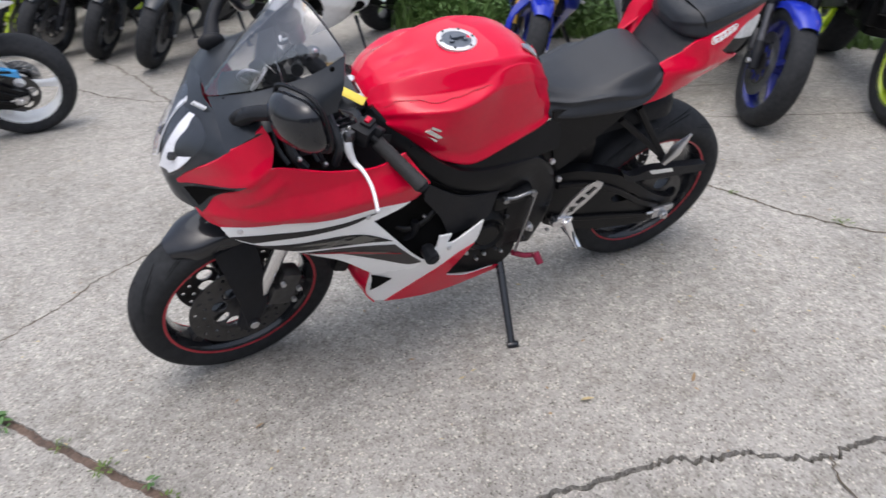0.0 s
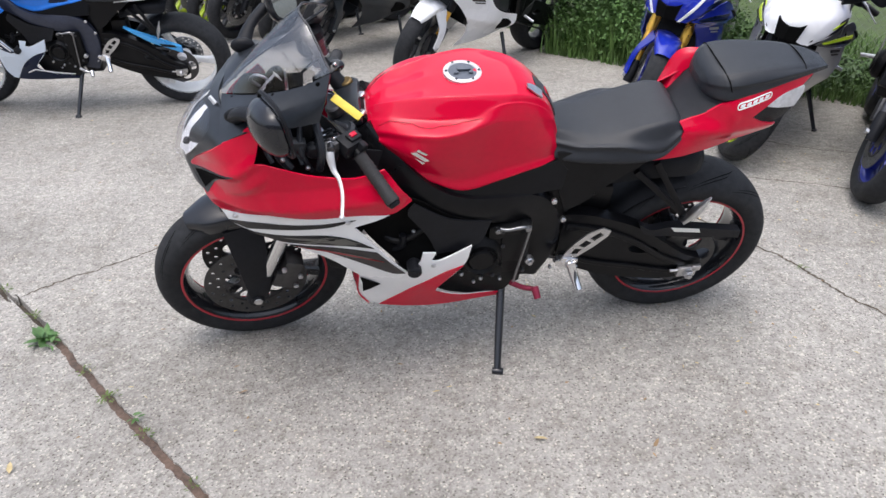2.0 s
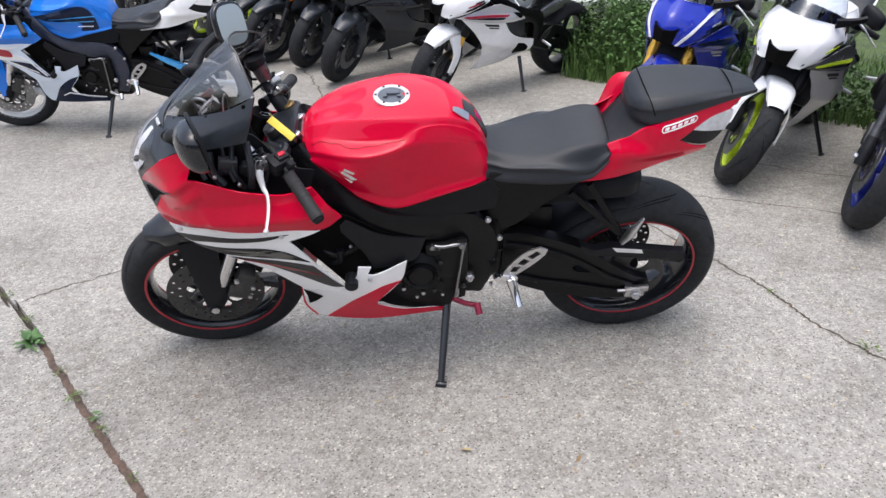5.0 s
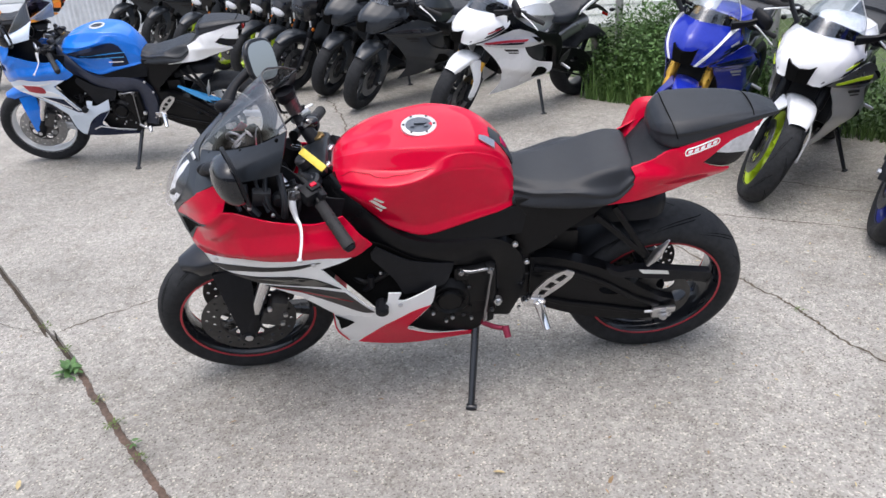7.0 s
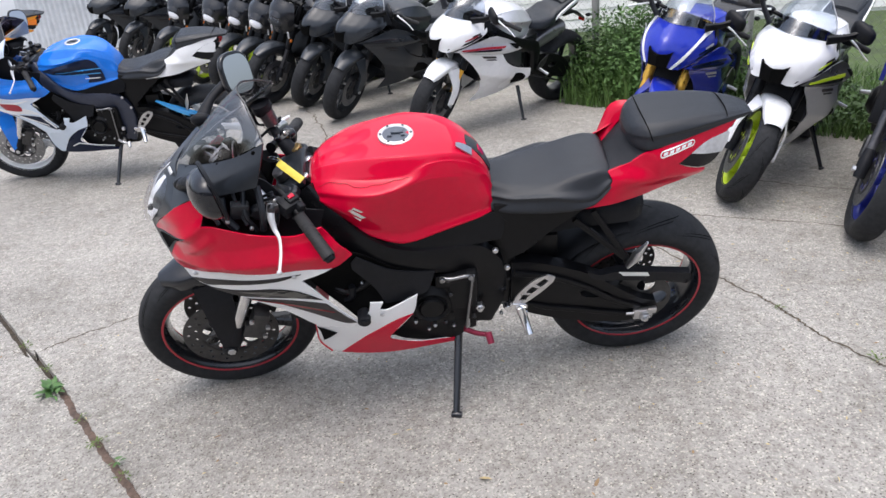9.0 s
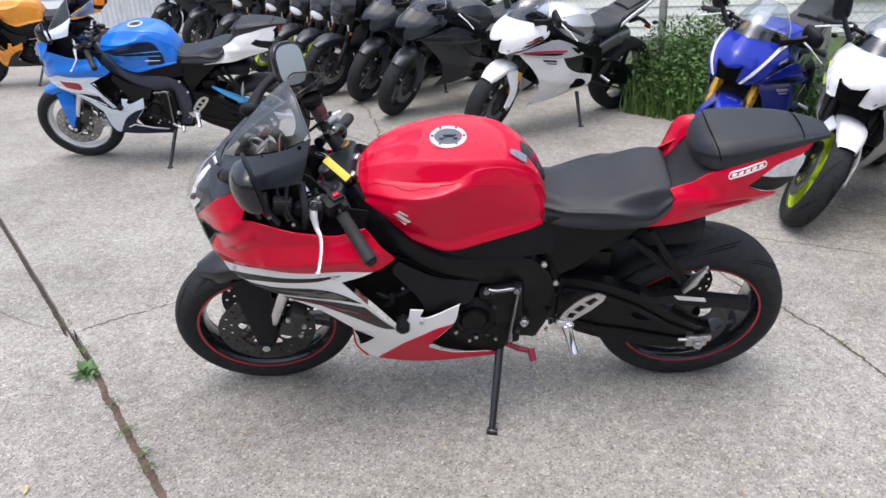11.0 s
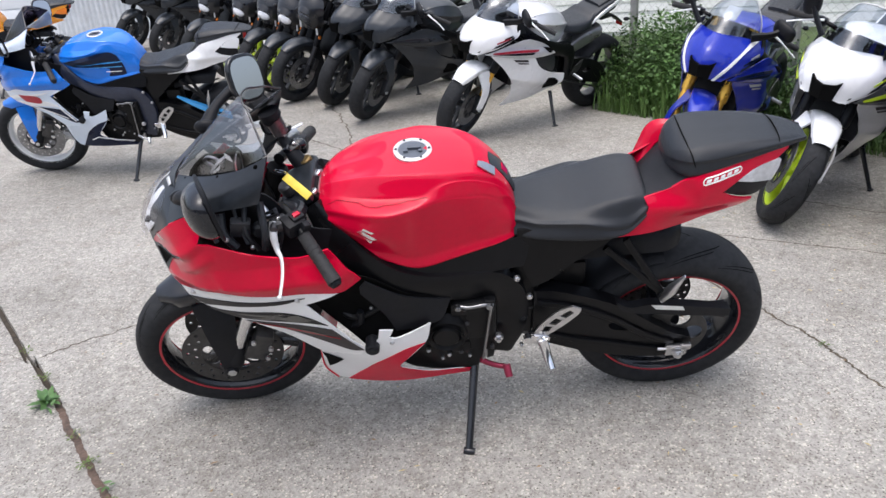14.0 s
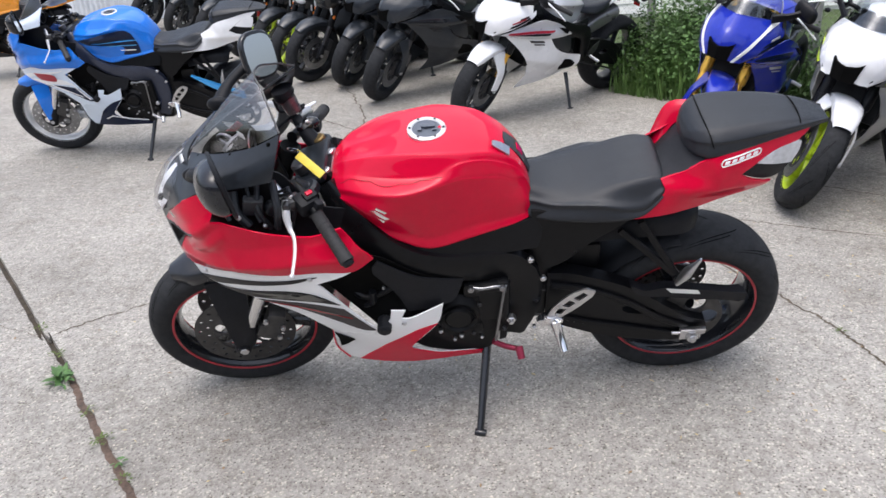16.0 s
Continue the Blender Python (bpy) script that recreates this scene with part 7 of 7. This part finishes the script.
    B("rear_reflector", block((0.885, 0, 0.715), (0.012, 0.06, 0.03), 0.004), RED_LENS)
    for s in (1, -1):
        B("rear_indicator", ball((0.80, 0.13 * s, 0.80), (0.03, 0.02, 0.015), n=8), PLASTIC)
    return bike


def naked_bike(c, label):
    """An unfaired bike with a bare headlight and open engine."""
    bike = thing("motorcycle", label, "motorcycle", "parked motorcycles")
    P = lambda name, g, m, lab="", parent=None, sharp=38: part(name, g, m, parent or bike, lab, sharp)
    st = steering(c.get("steer", 10), FB)
    front_end(bike, c, FB, st, False)
    rear_end(bike, c, RB)
    controls(bike, st, 0.96, -0.40, 0.08, c.get("lever", DARK_METAL))
    mask = [sym(r) for r in ([(-0.50, -0.09, 0.98), (-0.53, -0.05, 0.995), (-0.54, 0, 1.0)], [(-0.52, -0.125, 0.92), (-0.575, -0.07, 0.925), (-0.59, 0, 0.928)], [(-0.52, -0.115, 0.85), (-0.585, -0.065, 0.845), (-0.60, 0, 0.845)], [(-0.50, -0.07, 0.77), (-0.56, -0.04, 0.755), (-0.57, 0, 0.75)])]
    low = st @ Matrix.Translation((0, 0, -c.get("drop", 0.0)))
    h = P("headlight_mask", xf(sheet(mask, 18, 17, 0.05), low), c["mask"], "dark headlight surround")
    P("headlight_reflector", xf(ball((-0.634, 0, 0.826), (0.030, 0.076, 0.046), n=14), low), c.get("lamp", REFLECTOR), "silvered headlight", h)
    P("headlight", xf(ball((-0.640, 0, 0.834), (0.038, 0.090, 0.062), n=14), low), LENS_CLEAR, "clear headlight lens", h)
    peak = [sym(r) for r in ([(-0.60, -0.105, 0.868), (-0.655, -0.062, 0.884), (-0.672, 0, 0.890)], [(-0.56, -0.118, 0.925), (-0.615, -0.068, 0.940), (-0.632, 0, 0.946)], [(-0.50, -0.100, 0.985), (-0.545, -0.055, 1.000), (-0.560, 0, 1.006)])]
    P("lamp_peak", xf(sheet(peak, 12, 13, 0.006), low), c["mask"], "glossy peak over the headlight", h)
    P("dial", xf(block((-0.505, 0.0, 1.045), (0.012, 0.11, 0.06), 0.006, (0, -35, 0)), low), GREY_DECAL)
    P("instrument_pod", xf(block((-0.47, 0, 1.05), (0.05, 0.14, 0.08), 0.02, (0, -35, 0)), st), PLASTIC)
    sec = []
    for x, top, w, lo_ in ((-0.33, 0.86, 0.09, 0.80), (-0.27, 0.94, 0.16, 0.78), (-0.17, 0.98, 0.19, 0.75), (-0.06, 0.975, 0.185, 0.73), (0.06, 0.93, 0.14, 0.74), (0.14, 0.86, 0.09, 0.76)):
        sec.append((x, [(0, top), (w * 0.5, top - 0.008), (w * 0.85, top - 0.04), (w, (top + lo_) / 2), (w * 0.8, lo_), (0, lo_)]))
    P("fuel_tank", loft(sec, 30, 24), c["tank"], "painted fuel tank", None, 60)
    for s in (1, -1):
        f = (lambda g: g) if s > 0 else (lambda g: xf(g, MIRROR))
        P("tank_shroud", f(panel(outline([(-0.43, 0.83), (-0.30, 0.87), (-0.14, 0.80)], [(-0.14, 0.80), (-0.20, 0.68), (-0.33, 0.62)], [(-0.33, 0.62), (-0.43, 0.83)]), Swell((-0.4, 0.8, -0.19), (-0.2, 0.8, -0.2), (-0.3, 0.65, -0.19)), 0.02, 0.07)), c["tank"], "painted radiator shroud")
        if c.get("marker"):
            # short white bar on each side of the upper fork
            P("fork_strip", xf(tube([(-0.585, -0.112 * s, 0.725), (-0.572, -0.112 * s, 0.665)], 0.0085, 8), st), WHITE, "short white strip on the fork")
            P("fork_reflector", xf(disc((-0.555, -0.128 * s, 0.640), 0.017, 0.010, 14), st), ORANGE_LENS, "amber fork reflector")
            P("bar_cable", xf(tube([(-0.36, -0.20 * s, 1.03), (-0.52, -0.14 * s, 1.01), (-0.50, -0.07 * s, 0.84), (-0.44, -0.05 * s, 0.72)], 0.005, 6, 14), st), PLASTIC)
        P("indicator_stem", xf(tube([(-0.53, -0.09 * s, 0.80), (-0.545, -0.17 * s, 0.80)], 0.008, 8), st), PLASTIC)
        P("indicator", xf(ball((-0.55, -0.190 * s, 0.802), (0.020, 0.024, 0.016), n=10), st), c.get("blinker", ORANGE_LENS), "front indicator")
        cm = Vector((-0.42, -0.37 * s, 1.20))
        shell, pane = mirror_geo(cm, (0, 0, 8 * s), 0.95)
        mr = P("mirror", xf(shell, st), PLASTIC, "black mirror")
        P("mirror_glass", xf(pane, st), MIRROR_GLASS, "", mr)
        P("mirror_stalk", xf(tube([(-0.37, -0.24 * s, 1.05), (-0.39, -0.30 * s, 1.13), cm], 0.006, 8, 10), st), PLASTIC, "", mr)
    P("rider_seat", loft([(0.12, [(0, 0.84), (0.08, 0.835), (0.10, 0.80), (0.09, 0.77), (0, 0.77)]), (0.30, [(0, 0.83), (0.11, 0.825), (0.13, 0.80), (0.12, 0.77), (0, 0.77)]), (0.46, [(0, 0.89), (0.10, 0.885), (0.12, 0.86), (0.10, 0.81), (0, 0.81)]), (0.68, [(0, 0.925), (0.07, 0.92), (0.08, 0.90), (0.06, 0.86), (0, 0.86)])], 28, 20), SEAT, "black seat")
    P("tail_cowl", loft([(0.36, [(0, 0.80), (0.10, 0.79), (0.12, 0.77), (0.08, 0.74), (0, 0.74)]), (0.60, [(0, 0.87), (0.08, 0.865), (0.09, 0.85), (0.06, 0.80), (0, 0.80)]), (0.80, [(0, 0.915), (0.04, 0.91), (0.045, 0.90), (0.03, 0.885), (0, 0.88)])], 14, 14), c["tank"], "painted tail")
    P("plate_holder", beam([(0.62, 0, 0.80), (0.76, 0, 0.76), (0.85, 0, 0.66)], [(0.03, 0.09), (0.02, 0.08), (0.012, 0.10)], 10), PLASTIC)
    P("tail_light", block((0.80, 0, 0.895), (0.03, 0.07, 0.025), 0.008), RED_LENS)
    return bike


def stand(bike, x, y, heading, lean, size=0.94):
    """Parks a bike by the place where its front tyre meets the ground."""
    th, ph = radians(lean), np.linspace(-1.2, 1.2, 41)
    low = max((tyre_r(ph, 0.300) * math.cos(th) + 0.075 * np.sin(ph) * math.sin(th)))
    z = (low - 0.300 * math.cos(th)) * size
    a = radians(heading)
    bike.matrix_basis = pose(x + 0.69 * size * math.cos(a), y + 0.69 * size * math.sin(a), z, 0, 0, heading) @ pose(0, 0, 0, lean, 0, 0) @ Matrix.Diagonal((size, size, size, 1))
    return bike


# ---- house wall, fences and planting behind the yard; an unseen wall behind the camera ----
SIDING = material("white_siding", (0.84, 0.84, 0.82), 0.55, 0, 0, 0.08, 8, 0.2, 60)
# colour of the unseen south wall, kept dark to deepen reflections in paint
DARK_BOARD = material("dark_board", (0.088, 0.088, 0.090), 0.7, 0, 0, 0.25, 10, 0.3, 60)
GARAGE = material("pale_garage_paint", (0.72, 0.75, 0.78), 0.5, 0, 0, 0.05, 6)
TIN = material("galvanised_sheet", (0.55, 0.58, 0.61), 0.5, 0.2, 0, 0.15, 12)
POST = material("galvanised_post", (0.38, 0.38, 0.37), 0.5, 0.7, 0, 0.2, 30)
TRIM = material("white_trim", (0.66, 0.67, 0.66), 0.5, 0, 0, 0.05, 12)
PANE = material("window_pane", (0.05, 0.06, 0.08), 0.08, 0, 0.8, 0.1, 5)
LEAF = material("leaf_green", (0.068, 0.140, 0.032), 0.55, 0, 0, 0.5, 9, 0.2, 60)
LEAF_LOW = material("weed_green", (0.055, 0.11, 0.026), 0.6, 0, 0, 0.45, 9, 0.2, 60)
LEAF_PALE = material("leaf_pale_green", (0.115, 0.215, 0.042), 0.55, 0, 0, 0.35, 9, 0.2, 60)
GRASS = material("grass_green", (0.08, 0.15, 0.032), 0.6, 0, 0, 0.5, 7)
TURF = material("turf_ground", (0.055, 0.085, 0.025), 0.95, 0, 0, 0.5, 30, 0.8, 60)

house = part("wall_house", block((2.6, 7.36, 1.6), (10.6, 0.20, 3.4), 0.01, (0, 0, -4)), SIDING)
tagged(house, "white horizontal lap siding wall of a house", "wall", kind="structure")
board = panel([(-5.3, 0.0), (5.3, 0.0), (5.3, 0.118), (-5.3, 0.118)], 0.0, 0.012)
bv = [(x, y - (0.012 if z < 0.05 else 0.0), z) for x, y, z in board[0]]
first = None
for k in range(27):
    if first is None:
        b = part("board", (bv, board[1]), SIDING, house)
        first = b
    else:
        b = new("board", first.data)
        b.parent = house
    b.matrix_basis = pose(2.6, 7.36, 0, 0, 0, -4) @ pose(0, -0.112, 0.05 + 0.112 * k)
win = part("window_1", join(block((0, 0, 0.62), (1.0, 0.06, 0.08), 0.01), block((0, 0, -0.62), (1.1, 0.09, 0.06), 0.01), block((-0.47, 0, 0), (0.08, 0.06, 1.3), 0.01), block((0.47, 0, 0), (0.08, 0.06, 1.3), 0.01)), TRIM)
tagged(win, "white framed house window", "window", kind="structure")
win.matrix_basis = pose(4.15, 7.10, 1.08, 0, 0, -4)
part("pane", block((0, 0.012, 0), (0.88, 0.012, 1.2), 0.002), PANE, win)
# added out of view behind the camera: darkens reflections, blocks low southern sky
south = part("wall_south", block((0.5, -8.2, 1.5), (26.0, 0.20, 3.2), 0.01), DARK_BOARD)
tagged(south, "unseen dark lap siding wall, added to darken reflections", "wall", kind="structure")
long_board = panel([(-13.0, 0.0), (13.0, 0.0), (13.0, 0.165), (-13.0, 0.165)], 0.0, 0.012)
lv = [(x, y + (0.014 if z < 0.05 else 0.0), z) for x, y, z in long_board[0]]
plank = None
for k in range(19):
    b = part("board", (lv, long_board[1]), DARK_BOARD, south) if plank is None else new("board", plank.data)
    plank = plank or b
    b.parent = south
    b.matrix_basis = pose(0.5, -8.09, 0.0 + 0.16 * k)
garage = part("wall_garage", block((-9.2, 9.6, 1.5), (6.4, 0.2, 3.0), 0.01), GARAGE)
tagged(garage, "pale grey panelled garage wall", "wall", kind="structure")
for k in range(6):
    part("panel", block((-9.2, 9.49, 0.28 + 0.5 * k), (6.3, 0.03, 0.48), 0.012), GARAGE, garage)
xs = np.arange(-6.0, -2.3, 0.019)
prof = [(x, 0.012 * math.sin(2 * math.pi * x / 0.076)) for x in xs]
tin_v = [(x, y + s, z) for z in (0.03, 1.9) for s in (0, 0.004) for x, y in prof]
n = len(prof)
tin_f = [[i, i + 1, 2 * n + i + 1, 2 * n + i] for i in range(n - 1)] + [[n + i + 1, n + i, 3 * n + i, 3 * n + i + 1] for i in range(n - 1)] + [[2 * n + i, 2 * n + i + 1, 3 * n + i + 1, 3 * n + i] for i in range(n - 1)]
tin = part("corrugated_fence", (tin_v, tin_f), TIN, None, "", 80)
tin.matrix_basis = pose(0, 9.3, 0, 0, 0, 0)
tagged(tin, "grey corrugated metal fence", "fence", kind="structure")

# wire fence along the edge of the yard
fence = thing("wire_fence", "chain-link wire fence with grey metal posts", "fence")
fence.matrix_basis = pose(1.39, 4.20, 0, 0, 0, -45)
for x in (-2.6, -1.3, 0.0, 1.3, 2.6, 3.9):
    part("post", tube([(x, 0, -0.03), (x, 0, 1.5)], 0.032, 14), POST, fence, "grey metal fence post")
part("top_rail", tube([(-2.6, 0, 1.45), (3.9, 0, 1.45)], 0.02, 10), POST, fence)
wires = []
for k in range(-24, 112):
    for s in (1, -1):
        x0 = -2.6 + k * 0.06
        z0, z1 = 0.05, 1.42
        a, b = [x0, z0], [x0 + s * (z1 - z0), z1]
        for p, q in ((a, b), (b, a)):
            for lim, sign in ((-2.6, 1), (3.9, -1)):
                if (p[0] - lim) * sign < 0 and (q[0] - lim) * sign > 0:
                    t = (lim - p[0]) / (q[0] - p[0])
                    p[1], p[0] = p[1] + t * (q[1] - p[1]), lim
        if -2.61 < a[0] < 3.91 and -2.61 < b[0] < 3.91 and abs(a[0] - b[0]) > 0.05:
            wires.append(tube([(a[0], 0.004 * s, a[1]), (b[0], 0.004 * s, b[1])], 0.0009, 3))
part("wire_mesh", join(*wires), POST, fence, "diamond wire mesh")

# turf strip and planting
turf = part("turf", ([(1.08, 4.55, 0.004), (1.18, 3.82, 0.004), (3.9, 0.88, 0.004), (12, 0.88, 0.004), (12, 12, 0.004), (-3.5, 12, 0.004), (-3.5, 9.0, 0.004)], [[0, 1, 2, 3, 4, 5, 6]]), TURF)
tagged(turf, "green weedy turf beside the concrete", "grass", kind="structure")


def leaves(name, mat, count, seed, place, size, label):
    """Many small folded leaves, each four faces, placed by a function of random numbers."""
    rng = np.random.default_rng(seed)
    v, f = [], []
    for _ in range(count):
        c = np.array(place(rng))
        s = size * (0.55 + rng.random() * 0.9)
        q = np.array(Euler((rng.normal(0.5, 0.5), rng.normal(0, 0.5), rng.random() * 6.28)).to_matrix())
        shape = np.array([(0, -0.5, 0), (0.28, -0.1, 0.06), (0.22, 0.28, 0.04), (0, 0.62, -0.06), (-0.22, 0.28, 0.04), (-0.28, -0.1, 0.06), (0, 0.1, 0)]) * s
        k = len(v)
        v += (shape @ q.T + c).tolist()
        f += [[k, k + 1, k + 6], [k + 1, k + 2, k + 6], [k + 2, k + 3, k + 6], [k + 3, k + 4, k + 6], [k + 4, k + 5, k + 6], [k + 5, k, k + 6]]
    return v, f


def along(rng, s0, s1, d0, d1, h, wave=0.25):
    """A place in a belt beside the yard's edge: s along it, d behind it, up to the height h."""
    s = s0 + (s1 - s0) * rng.random()
    d = d0 + (d1 - d0) * rng.random() ** 0.8
    top = h * (0.75 + wave * math.sin(5.1 * s) + 0.5 * wave * math.sin(13.7 * s + 2)) * (1 - 0.45 * abs(2 * (d - d0) / (d1 - d0) - 1) ** 2)
    z = max(0.02, top * rng.random() ** 0.7)
    x0, y0 = 1.05, 3.72
    return (x0 + 0.7071 * s + 0.7071 * d, y0 - 0.7071 * s + 0.7071 * d, z)


bush = part("bush", leaves("bush", LEAF, 26000, 4, lambda r: along(r, -0.05, 1.25, 0.02, 0.85, 0.82 * (0.55 + 0.45 * r.random()), 0.30), 0.027, ""), LEAF)
tagged(bush, "leafy green bush growing along the wire fence", "bush", kind="stuff")
weeds = part("weeds", leaves("weeds", LEAF_LOW, 11000, 5, lambda r: along(r, 0.9, 4.2, 0.05, 0.9, 0.32), 0.032, ""), LEAF_LOW)
tagged(weeds, "low green weeds along the concrete edge", "weeds", kind="stuff")
vine = part("vine", leaves("vine", LEAF_PALE, 1300, 6, lambda r: (lambda s, h: (1.0 + 0.7071 * s + 0.46 + r.normal(0, 0.10), 4.05 - 0.7071 * s + 0.46 + r.normal(0, 0.10), h))(r.random() * 2.6 - 0.3, 0.85 + 0.75 * r.random()), 0.075, ""), LEAF_PALE)
tagged(vine, "pale green vine shoots climbing the wire fence", "vine", kind="stuff")


def blades(count, seed, place, h):
    rng = np.random.default_rng(seed)
    v, f = [], []
    for _ in range(count):
        x, y = place(rng)
        a, l = rng.random() * 6.28, h * (0.4 + rng.random())
        dx, dy, w = math.cos(a), math.sin(a), 0.003 + 0.003 * rng.random()
        b = l * (0.2 + 0.6 * rng.random())
        k = len(v)
        v += [(x - dy * w, y + dx * w, 0), (x + dy * w, y - dx * w, 0), (x + dx * b * 0.35 + dy * w * 0.7, y + dy * b * 0.35 - dx * w * 0.7, l * 0.6), (x + dx * b * 0.35 - dy * w * 0.7, y + dy * b * 0.35 + dx * w * 0.7, l * 0.6), (x + dx * b, y + dy * b, l)]
        f += [[k, k + 1, k + 2, k + 3], [k + 3, k + 2, k + 4]]
    return v, f


def lawn_spot(rng):
    s, d = rng.random() * 5.0 - 0.05, rng.random() ** 1.3 * 1.9
    return 1.05 + 0.7071 * (s + d), 3.72 - 0.7071 * (s - d)


def bush_spot(rng):
    s, d = rng.random() * 1.4 - 0.1, rng.random() * 0.9
    return 1.05 + 0.7071 * (s + d), 3.72 - 0.7071 * (s - d)


grass = part("grass", join(blades(15000, 8, lawn_spot, 0.10), blades(1500, 9, bush_spot, 0.30)), GRASS)
tagged(grass, "green grass along the concrete edge", "grass", kind="stuff")


# ---- the motorcycles ----
red = sport_a(dict(rim=BLACK_GLOSS, spokes=3, twin=False, tape=STRIPE_RED, body=RED, lower=WHITE, tank=RED, tail=RED, cowl=BLACK_SATIN, fender=BLACK_GLOSS, stay=PLASTIC, decal=GREY_DECAL, stripe=DECAL_BLACK, belly=RED,
                   frame=FRAME_BLACK, arm=FRAME_BLACK, rim_label="black cast wheel", steer=7, disc=DISC_DARK), "glossy red and white sport motorcycle leaning on its kickstand", True)
red.matrix_basis = pose(0, 0.057, 0.008, 20, 0, 2.8)

blue = sport_a(dict(rim=WHITE_RIM, spokes=3, twin=False, body=BLUE, lower=PALE_BLUE, tank=BLUE, tail=WHITE, cowl=BLUE, fender=BLUE, stay=BLUE, decal=NAVY, stripe=WHITE, belly=NAVY, frame=NAVY_FRAME, arm=FRAME_BLACK, guard=SKY_BLUE,
                    screen=DARK_SCREEN, flank=PALE_BLUE, tank_decal=NAVY, logo=STRIPE_RED, rim_label="white cast wheel", disc=STEEL, detail=True, kick=(0.040, -0.345, 0.090), steer=8, lever_colour=ALU, indicator=WHITE), "bright blue and white sport motorcycle with white wheels on a kickstand")
stand(blue, -2.80, 2.86, -2, 15, 0.97)

orange = sport_a(dict(rim=BLACK_GLOSS, spokes=3, twin=False, body=ORANGE, lower=ORANGE, tank=ORANGE, tail=ORANGE, cowl=BLACK_GLOSS, fender=BLACK_GLOSS, stay=PLASTIC, decal=BLACK_GLOSS, stripe=BLACK_GLOSS, belly=BLACK_GLOSS, frame=FRAME_BLACK, arm=FRAME_BLACK,
                      steer=5, indicator=ORANGE_LENS, lever_colour=ALU), "orange and black sport motorcycle parked before a white wall")
stand(orange, -5.35, 5.6, 8, 14)

DARK = dict(rim=BLACK_SATIN, spokes=5, twin=False, fork=FRAME_BLACK, slider=DARK_METAL, fender=MATTE_BLACK, nose=MATTE_BLACK, upper=MATTE_BLACK, lower=MATTE_BLACK, stripe=BLACK_GLOSS, mark=BLACK_GLOSS, inset=BLACK_SATIN, tank=MATTE_BLACK, tail=MATTE_BLACK, paper=True, steer=26)
black = sport_b(DARK, "matte black sport motorcycle parked in a row")
stand(black, -0.75, 3.86, 40, 14)
for x, y, a in ((-1.10, 4.42, 41), (-3.75, 7.55, 42), (-4.5, 8.3, 42)):
    other = copy_thing(black, Matrix.Identity(4))
    stand(other, x, y, a, 14)

silver = sport_b(DARK | dict(fender=WHITE, nose=WHITE, upper=SILVER, lower=WHITE, stripe=BLACK_GLOSS, stripe_two=STRIPE_RED, wing=WHITE, mark=GREY_DECAL, tank=SILVER, tail=BLACK_SATIN, fork=FRAME_BLACK, slider=GOLD, paper=False, steer=20), "white and silver sport motorcycle with a clear windscreen")
stand(silver, -0.03, 3.14, 39, 15)

royal = sport_b(DARK | dict(fender=ROYAL, nose=ROYAL, upper=ROYAL, lower=ROYAL, stripe=NAVY, mark=SILVER, inset=NAVY, tank=ROYAL, tail=BLACK_GLOSS, fork=GOLD, slider=GOLD, rim=BLUE_RIM, edge_stripe=WHITE, steer=18), "royal blue sport motorcycle with gold forks")
stand(royal, 1.14, 1.91, 54, 14)

pearl = sport_b(DARK | dict(fender=WHITE, nose=WHITE, upper=DARK_SILVER, lower=SILVER, stripe=BLACK_GLOSS, stripe_two=LIME, mark=GREY_DECAL, tank=WHITE, tail=BLACK_SATIN, wing=WHITE, rim=LIME, fork=FRAME_BLACK, slider=FRAME_BLACK, paper=False, steer=24, tread=True, rim_label="lime cast wheel"), "white and grey sport motorcycle with lime wheels")
stand(pearl, 1.53, 1.39, 51, 15, 0.93)

BARE = dict(rim=BLACK_SATIN, spokes=5, twin=False, fork=FRAME_BLACK, slider=DARK_METAL, fender=MATTE_BLACK, mask=BLACK_GLOSS, tank=BLACK_GLOSS)
roadster = naked_bike(BARE | dict(lamp=BLACK_SATIN, marker=True, drop=0.03, blinker=PLASTIC), "black unfaired motorcycle with amber fork reflectors")
stand(roadster, -1.50, 4.66, 42, 13)
lime = naked_bike(BARE | dict(rim=LIME, marker=True, drop=0.07, blinker=PLASTIC, steer=22), "black unfaired motorcycle with lime wheels and a silvered headlight")
stand(lime, -1.79, 5.10, 42, 13)
for x, y in ((-2.09, 5.53), (-2.46, 5.97), (-3.02, 6.60)):
    stand(copy_thing(lime, Matrix.Identity(4)), x, y, 42, 13)
cobalt = naked_bike(BARE | dict(rim=BLUE_RIM, fender=ROYAL, tank=ROYAL, slider=DARK_METAL), "blue and black unfaired motorcycle with blue wheels")
stand(cobalt, 1.90, 0.80, 56, 14, 0.97)
acid = naked_bike(BARE | dict(rim=LIME, fork=GOLD, tank=BLACK_SATIN), "black unfaired motorcycle with lime wheels and amber indicators")
stand(acid, 2.42, 0.46, 58, 14, 0.97)
